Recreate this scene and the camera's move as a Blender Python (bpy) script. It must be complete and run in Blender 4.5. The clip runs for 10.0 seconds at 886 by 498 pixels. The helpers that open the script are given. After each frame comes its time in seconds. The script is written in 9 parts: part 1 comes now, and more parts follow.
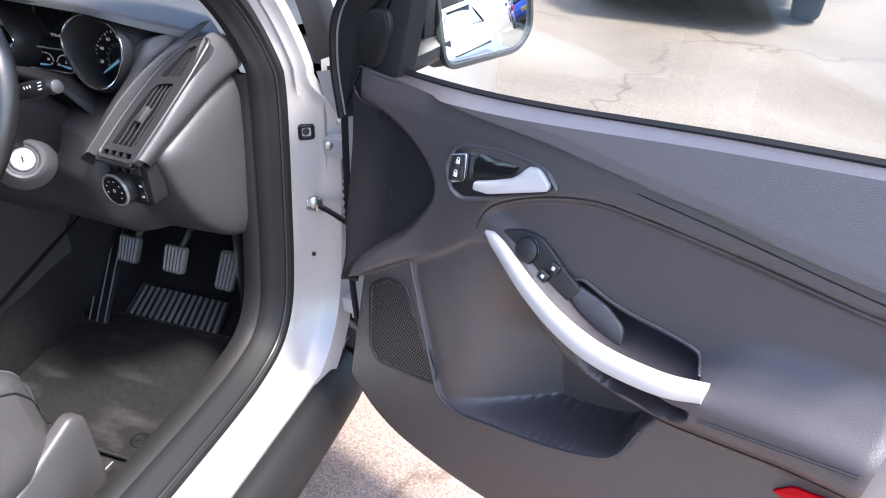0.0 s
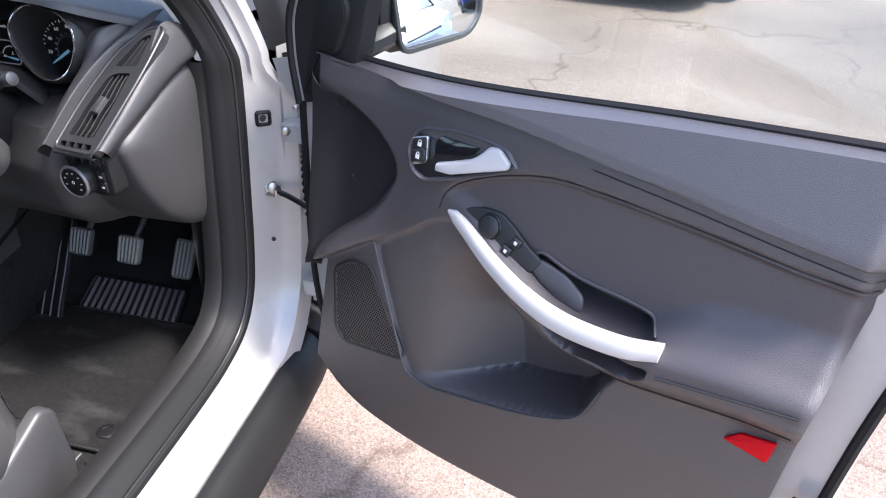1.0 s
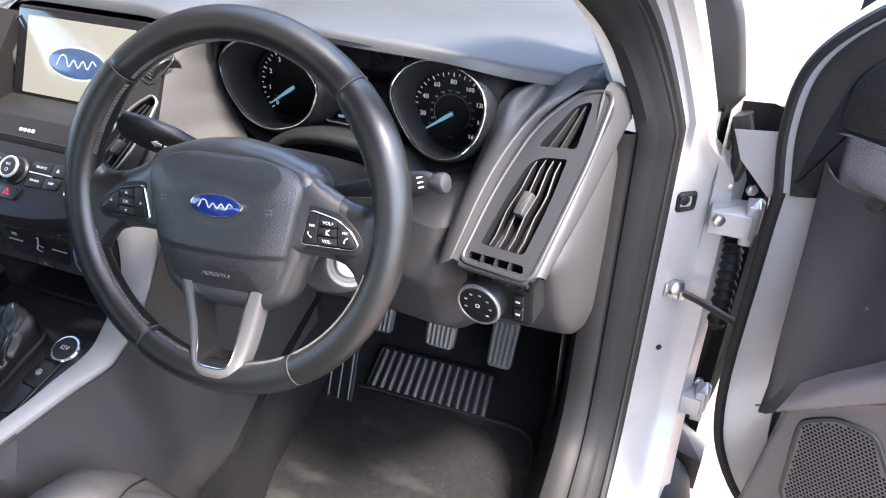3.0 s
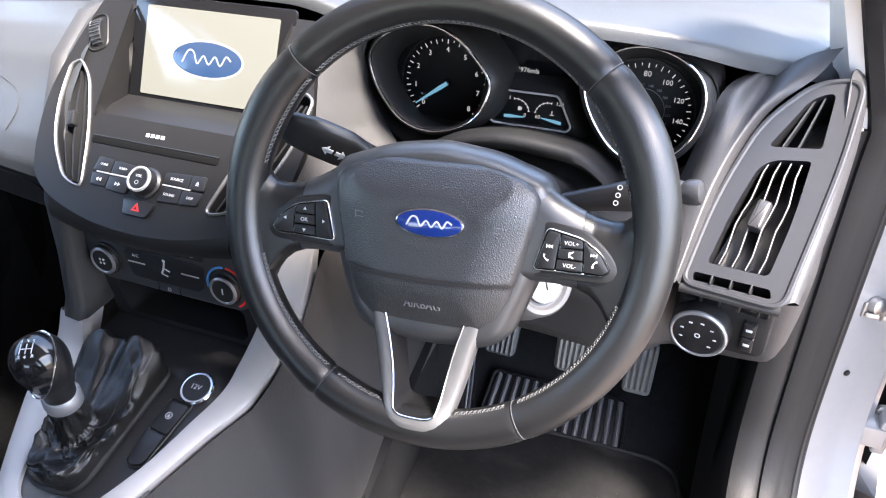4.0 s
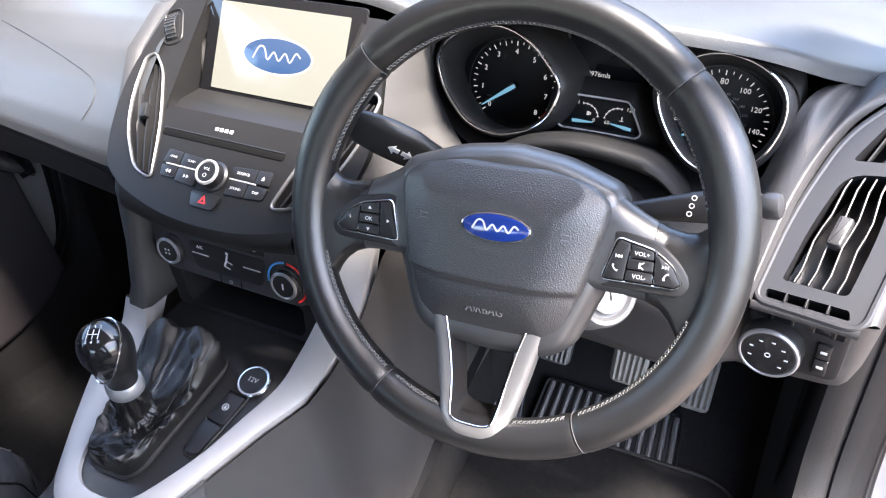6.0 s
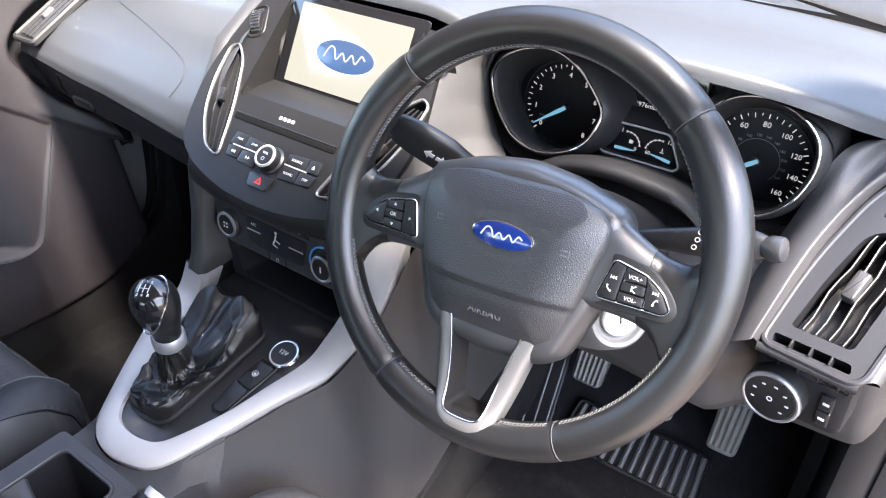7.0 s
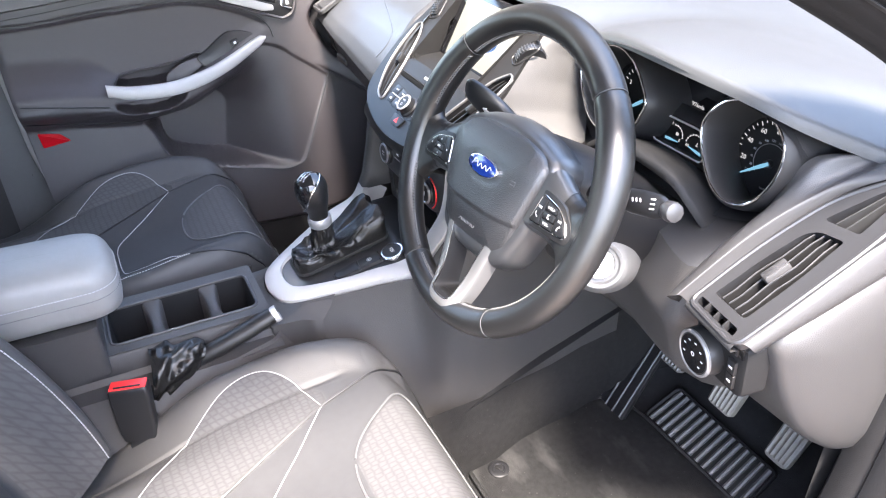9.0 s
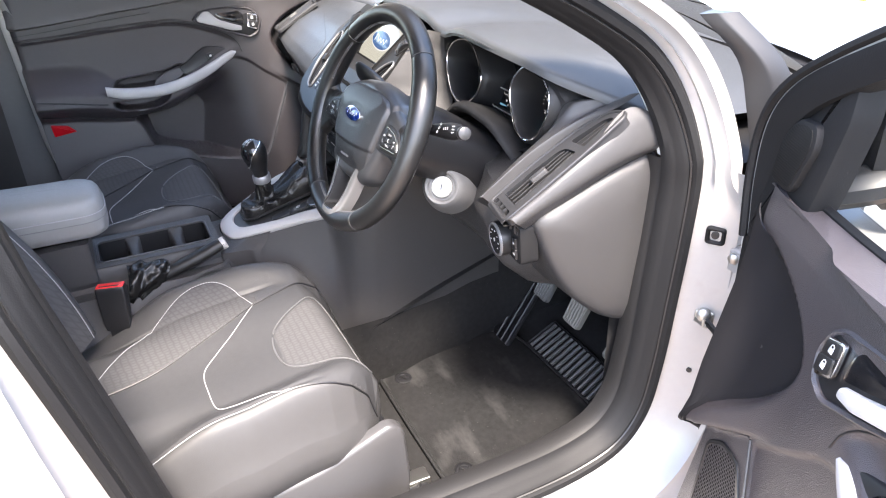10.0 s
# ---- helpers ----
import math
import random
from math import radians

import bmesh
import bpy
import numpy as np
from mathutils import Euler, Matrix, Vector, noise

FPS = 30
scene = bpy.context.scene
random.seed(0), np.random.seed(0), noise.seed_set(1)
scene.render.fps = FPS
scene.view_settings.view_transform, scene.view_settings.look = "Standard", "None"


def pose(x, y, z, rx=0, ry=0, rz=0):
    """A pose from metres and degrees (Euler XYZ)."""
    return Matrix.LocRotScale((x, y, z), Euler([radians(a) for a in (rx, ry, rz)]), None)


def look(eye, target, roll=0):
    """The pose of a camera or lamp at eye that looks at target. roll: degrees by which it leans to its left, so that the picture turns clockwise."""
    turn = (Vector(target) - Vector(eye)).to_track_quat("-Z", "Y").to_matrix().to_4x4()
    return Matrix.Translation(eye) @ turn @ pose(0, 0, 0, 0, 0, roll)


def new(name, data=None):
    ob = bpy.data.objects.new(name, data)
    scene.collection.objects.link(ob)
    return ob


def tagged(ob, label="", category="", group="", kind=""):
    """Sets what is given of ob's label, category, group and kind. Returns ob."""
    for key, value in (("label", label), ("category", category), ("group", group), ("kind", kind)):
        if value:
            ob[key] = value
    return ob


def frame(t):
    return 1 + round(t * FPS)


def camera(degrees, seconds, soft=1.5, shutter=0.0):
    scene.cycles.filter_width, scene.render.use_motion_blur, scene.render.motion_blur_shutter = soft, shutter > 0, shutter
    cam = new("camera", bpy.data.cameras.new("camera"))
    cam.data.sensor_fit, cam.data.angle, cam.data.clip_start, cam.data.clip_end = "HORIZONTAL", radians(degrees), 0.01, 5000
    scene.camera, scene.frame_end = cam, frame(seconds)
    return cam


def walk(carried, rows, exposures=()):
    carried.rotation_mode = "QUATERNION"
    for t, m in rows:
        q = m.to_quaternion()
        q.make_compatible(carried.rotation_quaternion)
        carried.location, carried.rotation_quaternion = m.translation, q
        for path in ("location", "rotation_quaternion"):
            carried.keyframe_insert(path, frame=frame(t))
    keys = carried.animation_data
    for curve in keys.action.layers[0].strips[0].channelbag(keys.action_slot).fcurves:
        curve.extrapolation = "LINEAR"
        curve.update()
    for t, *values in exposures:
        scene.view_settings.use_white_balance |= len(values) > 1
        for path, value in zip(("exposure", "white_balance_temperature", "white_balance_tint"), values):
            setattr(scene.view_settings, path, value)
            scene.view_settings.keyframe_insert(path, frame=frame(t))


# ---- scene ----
cam = camera(61.8, 10.0, soft=1.1)
PATH = [
    (0, (1.391, -0.707, 1.345), (0.875, 0.928, 0.314), 2.2),
    (0.5, (1.399, -0.757, 1.361), (1.045, 0.909, 0.314), 2.7),
    (1, (1.365, -0.755, 1.363), (1.016, 0.9, 0.296), 3.0),
    (1.5, (1.257, -0.696, 1.359), (0.808, 0.916, 0.264), 2.5),
    (2, (1.119, -0.581, 1.364), (0.558, 0.973, 0.237), 1.3),
    (2.5, (0.94, -0.558, 1.364), (0.344, 0.966, 0.213), 0.7),
    (3, (0.781, -0.497, 1.349), (0.177, 1.021, 0.195), -0.1),
    (3.2, (0.711, -0.462, 1.322), (0.115, 1.07, 0.183), -0.3),
    (4.3, (0.527, -0.467, 1.289), (-0.103, 1.047, 0.145), -1.5),
    (4.5, (0.52, -0.467, 1.288), (-0.121, 1.043, 0.144), -1.6),
    (5, (0.514, -0.464, 1.283), (-0.166, 1.031, 0.142), -1.9),
    (5.5, (0.522, -0.462, 1.283), (-0.2, 1.014, 0.144), -1.7),
    (7, (0.61, -0.464, 1.301), (-0.347, 0.898, 0.193), 1.4),
    (7.5, (0.697, -0.405, 1.315), (-0.572, 0.681, 0.215), 1.5),
    (8, (0.792, -0.383, 1.341), (-0.677, 0.404, 0.234), -0.7),
    (8.5, (0.86, -0.377, 1.345), (-0.658, 0.302, 0.234), -1.4),
    (9, (1.017, -0.388, 1.353), (-0.493, 0.344, 0.265), -1.3),
    (9.5, (1.253, -0.433, 1.369), (-0.237, 0.382, 0.312), -1.1),
    (10, (1.489, -0.389, 1.376), (-0.087, 0.353, 0.395), -1.6),
]
walk(cam, [(t, look(eye, target, roll)) for t, eye, target, roll in PATH],
     exposures=[(t, e, k, 14) for t, e, k in ((0.0, 2.75, 6300), (0.4, 2.6, 6250), (1.0, 2.5, 6250), (2.0, 2.80, 6450), (2.5, 3.22, 6550), (3.0, 3.53, 6650), (4.5, 3.87, 6700), (5.5, 3.94, 6750), (7.0, 3.94, 6720), (8.0, 4.10, 6700), (8.5, 4.19, 6700), (9.0, 4.24, 6750), (9.5, 3.92, 6800), (10.0, 3.52, 6850))])

# ---- daylight: a bright, thinly overcast sky ----
world = bpy.data.worlds.new("sky")
scene.world = world
world.use_nodes = True
wn, wl = world.node_tree.nodes, world.node_tree.links
wn.clear()
sky = wn.new("ShaderNodeTexSky")
sky.sky_type, sky.sun_disc = "NISHITA", False
SUN_EL, SUN_AZ = 61.0, 100.0
sky.sun_elevation, sky.sun_rotation = radians(SUN_EL), radians(SUN_AZ)
sky.air_density, sky.dust_density = 1.0, 2.0
bg = wn.new("ShaderNodeBackground")
bg.inputs[1].default_value = 0.145
wo = wn.new("ShaderNodeOutputWorld")
wl.new(sky.outputs[0], bg.inputs[0])
wl.new(bg.outputs[0], wo.inputs[0])
sun = new("sun", bpy.data.lights.new("sun", "SUN"))
sun.data.energy, sun.data.angle, sun.data.color = 2.1, radians(12), (1.0, 0.95, 0.88)
az, el = radians(SUN_AZ), radians(SUN_EL)
sun.matrix_world = look((10 * math.sin(az) * math.cos(el), 10 * math.cos(az) * math.cos(el), 10 * math.sin(el)), (0, 0, 0))

# ---- mesh tools ----
def cr(pts, n=8, closed=False):
    """A smooth curve through the points."""
    P = [Vector(p) for p in pts]
    out, m = [], len(P)
    for i in range(m if closed else m - 1):
        if closed:
            a, b, c, d = P[i - 1], P[i], P[(i + 1) % m], P[(i + 2) % m]
        else:
            b, c = P[i], P[i + 1]
            a = P[i - 1] if i else b * 2 - c
            d = P[i + 2] if i + 2 < m else c * 2 - b
        for k in range(n):
            t = k / n
            out.append(0.5 * (2 * b + (c - a) * t + (2 * a - 5 * b + 4 * c - d) * t * t + (3 * b - a - 3 * c + d) * t ** 3))
    if not closed:
        out.append(P[-1])
    return out


def ease(x, a, b):
    t = min(max((x - a) / (b - a), 0.0), 1.0)
    return t * t * (3 - 2 * t)


def interp(x, pts):
    """Smooth value at x through pairs (x, value)."""
    if x <= pts[0][0]:
        return pts[0][1]
    for (a, va), (b, vb) in zip(pts, pts[1:]):
        if x <= b:
            return va + (vb - va) * (x - a) / (b - a)
    return pts[-1][1]


def rpoly(pts, r, seg=5):
    """A 2D outline with rounded corners; r is one radius or one a corner."""
    out, m = [], len(pts)
    for i in range(m):
        p, a, b = Vector(pts[i]), Vector(pts[i - 1]), Vector(pts[(i + 1) % m])
        ri = r[i] if isinstance(r, (list, tuple)) else r
        da, db = (a - p), (b - p)
        ri = min(ri, da.length * 0.45, db.length * 0.45)
        s, e = p + da.normalized() * ri, p + db.normalized() * ri
        for k in range(seg + 1):
            t = k / seg
            out.append(tuple(s * (1 - t) ** 2 + p * 2 * t * (1 - t) + e * t * t))
    return out


def circle(r, n=24, cx=0.0, cy=0.0, ry=None):
    return [(cx + r * math.cos(2 * math.pi * k / n), cy + (ry or r) * math.sin(2 * math.pi * k / n)) for k in range(n)]


def offset(pts, d):
    """Shrink a counter-clockwise outline by d."""
    out, m = [], len(pts)
    area = sum(pts[i - 1][0] * pts[i][1] - pts[i][0] * pts[i - 1][1] for i in range(m))
    sg = 1 if area > 0 else -1
    for i in range(m):
        a, p, b = Vector(pts[i - 1][:2]), Vector(pts[i][:2]), Vector(pts[(i + 1) % m][:2])
        t = (b - a)
        if t.length < 1e-9:
            out.append(tuple(p))
            continue
        t.normalize()
        out.append((p.x - sg * t.y * d, p.y + sg * t.x * d))
    return out


def loft(rings, closed=True, caps=(True, True)):
    verts, faces, n = [tuple(p) for r in rings for p in r], [], len(rings[0])
    for i in range(len(rings) - 1):
        for j in range(n if closed else n - 1):
            k = (j + 1) % n
            faces.append((i * n + j, i * n + k, (i + 1) * n + k, (i + 1) * n + j))
    if closed and caps[0]:
        faces.append(tuple(reversed(range(n))))
    if closed and caps[1]:
        faces.append(tuple(range((len(rings) - 1) * n, len(rings) * n)))
    return verts, faces


def plate(outline, thick, bev=0.001):
    """A slab on z = 0 to thick with rounded upper edges."""
    o = list(outline)
    if sum(o[i - 1][0] * o[i][1] - o[i][0] * o[i - 1][1] for i in range(len(o))) < 0:
        o.reverse()
    b = min(bev, thick * 0.9)
    rings = [[(x, y, 0) for x, y in o], [(x, y, thick - b) for x, y in o],
             [(x, y, thick - 0.3 * b) for x, y in offset(o, 0.3 * b)], [(x, y, thick) for x, y in offset(o, b)]]
    return loft(rings)


def ring_plate(outer, inner, thick, bev=0.001):
    """A frame between two outlines with the same number of points."""
    b = min(bev, thick * 0.9)
    oi, ii = offset(outer, b), offset(inner, -b)
    rings = [[(x, y, 0) for x, y in outer], [(x, y, thick - b) for x, y in outer], [(x, y, thick) for x, y in oi],
             [(x, y, thick) for x, y in ii], [(x, y, thick - b) for x, y in inner], [(x, y, 0) for x, y in inner]]
    v, f = loft(rings, caps=(False, False))
    return v, f


def box(sx, sy, sz, bev=0.003):
    return plate(rpoly([(-sx / 2, -sy / 2), (sx / 2, -sy / 2), (sx / 2, sy / 2), (-sx / 2, sy / 2)], max(bev, 0.0005), 3), sz, bev)


def lathe(profile, seg=28):
    """Turn (radius, height) pairs about z."""
    rings = [[(r * math.cos(2 * math.pi * k / seg), r * math.sin(2 * math.pi * k / seg), z) for k in range(seg)] for r, z in profile]
    return loft(rings)


def frames(path):
    """Tangent, normal and binormal along a path, carried without twist."""
    T = []
    for i in range(len(path)):
        a, b = path[max(i - 1, 0)], path[min(i + 1, len(path) - 1)]
        T.append((b - a).normalized())
    ref = Vector((0, 0, 1)) if abs(T[0].z) < 0.9 else Vector((1, 0, 0))
    N = [(ref - T[0] * ref.dot(T[0])).normalized()]
    for t in T[1:]:
        n = N[-1] - t * N[-1].dot(t)
        N.append(n.normalized())
    return [(t, n, t.cross(n)) for t, n in zip(T, N)]


def tube(pts, r, seg=8, flat=1.0):
    path = [Vector(p) for p in pts]
    rings = []
    for i, (p, (t, n, b)) in enumerate(zip(path, frames(path))):
        ri = r(i / (len(path) - 1)) if callable(r) else r
        rings.append([p + n * (ri * flat * math.cos(2 * math.pi * k / seg)) + b * (ri * math.sin(2 * math.pi * k / seg)) for k in range(seg)])
    return loft(rings)


def grid(fn, nu, nv):
    verts = [tuple(fn(i / (nu - 1), j / (nv - 1))) for i in range(nu) for j in range(nv)]
    faces = [(i * nv + j, (i + 1) * nv + j, (i + 1) * nv + j + 1, i * nv + j + 1) for i in range(nu - 1) for j in range(nv - 1)]
    return verts, faces


def xf(vf, m):
    return [tuple(m @ Vector(v)) for v in vf[0]], vf[1]


def join(*parts):
    v, f = [], []
    for pv, pf in parts:
        k = len(v)
        v += pv
        f += [tuple(i + k for i in face) for face in pf]
    return v, f


def basis(o, ex, ey):
    """A placing: local x along ex, local y towards ey, local z out of both."""
    ex = Vector(ex).normalized()
    ey = Vector(ey) - ex * ex.dot(Vector(ey))
    ey.normalize()
    ez = ex.cross(ey)
    return Matrix(((ex.x, ey.x, ez.x, o[0]), (ex.y, ey.y, ez.y, o[1]), (ex.z, ey.z, ez.z, o[2]), (0, 0, 0, 1)))


def part(name, vf, mat, parent=None, label="", m=None, sharp=38, slots=None, smooth=True):
    """Link one mesh under a thing or a part."""
    if m is not None:
        vf = xf(vf, m)
    me = bpy.data.meshes.new(name)
    me.from_pydata(vf[0], [], vf[1])
    for q in (mat if isinstance(mat, (list, tuple)) else [mat]):
        me.materials.append(q)
    if slots is not None:
        me.polygons.foreach_set("material_index", slots)
    if smooth:
        me.polygons.foreach_set("use_smooth", [True] * len(me.polygons))
        me.set_sharp_from_angle(angle=radians(sharp))
    me.update()
    bm = bmesh.new()
    bm.from_mesh(me)
    bmesh.ops.recalc_face_normals(bm, faces=bm.faces)
    bm.to_mesh(me)
    bm.free()
    ob = new(name, me)
    if parent is not None:
        ob.parent = parent
        if parent.parent is None and "origin" in parent:
            ob.location = -Vector(parent["origin"])
    if label:
        tagged(ob, label=label)
    return ob


def thing(name, at, label, category, group="", kind="", m=None):
    """An empty at the base of a thing; parts are given in world metres, or local ones where m is given."""
    ob = new(name)
    ob.empty_display_size = 0.05
    if m is None:
        ob.location = at
        ob["origin"] = list(at)
    else:
        ob.matrix_world = m
    return tagged(ob, label, category, group, kind)


def text(name, body, size, mat, parent, m, depth=0.0002, align="CENTER"):
    """Raised writing in the built-in font, as a mesh."""
    cu = bpy.data.curves.new(name, "FONT")
    cu.body, cu.size, cu.align_x, cu.align_y, cu.extrude, cu.resolution_u = body, size, align, "CENTER", depth, 2
    tmp = bpy.data.objects.new(name, cu)
    me = bpy.data.meshes.new_from_object(tmp)
    vf = ([tuple(v.co) for v in me.vertices], [tuple(p.vertices) for p in me.polygons])
    bpy.data.objects.remove(tmp)
    bpy.data.curves.remove(cu)
    bpy.data.meshes.remove(me)
    return part(name, vf, mat, parent, m=m, smooth=False)


# ---- materials ----
def material(name, color, rough=0.5, metal=0.0, grain=None, bump=0.15, vary=0.12, spots=0.0, coat=0.0, spec=0.5, stain=None, aniso=None):
    """A surface with fine grain, two scales of tone and uneven gloss. grain: (kind, size of a cell in metres)."""
    m = bpy.data.materials.new(name)
    m.use_nodes = True
    n, l = m.node_tree.nodes, m.node_tree.links
    p = n["Principled BSDF"]
    p.inputs["Metallic"].default_value, p.inputs["Coat Weight"].default_value = metal, coat
    p.inputs["Coat Roughness"].default_value = 0.06
    p.inputs["Specular IOR Level"].default_value = spec
    co = n.new("ShaderNodeTexCoord")

    def noise_tex(scale, detail):
        t = n.new("ShaderNodeTexNoise")
        t.inputs["Scale"].default_value, t.inputs["Detail"].default_value = scale, detail
        l.new(co.outputs["Object"], t.inputs["Vector"])
        return t
    big, fine = noise_tex(5.0, 4.0), noise_tex(90.0, 3.0)
    mix = n.new("ShaderNodeMix")
    mix.data_type, mix.blend_type = "RGBA", "MULTIPLY"
    mix.inputs["Factor"].default_value = 1.0
    mix.inputs["A"].default_value = (*color, 1)
    ramp = n.new("ShaderNodeMath")
    ramp.operation = "MULTIPLY_ADD"
    add = n.new("ShaderNodeMath")
    add.operation = "ADD"
    l.new(big.outputs["Fac"], add.inputs[0])
    l.new(fine.outputs["Fac"], add.inputs[1])
    l.new(add.outputs[0], ramp.inputs[0])
    ramp.inputs[1].default_value, ramp.inputs[2].default_value = vary, 1.0 - vary
    l.new(ramp.outputs[0], mix.inputs["B"])
    col = mix.outputs["Result"]
    if stain:
        # pale dust in cloudy patches
        st = noise_tex(stain[1], 9.0)
        if len(stain) > 4:
            mp = n.new("ShaderNodeMapping")
            mp.inputs["Scale"].default_value = stain[4]
            mp.inputs["Rotation"].default_value = (0, 0, 0.5)
            l.new(co.outputs["Object"], mp.inputs["Vector"])
            l.new(mp.outputs[0], st.inputs["Vector"])
        cr_ = n.new("ShaderNodeValToRGB")
        cr_.color_ramp.elements[0].position, cr_.color_ramp.elements[1].position = stain[2], stain[2] + 0.2
        l.new(st.outputs["Fac"], cr_.inputs[0])
        m2 = n.new("ShaderNodeMix")
        m2.data_type = "RGBA"
        m2.inputs["B"].default_value = (*stain[0], 1)
        k = n.new("ShaderNodeMath")
        k.operation = "MULTIPLY"
        k.inputs[1].default_value = stain[3]
        l.new(cr_.outputs[0], k.inputs[0])
        l.new(k.outputs[0], m2.inputs["Factor"])
        l.new(col, m2.inputs["A"])
        col = m2.outputs["Result"]
    if spots:
        # scattered specks of grit and lint
        sv = n.new("ShaderNodeTexVoronoi")
        sv.inputs["Scale"].default_value = 55.0
        l.new(co.outputs["Object"], sv.inputs["Vector"])
        sr = n.new("ShaderNodeValToRGB")
        sr.color_ramp.elements[0].position, sr.color_ramp.elements[1].position = 0.05, 0.09
        sr.color_ramp.elements[0].color, sr.color_ramp.elements[1].color = (spots, spots, spots, 1), (0, 0, 0, 1)
        l.new(sv.outputs["Distance"], sr.inputs[0])
        m3 = n.new("ShaderNodeMix")
        m3.data_type = "RGBA"
        m3.inputs["B"].default_value = (0.4, 0.38, 0.35, 1)
        l.new(sr.outputs[0], m3.inputs["Factor"])
        l.new(col, m3.inputs["A"])
        col = m3.outputs["Result"]
    l.new(col, p.inputs["Base Color"])
    rr = n.new("ShaderNodeMath")
    rr.operation = "MULTIPLY_ADD"
    l.new(big.outputs["Fac"], rr.inputs[0])
    rr.inputs[1].default_value, rr.inputs[2].default_value = 0.16, rough - 0.08
    l.new(rr.outputs[0], p.inputs["Roughness"])
    if grain:
        kind, size = grain
        if kind == "leather":
            t = n.new("ShaderNodeTexVoronoi")
            t.feature = "DISTANCE_TO_EDGE"
            t.inputs["Scale"].default_value = 1.0 / size
            l.new(co.outputs["Object"], t.inputs["Vector"])
            src = t.outputs["Distance"]
        elif kind == "cell":
            t = n.new("ShaderNodeTexVoronoi")
            t.inputs["Scale"].default_value = 1.0 / size
            t.inputs["Randomness"].default_value = 0.0
            l.new(co.outputs["Object"], t.inputs["Vector"])
            src = t.outputs["Distance"]
        else:
            src = noise_tex(1.0 / size, 2.0).outputs["Fac"]
        b = n.new("ShaderNodeBump")
        b.inputs["Strength"].default_value, b.inputs["Distance"].default_value = bump, size * 0.5
        l.new(src, b.inputs["Height"])
        l.new(b.outputs["Normal"], p.inputs["Normal"])
    return m


def cloth(name, color, cell=0.008):
    """Woven seat cloth with rows of small lozenges in relief."""
    m = material(name, color, 0.9, 0, ("noise", 0.0012), 0.5, 0.25, spec=0.2)
    n, l = m.node_tree.nodes, m.node_tree.links
    p = n["Principled BSDF"]
    co = next(q for q in n if q.type == "TEX_COORD")
    mp = n.new("ShaderNodeMapping")
    mp.inputs["Scale"].default_value = (1 / cell, 0.8 / cell, 0.0)
    tilt = n.new("ShaderNodeMapping")
    tilt.inputs["Rotation"].default_value = (radians(-45), 0, 0)
    l.new(co.outputs["Object"], tilt.inputs["Vector"])
    l.new(tilt.outputs[0], mp.inputs["Vector"])
    t = n.new("ShaderNodeTexVoronoi")
    t.inputs["Scale"].default_value, t.inputs["Randomness"].default_value = 1.0, 0.25
    t.feature = "DISTANCE_TO_EDGE"
    l.new(mp.outputs[0], t.inputs["Vector"])
    rp = n.new("ShaderNodeValToRGB")
    rp.color_ramp.elements[0].position, rp.color_ramp.elements[1].position = 0.02, 0.25
    rp.color_ramp.elements[0].color, rp.color_ramp.elements[1].color = (0.80, 0.80, 0.80, 1), (1, 1, 1, 1)
    l.new(t.outputs["Distance"], rp.inputs[0])
    mx = n.new("ShaderNodeMix")
    mx.data_type, mx.blend_type = "RGBA", "MULTIPLY"
    mx.inputs["Factor"].default_value = 1
    src = p.inputs["Base Color"].links[0].from_socket
    l.new(src, mx.inputs["A"])
    l.new(rp.outputs[0], mx.inputs["B"])
    l.new(mx.outputs["Result"], p.inputs["Base Color"])
    b = n.new("ShaderNodeBump")
    b.inputs["Strength"].default_value, b.inputs["Distance"].default_value = 0.5, 0.0015
    l.new(rp.outputs[0], b.inputs["Height"])
    l.new(b.outputs["Normal"], p.inputs["Normal"])
    return m


def glass(name, tint=(1, 1, 1), rough=0.0):
    m = bpy.data.materials.new(name)
    m.use_nodes = True
    n, l = m.node_tree.nodes, m.node_tree.links
    n.clear()
    out, tr, gl, mx, fr = (n.new(k) for k in ("ShaderNodeOutputMaterial", "ShaderNodeBsdfTransparent", "ShaderNodeBsdfGlossy", "ShaderNodeMixShader", "ShaderNodeFresnel"))
    tr.inputs[0].default_value = (*tint, 1)
    gl.inputs["Roughness"].default_value = rough
    fr.inputs[0].default_value = 1.45
    l.new(fr.outputs[0], mx.inputs[0])
    l.new(tr.outputs[0], mx.inputs[1])
    l.new(gl.outputs[0], mx.inputs[2])
    l.new(mx.outputs[0], out.inputs[0])
    return m


def glow(name, color, strength):
    m = bpy.data.materials.new(name)
    m.use_nodes = True
    p = m.node_tree.nodes["Principled BSDF"]
    p.inputs["Base Color"].default_value = (0.02, 0.02, 0.02, 1)
    p.inputs["Roughness"].default_value = 0.15
    p.inputs["Emission Color"].default_value, p.inputs["Emission Strength"].default_value = (*color, 1), strength
    return m


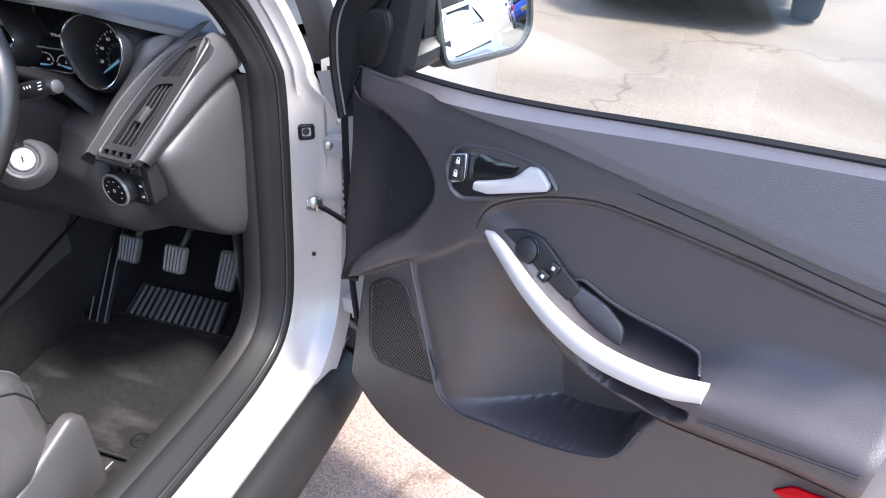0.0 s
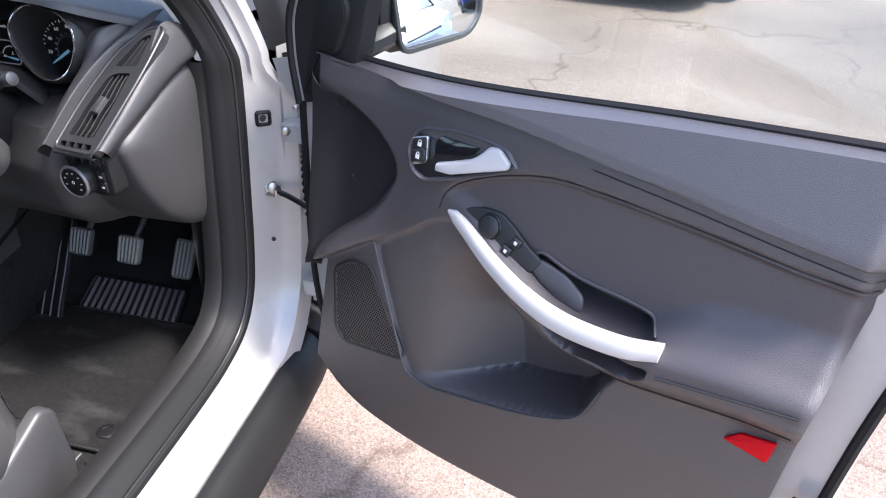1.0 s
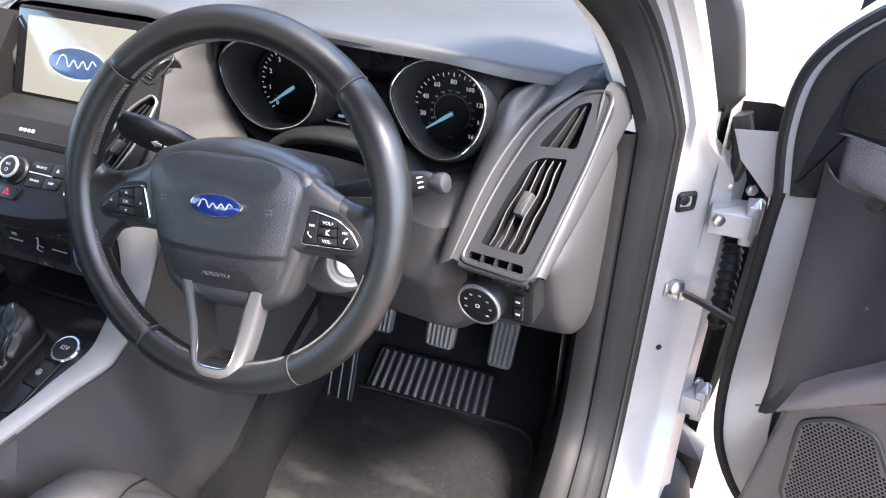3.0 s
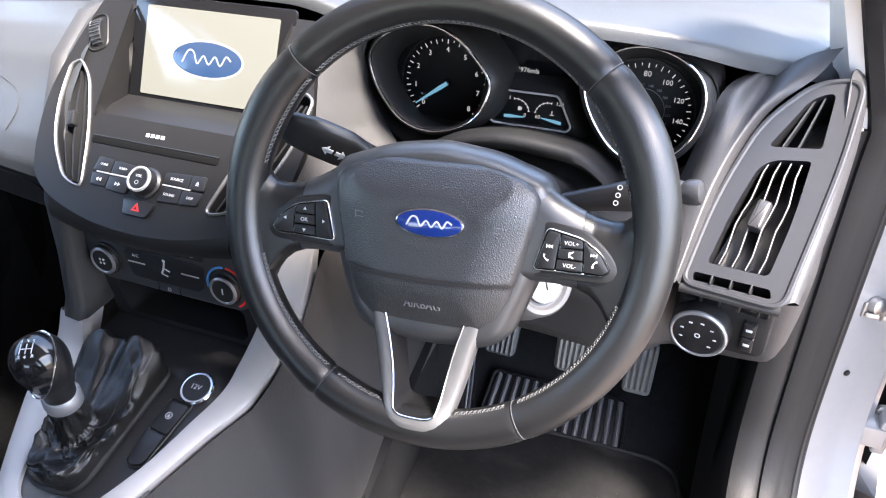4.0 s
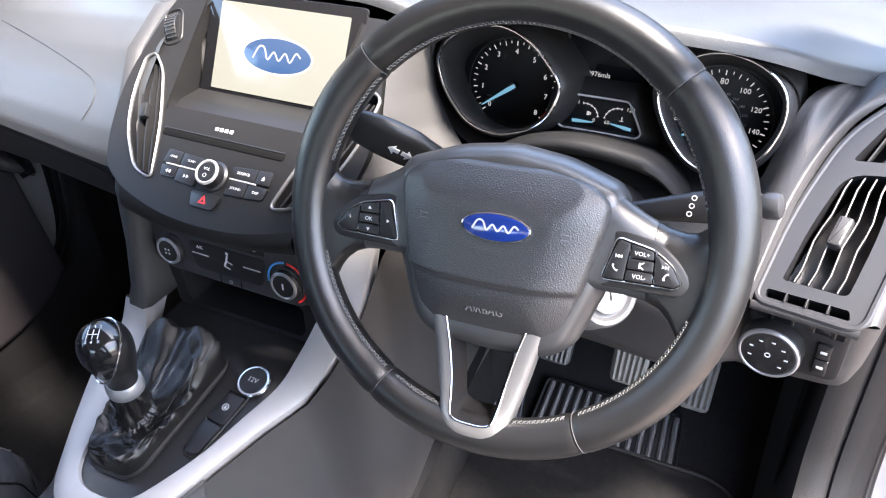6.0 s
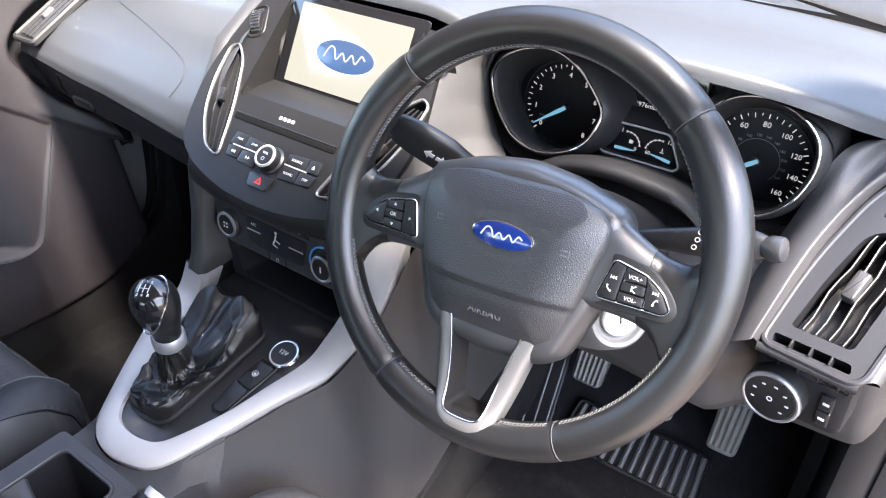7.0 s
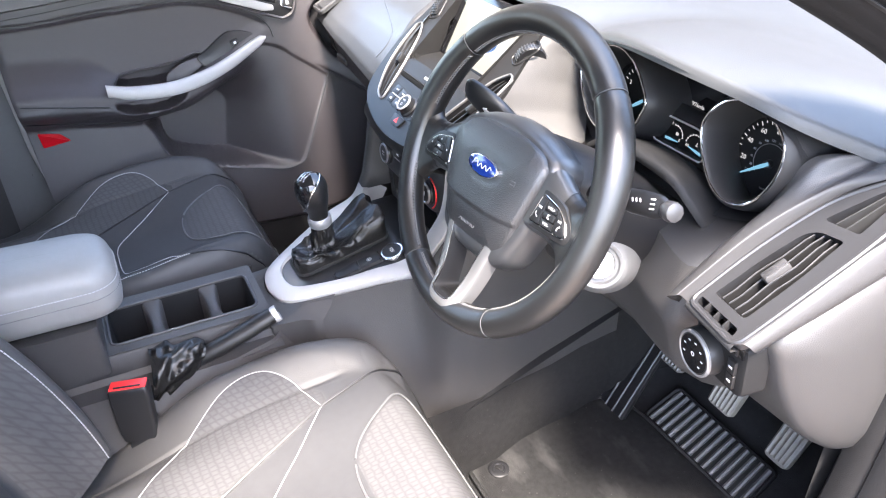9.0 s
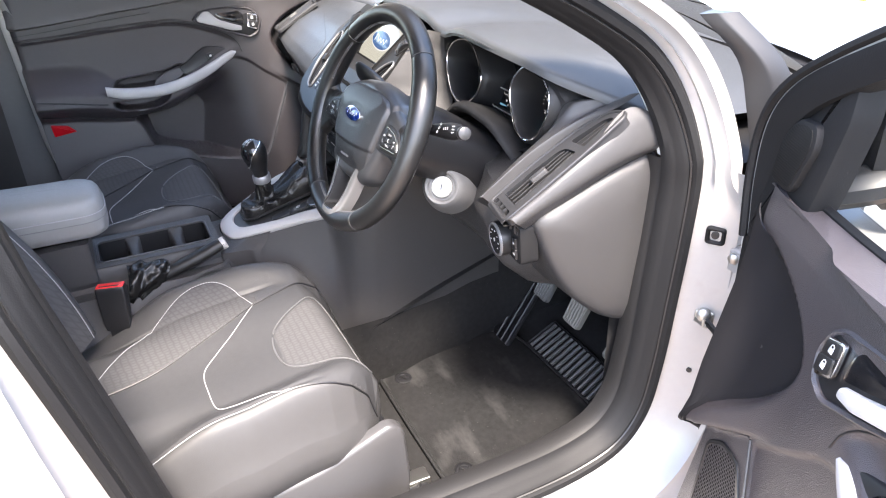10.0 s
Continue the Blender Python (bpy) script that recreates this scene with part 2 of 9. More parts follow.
PLASTIC = material("soft_touch_plastic", (0.038, 0.037, 0.0375), 0.42, 0, ("leather", 0.0016), 0.38, spec=0.45)
PLASTIC_DOOR = material("door_plastic", (0.033, 0.0278, 0.0300), 0.38, 0, ("leather", 0.0018), 0.8, spec=0.9)
PLASTIC_TOP = material("dash_top_plastic", (0.043, 0.045, 0.048), 0.44, 0, ("leather", 0.0018), 0.28, spec=0.48)
DOOR_PAD = material("door_padding", (0.046, 0.0388, 0.0412), 0.4, 0, ("leather", 0.0016), 0.7, spec=0.6)
DOOR_TOP = material("door_top_roll", (0.050, 0.0440, 0.0478), 0.4, 0, ("leather", 0.0018), 0.6, spec=0.8)
VENT_SATIN = material("vent_satin", (0.026, 0.026, 0.0275), 0.38, 0.05, ("noise", 0.0008), 0.08, spec=0.5)
VENT_EDGE = material("vent_edge", (0.034, 0.034, 0.035), 0.38, 0.1, ("noise", 0.0008), 0.08, spec=0.5)
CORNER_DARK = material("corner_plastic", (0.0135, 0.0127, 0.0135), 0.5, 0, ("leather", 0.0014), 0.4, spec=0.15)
SPOKE_SATIN = material("spoke_satin", (0.027, 0.0275, 0.029), 0.38, 0, ("noise", 0.0008), 0.1, spec=0.9)
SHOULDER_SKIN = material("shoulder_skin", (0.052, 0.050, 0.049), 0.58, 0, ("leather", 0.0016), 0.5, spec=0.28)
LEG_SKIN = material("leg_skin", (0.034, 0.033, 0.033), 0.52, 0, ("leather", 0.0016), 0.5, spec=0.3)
PLASTIC_LOW = material("hard_plastic", (0.042, 0.040, 0.0395), 0.48, 0, ("noise", 0.0012), 0.7, spec=0.4)
PLASTIC_DARK = material("dark_plastic", (0.009, 0.009, 0.010), 0.42, 0, ("noise", 0.001), 0.15)
FASCIA = material("fascia_black", (0.011, 0.0106, 0.0105), 0.42, 0, ("noise", 0.0008), 0.06, spec=0.25)
GLOSS = material("gloss_black", (0.008, 0.008, 0.009), 0.12, 0, None, spec=0.6)
SATIN_BLACK = material("satin_black", (0.0135, 0.0132, 0.0135), 0.40, 0, ("noise", 0.0008), 0.10, spec=0.42)
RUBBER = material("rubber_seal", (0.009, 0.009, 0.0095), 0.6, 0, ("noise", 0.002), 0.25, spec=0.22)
CLAD = material("sill_plastic", (0.008, 0.008, 0.0085), 0.55, 0, ("noise", 0.0015), 0.3, spec=0.25, stain=((0.05, 0.046, 0.043), 9.0, 0.58, 0.18))
CARPET = material("carpet", (0.017, 0.0167, 0.0167), 0.95, 0, ("noise", 0.0016), 1.0, 0.7, spots=0.04, spec=0.06)
MAT = material("mat_carpet", (0.0155, 0.0153, 0.0154), 0.95, 0, ("noise", 0.0015), 1.0, 0.7, spots=0.05, spec=0.06, stain=((0.15, 0.147, 0.142), 6.0, 0.55, 0.22, (1.0, 2.6, 1.0)))
SILVER = material("satin_silver_trim", (0.41, 0.394, 0.380), 0.5, 0.15, ("noise", 0.0006), 0.05, 0.04)
SPOKE_SILVER = material("spoke_silver", (0.175, 0.172, 0.170), 0.34, 0.5, ("noise", 0.0006), 0.05, 0.04)
CHROME = material("bright_chrome", (0.75, 0.75, 0.76), 0.14, 1.0, None, vary=0.03)
STEEL = material("bare_steel", (0.45, 0.44, 0.42), 0.4, 1.0, ("noise", 0.003), 0.2)
PAINT = material("silver_paint", (0.27, 0.263, 0.256), 0.32, 0.25, None, vary=0.03, coat=0.8)
JAMB = material("jamb_paint", (0.345, 0.334, 0.322), 0.36, 0.2, ("noise", 0.02), 0.03, 0.08, coat=0.4, stain=((0.2, 0.18, 0.155), 14.0, 0.62, 0.35))
PAINT_WHITE = material("white_paint", (0.78, 0.78, 0.78), 0.3, 0, None, vary=0.03, coat=0.8)
PAINT_BLUE = material("blue_paint", (0.02, 0.05, 0.32), 0.28, 0.1, None, vary=0.05, coat=0.8)
PAINT_DARK = material("dark_paint", (0.02, 0.021, 0.024), 0.3, 0.1, None, vary=0.05, coat=0.8)
LEATHER = material("wheel_leather", (0.0080, 0.0080, 0.0083), 0.33, 0, ("leather", 0.0011), 0.25, spec=0.62)
AIRBAG = material("airbag_cover", (0.024, 0.0243, 0.0257), 0.38, 0, ("leather", 0.0019), 0.55, spec=0.85)
BOOT = material("gaiter_leather", (0.0080, 0.0077, 0.0075), 0.25, 0, ("leather", 0.0013), 0.5, spec=0.45)
HIDE = material("seat_leather", (0.046, 0.045, 0.045), 0.46, 0, ("leather", 0.0015), 0.4, spec=0.36)
ARM_HIDE = material("armrest_leather", (0.20, 0.193, 0.186), 0.42, 0, ("leather", 0.0015), 0.5, spec=0.5)
FABRIC = material("seat_fabric", (0.036, 0.036, 0.0375), 0.72, 0, ("noise", 0.0009), 0.5, 0.2, spec=0.3)
HEX = cloth("seat_cloth", (0.060, 0.059, 0.060), 0.0072)
THREAD = material("pale_thread", (0.34, 0.34, 0.34), 0.7, 0, None, vary=0.2)
DARK_THREAD = material("grey_thread", (0.075, 0.075, 0.076), 0.55, 0, None, vary=0.2)
WHITE_INK = material("white_print", (0.5, 0.5, 0.5), 0.5, 0, None, vary=0.02)
GREY_INK = material("grey_print", (0.09, 0.09, 0.092), 0.5, 0, None, vary=0.02)
RED_LENS = material("red_reflector", (0.40, 0.001, 0.006), 0.45, 0, ("cell", 0.004), 0.3, 0.1, spec=0.12)
RED = material("red_plastic", (0.75, 0.03, 0.03), 0.4, 0, None, vary=0.03)
BLUE_BADGE = material("blue_enamel", (0.006, 0.025, 0.16), 0.15, 0, None, vary=0.03, coat=1.0)
BEIGE = material("pillar_trim", (0.66, 0.645, 0.62), 0.7, 0, ("noise", 0.001), 0.2, 0.06)
GREY_LIGHT = material("grey_moulding", (0.11, 0.11, 0.11), 0.5, 0, ("noise", 0.001), 0.15)
YELLOW = material("yellow_plate", (0.75, 0.55, 0.03), 0.4, 0, None, vary=0.03)
TYRE = material("tyre_rubber", (0.018, 0.018, 0.018), 0.8, 0, ("noise", 0.004), 0.4)
SCREEN = glow("screen_cream", (0.80, 0.79, 0.66), 0.066)
SCREEN_BLUE = glow("screen_blue", (0.01, 0.10, 0.30), 0.10)
SCREEN_WHITE = glow("screen_white", (0.9, 0.9, 0.9), 0.10)
NEEDLE = glow("needle_blue", (0.22, 0.55, 0.78), 0.055)
DIAL = glow("dial_white", (0.8, 0.82, 0.85), 0.05)
GLASS = glass("clear_glass", (0.93, 0.97, 0.96))
MIRROR = material("mirror_silver", (0.9, 0.92, 0.93), 0.0, 1.0, None, vary=0.0)
MIRROR.node_tree.nodes["Principled BSDF"].inputs["Roughness"].default_value = 0.0
for lk in list(MIRROR.node_tree.nodes["Principled BSDF"].inputs["Roughness"].links):
    MIRROR.node_tree.links.remove(lk)

# ---- ground ----
def ground_material():
    m = bpy.data.materials.new("worn_concrete")
    m.use_nodes = True
    n, l = m.node_tree.nodes, m.node_tree.links
    p = n["Principled BSDF"]
    co = n.new("ShaderNodeTexCoord")

    def nz(scale, detail=6.0):
        t = n.new("ShaderNodeTexNoise")
        t.inputs["Scale"].default_value, t.inputs["Detail"].default_value = scale, detail
        l.new(co.outputs["Object"], t.inputs["Vector"])
        return t.outputs["Fac"]

    def ramp(src, stops):
        r = n.new("ShaderNodeValToRGB")
        e = r.color_ramp.elements
        for i, (pos, c) in enumerate(stops):
            q = e[i] if i < 2 else e.new(pos)
            q.position, q.color = pos, (*c, 1)
        l.new(src, r.inputs[0])
        return r.outputs[0]

    def mixed(kind, f, a, b):
        x = n.new("ShaderNodeMix")
        x.data_type, x.blend_type = "RGBA", kind
        for s, q in (("Factor", f), ("A", a), ("B", b)):
            if isinstance(q, float):
                x.inputs[s].default_value = q
            else:
                l.new(q, x.inputs[s])
        return x.outputs["Result"]
    slab = ramp(nz(0.9), [(0.35, (0.27, 0.22, 0.188)), (0.65, (0.33, 0.275, 0.24))])
    yard = ramp(nz(0.7), [(0.35, (0.118, 0.105, 0.086)), (0.65, (0.165, 0.148, 0.124))])
    # paler and pinker close to the car, fading to a darker tan beyond
    gr = n.new("ShaderNodeTexGradient")
    gr.gradient_type = "SPHERICAL"
    mp = n.new("ShaderNodeMapping")
    mp.inputs["Location"].default_value = (-0.5, 0.1, 0.0)
    mp.inputs["Scale"].default_value = (0.42, 0.42, 0.42)
    l.new(co.outputs["Object"], mp.inputs["Vector"])
    l.new(mp.outputs[0], gr.inputs[0])
    base = mixed("MIX", ramp(gr.outputs["Fac"], [(0.02, (0, 0, 0)), (0.55, (1, 1, 1))]), yard, slab)
    far = ramp(nz(0.35, 3.0), [(0.40, (0.72, 0.72, 0.72)), (0.6, (1, 1, 1))])
    v = n.new("ShaderNodeTexVoronoi")
    v.inputs["Scale"].default_value = 170.0
    l.new(co.outputs["Object"], v.inputs["Vector"])
    chips = ramp(v.outputs["Color"], [(0.1, (0.62, 0.55, 0.50)), (0.5, (0.95, 0.88, 0.83)), (0.9, (1.25, 1.18, 1.12))])
    grit = ramp(nz(260.0, 2.0), [(0.35, (0.6, 0.58, 0.56)), (0.65, (1.25, 1.22, 1.2))])
    col = mixed("MULTIPLY", 0.8, base, chips)
    col = mixed("MULTIPLY", 0.7, col, grit)
    col = mixed("MULTIPLY", 0.8, col, far)
    cv = n.new("ShaderNodeTexVoronoi")
    cv.feature = "DISTANCE_TO_EDGE"
    cv.inputs["Scale"].default_value = 0.55
    warp = n.new("ShaderNodeTexNoise")
    warp.inputs["Scale"].default_value = 2.5
    l.new(co.outputs["Object"], warp.inputs["Vector"])
    add = n.new("ShaderNodeMixRGB")
    add.blend_type = "ADD"
    add.inputs[0].default_value = 0.6
    l.new(co.outputs["Object"], add.inputs[1])
    l.new(warp.outputs["Color"], add.inputs[2])
    l.new(add.outputs[0], cv.inputs["Vector"])
    crack = ramp(cv.outputs["Distance"], [(0.0, (0.5, 0.47, 0.43)), (0.010, (1, 1, 1))])
    col = mixed("MULTIPLY", 0.75, col, crack)
    l.new(col, p.inputs["Base Color"])
    p.inputs["Roughness"].default_value = 0.9
    b = n.new("ShaderNodeBump")
    b.inputs["Strength"].default_value, b.inputs["Distance"].default_value = 0.6, 0.003
    l.new(v.outputs["Distance"], b.inputs["Height"])
    l.new(b.outputs["Normal"], p.inputs["Normal"])
    return m


def ground_fn(a, b):
    x, y = (a - 0.5), (b - 0.5)
    x, y = 900 * x * abs(x) ** 1.6, 900 * y * abs(y) ** 1.6
    r = math.hypot(x, y)
    return x, y, (noise.noise(Vector((x * 0.5, y * 0.5, 0))) * 0.02 * min(1.0, max(0.0, (r - 1.5) / 3.0)))


tagged(part("ground", grid(ground_fn, 120, 120), ground_material()), "worn beige concrete yard with cracks and grit", "ground", kind="structure")

# ---- car body ----
ALLOY = material("alloy_wheel", (0.45, 0.45, 0.46), 0.3, 0.8, None, vary=0.05)
body = thing("car_body", (0, 0, 0.2), "silver painted hatchback body shell with its front doors open and shut", "car")
EDGE_X = 0.741
EDGE = [(-0.62, 1.36), (-0.45, 1.40), (-0.25, 1.38), (-0.05, 1.32), (0.12, 1.235), (0.24, 1.168), (0.32, 1.108), (0.366, 1.03), (0.386, 0.93),
        (0.385, 0.83), (0.376, 0.70), (0.366, 0.58), (0.347, 0.485), (0.30, 0.42), (0.22, 0.390), (0.10, 0.38), (-0.15, 0.38), (-0.33, 0.385),
        (-0.41, 0.42), (-0.45, 0.52), (-0.49, 0.72), (-0.53, 0.92), (-0.58, 1.15), (-0.615, 1.29)]


def lean(z):
    return -max(0.0, z - 0.95) * 0.31


def around(profile, side=1, lo=0, hi=None, closed_path=True, closed=False, slim=0.0):
    """Sweep (outward, sideways) pairs round the door opening."""
    path = cr([(y, z, 0) for y, z in EDGE], 6, True)
    m = len(path)
    rings = []
    for i in (range(m + 1) if closed_path else range(lo, hi)):
        p, a, b = path[i % m], path[(i - 1) % m], path[(i + 1) % m]
        t = (b - a).normalized()
        ny, nz_ = t.y, -t.x
        # outward from the opening's middle
        if (p.x + 0.1) * ny + (p.y - 0.85) * nz_ < 0:
            ny, nz_ = -ny, -nz_
        k = 1 - slim * ease(p.y, 0.85, 0.93) * ease(p.x, -0.45, -0.2)
        rings.append([(side * (EDGE_X + q * (k if q > 0.03 else 1) + lean(p.y)), p.x + ny * (o * k if o > 0.02 else o), p.y + nz_ * (o * k if o > 0.02 else o)) for o, q in profile])
    return loft(rings, closed=closed, caps=(False, False))


SILL_TRIM = material("sill_trim_plastic", (0.0125, 0.012, 0.012), 0.55, 0, ("noise", 0.0012), 0.6, spec=0.24)
JAMB_PROFILE = [(-0.012, -0.02), (-0.003, -0.004), (0.004, 0.004), (0.012, 0.014), (0.022, 0.022), (0.030, 0.036), (0.040, 0.046), (0.047, 0.062), (0.053, 0.085), (0.075, 0.092), (0.085, 0.100)]
SEAL_PROFILE = [(0.004, -0.006), (0.003, 0.005), (-0.005, 0.012), (-0.013, 0.009), (-0.016, 0.001), (-0.020, 0.001), (-0.026, -0.004), (-0.029, -0.014), (-0.032, -0.018), (-0.038, -0.026), (-0.038, -0.040), (-0.028, -0.046), (-0.010, -0.03)]
TRIM_PROFILE = [(-0.026, -0.036), (-0.033, -0.040), (-0.038, -0.050), (-0.040, -0.066), (-0.036, -0.080), (-0.022, -0.088), (0.01, -0.095), (0.08, -0.118)]
for side in (1, -1):
    part("door_jamb", around(JAMB_PROFILE, side, slim=0.55), JAMB, body, "silver painted door opening flange")
    part("weatherstrip", around(SEAL_PROFILE, side, closed=True) if side > 0 else around(SEAL_PROFILE, side, 0, 104, False, True), RUBBER, body, "black rubber door seal")
    part("pillar_trim", around(TRIM_PROFILE, side, 47, 145 if side > 0 else 106, False), SILL_TRIM, body, "dark grey inner pillar trim")
    part("fold", around([(-0.0175, 0.004), (-0.0190, 0.0055), (-0.0205, 0.003)], side, 0, 145 if side > 0 else 104, False), SATIN_BLACK, body)
    # upper windscreen pillar lining
    part("pillar_lining", around([(-0.026, -0.036), (-0.032, -0.042), (-0.030, -0.058), (-0.005, -0.075), (0.05, -0.08)], side, 0, 48, False), BEIGE, body, "pale beige upper pillar lining")
    # black sill cladding
    cl = [(0.822, 0.352), (0.838, 0.352), (0.852, 0.345), (0.872, 0.325), (0.884, 0.30), (0.888, 0.278), (0.884, 0.262), (0.86, 0.25), (0.80, 0.25)]
    st = [(-0.62, 0), (-0.3, 0), (0.0, 0), (0.25, 0.0), (0.36, 0.004), (0.41, 0.010), (0.425, 0.03)]
    part("sill_cladding", loft([[(side * (x - d), y, z - d * 0.4) for x, z in cl] for y, d in st], closed=False), CLAD, body, "black plastic sill cladding")
    # outer sill and lower body behind it
    part("sill_outer", grid(lambda a, b: (side * (0.826 - 0.02 * b), -0.7 + 1.2 * a, 0.36 - 0.12 * b), 10, 4), JAMB, body)


# front wing, bonnet, cowl, roof and tail close the body round the cabin
def wing_fn(side):
    def fn(a, b):
        y = 0.50 + 1.25 * a
        z = 0.34 + (0.70 - 0.12 * a) * b
        bulge = 0.05 * math.sin(math.pi * min(1, 0.2 + 0.8 * b))
        x = 0.84 + bulge - 0.16 * max(0.0, b - 0.75) / 0.25 * 0.5 - 0.10 * a ** 3
        d = math.hypot(y - 1.02, z - 0.33)
        if d < 0.36:
            z = 0.33 + math.sqrt(max(0.0, 0.36 ** 2 - (y - 1.02) ** 2)) * (1 if b > 0 else 1)
        return side * x, y, z
    return fn


for side in (1, -1):
    part("front_wing", grid(wing_fn(side), 40, 24), PAINT, body, "silver front wing")
    # hinge pillar face between jamb and wing
    part("hinge_pillar", grid(lambda a, b: (side * (0.80 + 0.03 * a), 0.425 + 0.11 * a, 0.30 + 0.66 * b), 6, 12), JAMB, body)


def bonnet_fn(a, b):
    x = -0.76 + 1.52 * a
    y = 0.86 + 0.95 * b
    return x, y, 1.0 - 0.16 * b ** 1.6 - 0.05 * (x / 0.76) ** 4 - 0.02 * (x / 0.76) ** 2


part("bonnet", grid(bonnet_fn, 30, 24), PAINT, body, "silver bonnet")
part("cowl", grid(lambda a, b: (-0.72 + 1.44 * a, 0.72 + 0.16 * b, 0.985 - 0.015 * math.sin(b * 3.1) - 0.04 * (2 * a - 1) ** 4), 20, 5), PLASTIC_DARK, body, "black cowl panel below the windscreen")


def roof_fn(drop):
    def fn(a, b):
        s = 2 * a - 1
        y = 0.02 - 2.25 * b
        w = 0.60
        z = 1.455 - 0.05 * s * s - drop - 0.16 * max(0, 1 - b / 0.16) ** 2 * 0.55 - 0.12 * max(0, b - 0.6) ** 2
        return s * w, y, z
    return fn


part("roof", grid(roof_fn(0.0), 24, 24), PAINT, body, "silver roof panel")
part("headliner", grid(roof_fn(0.035), 24, 24), BEIGE, body, "pale grey headliner")
part("tail", grid(lambda a, b: (-0.72 + 1.44 * a, -2.25 - 0.15 * math.sin(3.1 * b), 0.3 + 0.75 * b), 12, 8), PAINT, body)
for side in (1, -1):
    part("rear_side", grid(lambda a, b: (side * (0.83 - 0.02 * b), -0.66 - 1.6 * a, 0.3 + 0.62 * b), 10, 8), PAINT, body, "silver rear side panel")
    part("b_pillar", grid(lambda a, b: (side * (0.80 - 0.04 * max(0, b - 0.5) * 4.2), -0.47 - 0.12 * a - 0.13 * b, 0.37 + 1.0 * b), 6, 14), PAINT, body)
    part("c_pillar", grid(lambda a, b: (side * (0.80 - 0.19 * b), -1.75 - 0.3 * a + 0.1 * b, 0.9 + 0.5 * b), 4, 4), PAINT, body)
    part("inner_side", grid(lambda a, b: (side * 0.70, -0.62 - 1.6 * a, 0.3 + 0.6 * b), 4, 4), PLASTIC_LOW, body)
# rear glass and side glass close the cabin; road wheels carry the car
for side in (1, -1):
    rg = part("rear_side_glass", grid(lambda a, b: (side * (0.80 - 0.20 * b), -0.66 - 1.12 * a, 0.92 + 0.44 * b), 6, 6), GLASS, body, "clear rear side window")
    rg.visible_shadow = False
    for wy in (1.02, -1.62):
        wm_ = Matrix.Translation((side * 0.62, wy, 0.31)) @ Matrix.Rotation(radians(90 * side), 4, "Y")
        ty_ = part("tyre", lathe([(0.20, 0.0), (0.29, 0.0), (0.308, 0.03), (0.31, 0.10), (0.308, 0.16), (0.29, 0.185), (0.205, 0.18)], 36), TYRE, body, "black tyre", m=wm_)
        part("rim", lathe([(0.205, 0.05), (0.208, 0.178), (0.195, 0.17), (0.18, 0.14), (0.06, 0.14), (0.05, 0.155), (0.01, 0.155)], 36), ALLOY, ty_, "alloy wheel rim", m=wm_)
tg = part("tail_glass", grid(lambda a, b: ((2 * a - 1) * (0.66 - 0.10 * b), -2.30 + 0.16 * b, 1.04 + 0.29 * b), 8, 6), GLASS, body, "clear rear window")
tg.visible_shadow = False
# windscreen
ws = part("windscreen", grid(lambda a, b: ((2 * a - 1) * (0.70 - 0.10 * b), 0.80 - 0.80 * b - 0.05 * (2 * a - 1) ** 2 * (1 - b), 0.995 + 0.37 * b + 0.03 * math.sin(3.1 * b) - 0.03 * (2 * a - 1) ** 2), 16, 12), GLASS, body, "clear windscreen")
ws.visible_shadow = False

# hinges, check strap, grommets and screws on the hinge pillar
for z in (0.807, 0.464):
    h = part("hinge", join(xf(box(0.055, 0.045, 0.035, 0.003), pose(0.832, 0.43, z - 0.018)), xf(box(0.018, 0.03, 0.06, 0.004), pose(0.856, 0.425, z - 0.03)),
                           xf(lathe([(0.008, 0), (0.008, 0.05), (0.005, 0.054)], 14), pose(0.862, 0.437, z - 0.025))), JAMB, body, "painted steel door hinge")
    part("bolt", xf(lathe([(0.009, 0), (0.009, 0.006), (0.006, 0.008)], 6), pose(0.815, 0.408, z + 0.005, 90, 0, 30)), STEEL, h)
strap = part("check_strap", tube(cr([(0.790, 0.400, 0.686), (0.815, 0.396, 0.682), (0.85, 0.385, 0.675), (0.888, 0.37, 0.668)], 5), 0.0042, 8, 1.5), PLASTIC_DARK, body, "black door check strap")
part("strap_bracket", join(xf(lathe([(0.011, -0.004), (0.011, 0.006), (0.005, 0.010)], 14), pose(0.782, 0.402, 0.692, 80, 0, 40)), xf(box(0.026, 0.016, 0.006, 0.002), pose(0.784, 0.402, 0.677)), xf(box(0.030, 0.004, 0.022, 0.002), pose(0.780, 0.406, 0.674, 0, 0, 35)), tube([(0.790, 0.397, 0.690), (0.790, 0.397, 0.676)], 0.004, 8)), STEEL, strap, "steel strap bracket")
gm = pose(0.768, 0.414, 0.828, 90, 0, 37)
gr = part("grommet", ring_plate(rpoly([(-0.015, -0.015), (0.015, -0.015), (0.015, 0.015), (-0.015, 0.015)], 0.007), rpoly([(-0.0085, -0.0085), (0.0085, -0.0085), (0.0085, 0.0085), (-0.0085, 0.0085)], 0.004), 0.009, 0.003), RUBBER, body, "black rubber grommet", m=gm)
part("plug", lathe([(0.007, 0.0), (0.007, 0.004), (0.003, 0.005)], 14), PLASTIC_DARK, gr, m=gm)
part("pillar_hole", lathe([(0.0045, 0), (0.0045, 0.004), (0.002, 0.0042)], 12), PLASTIC_DARK, body, m=pose(0.776, 0.398, 0.579, 90, 0, 37))
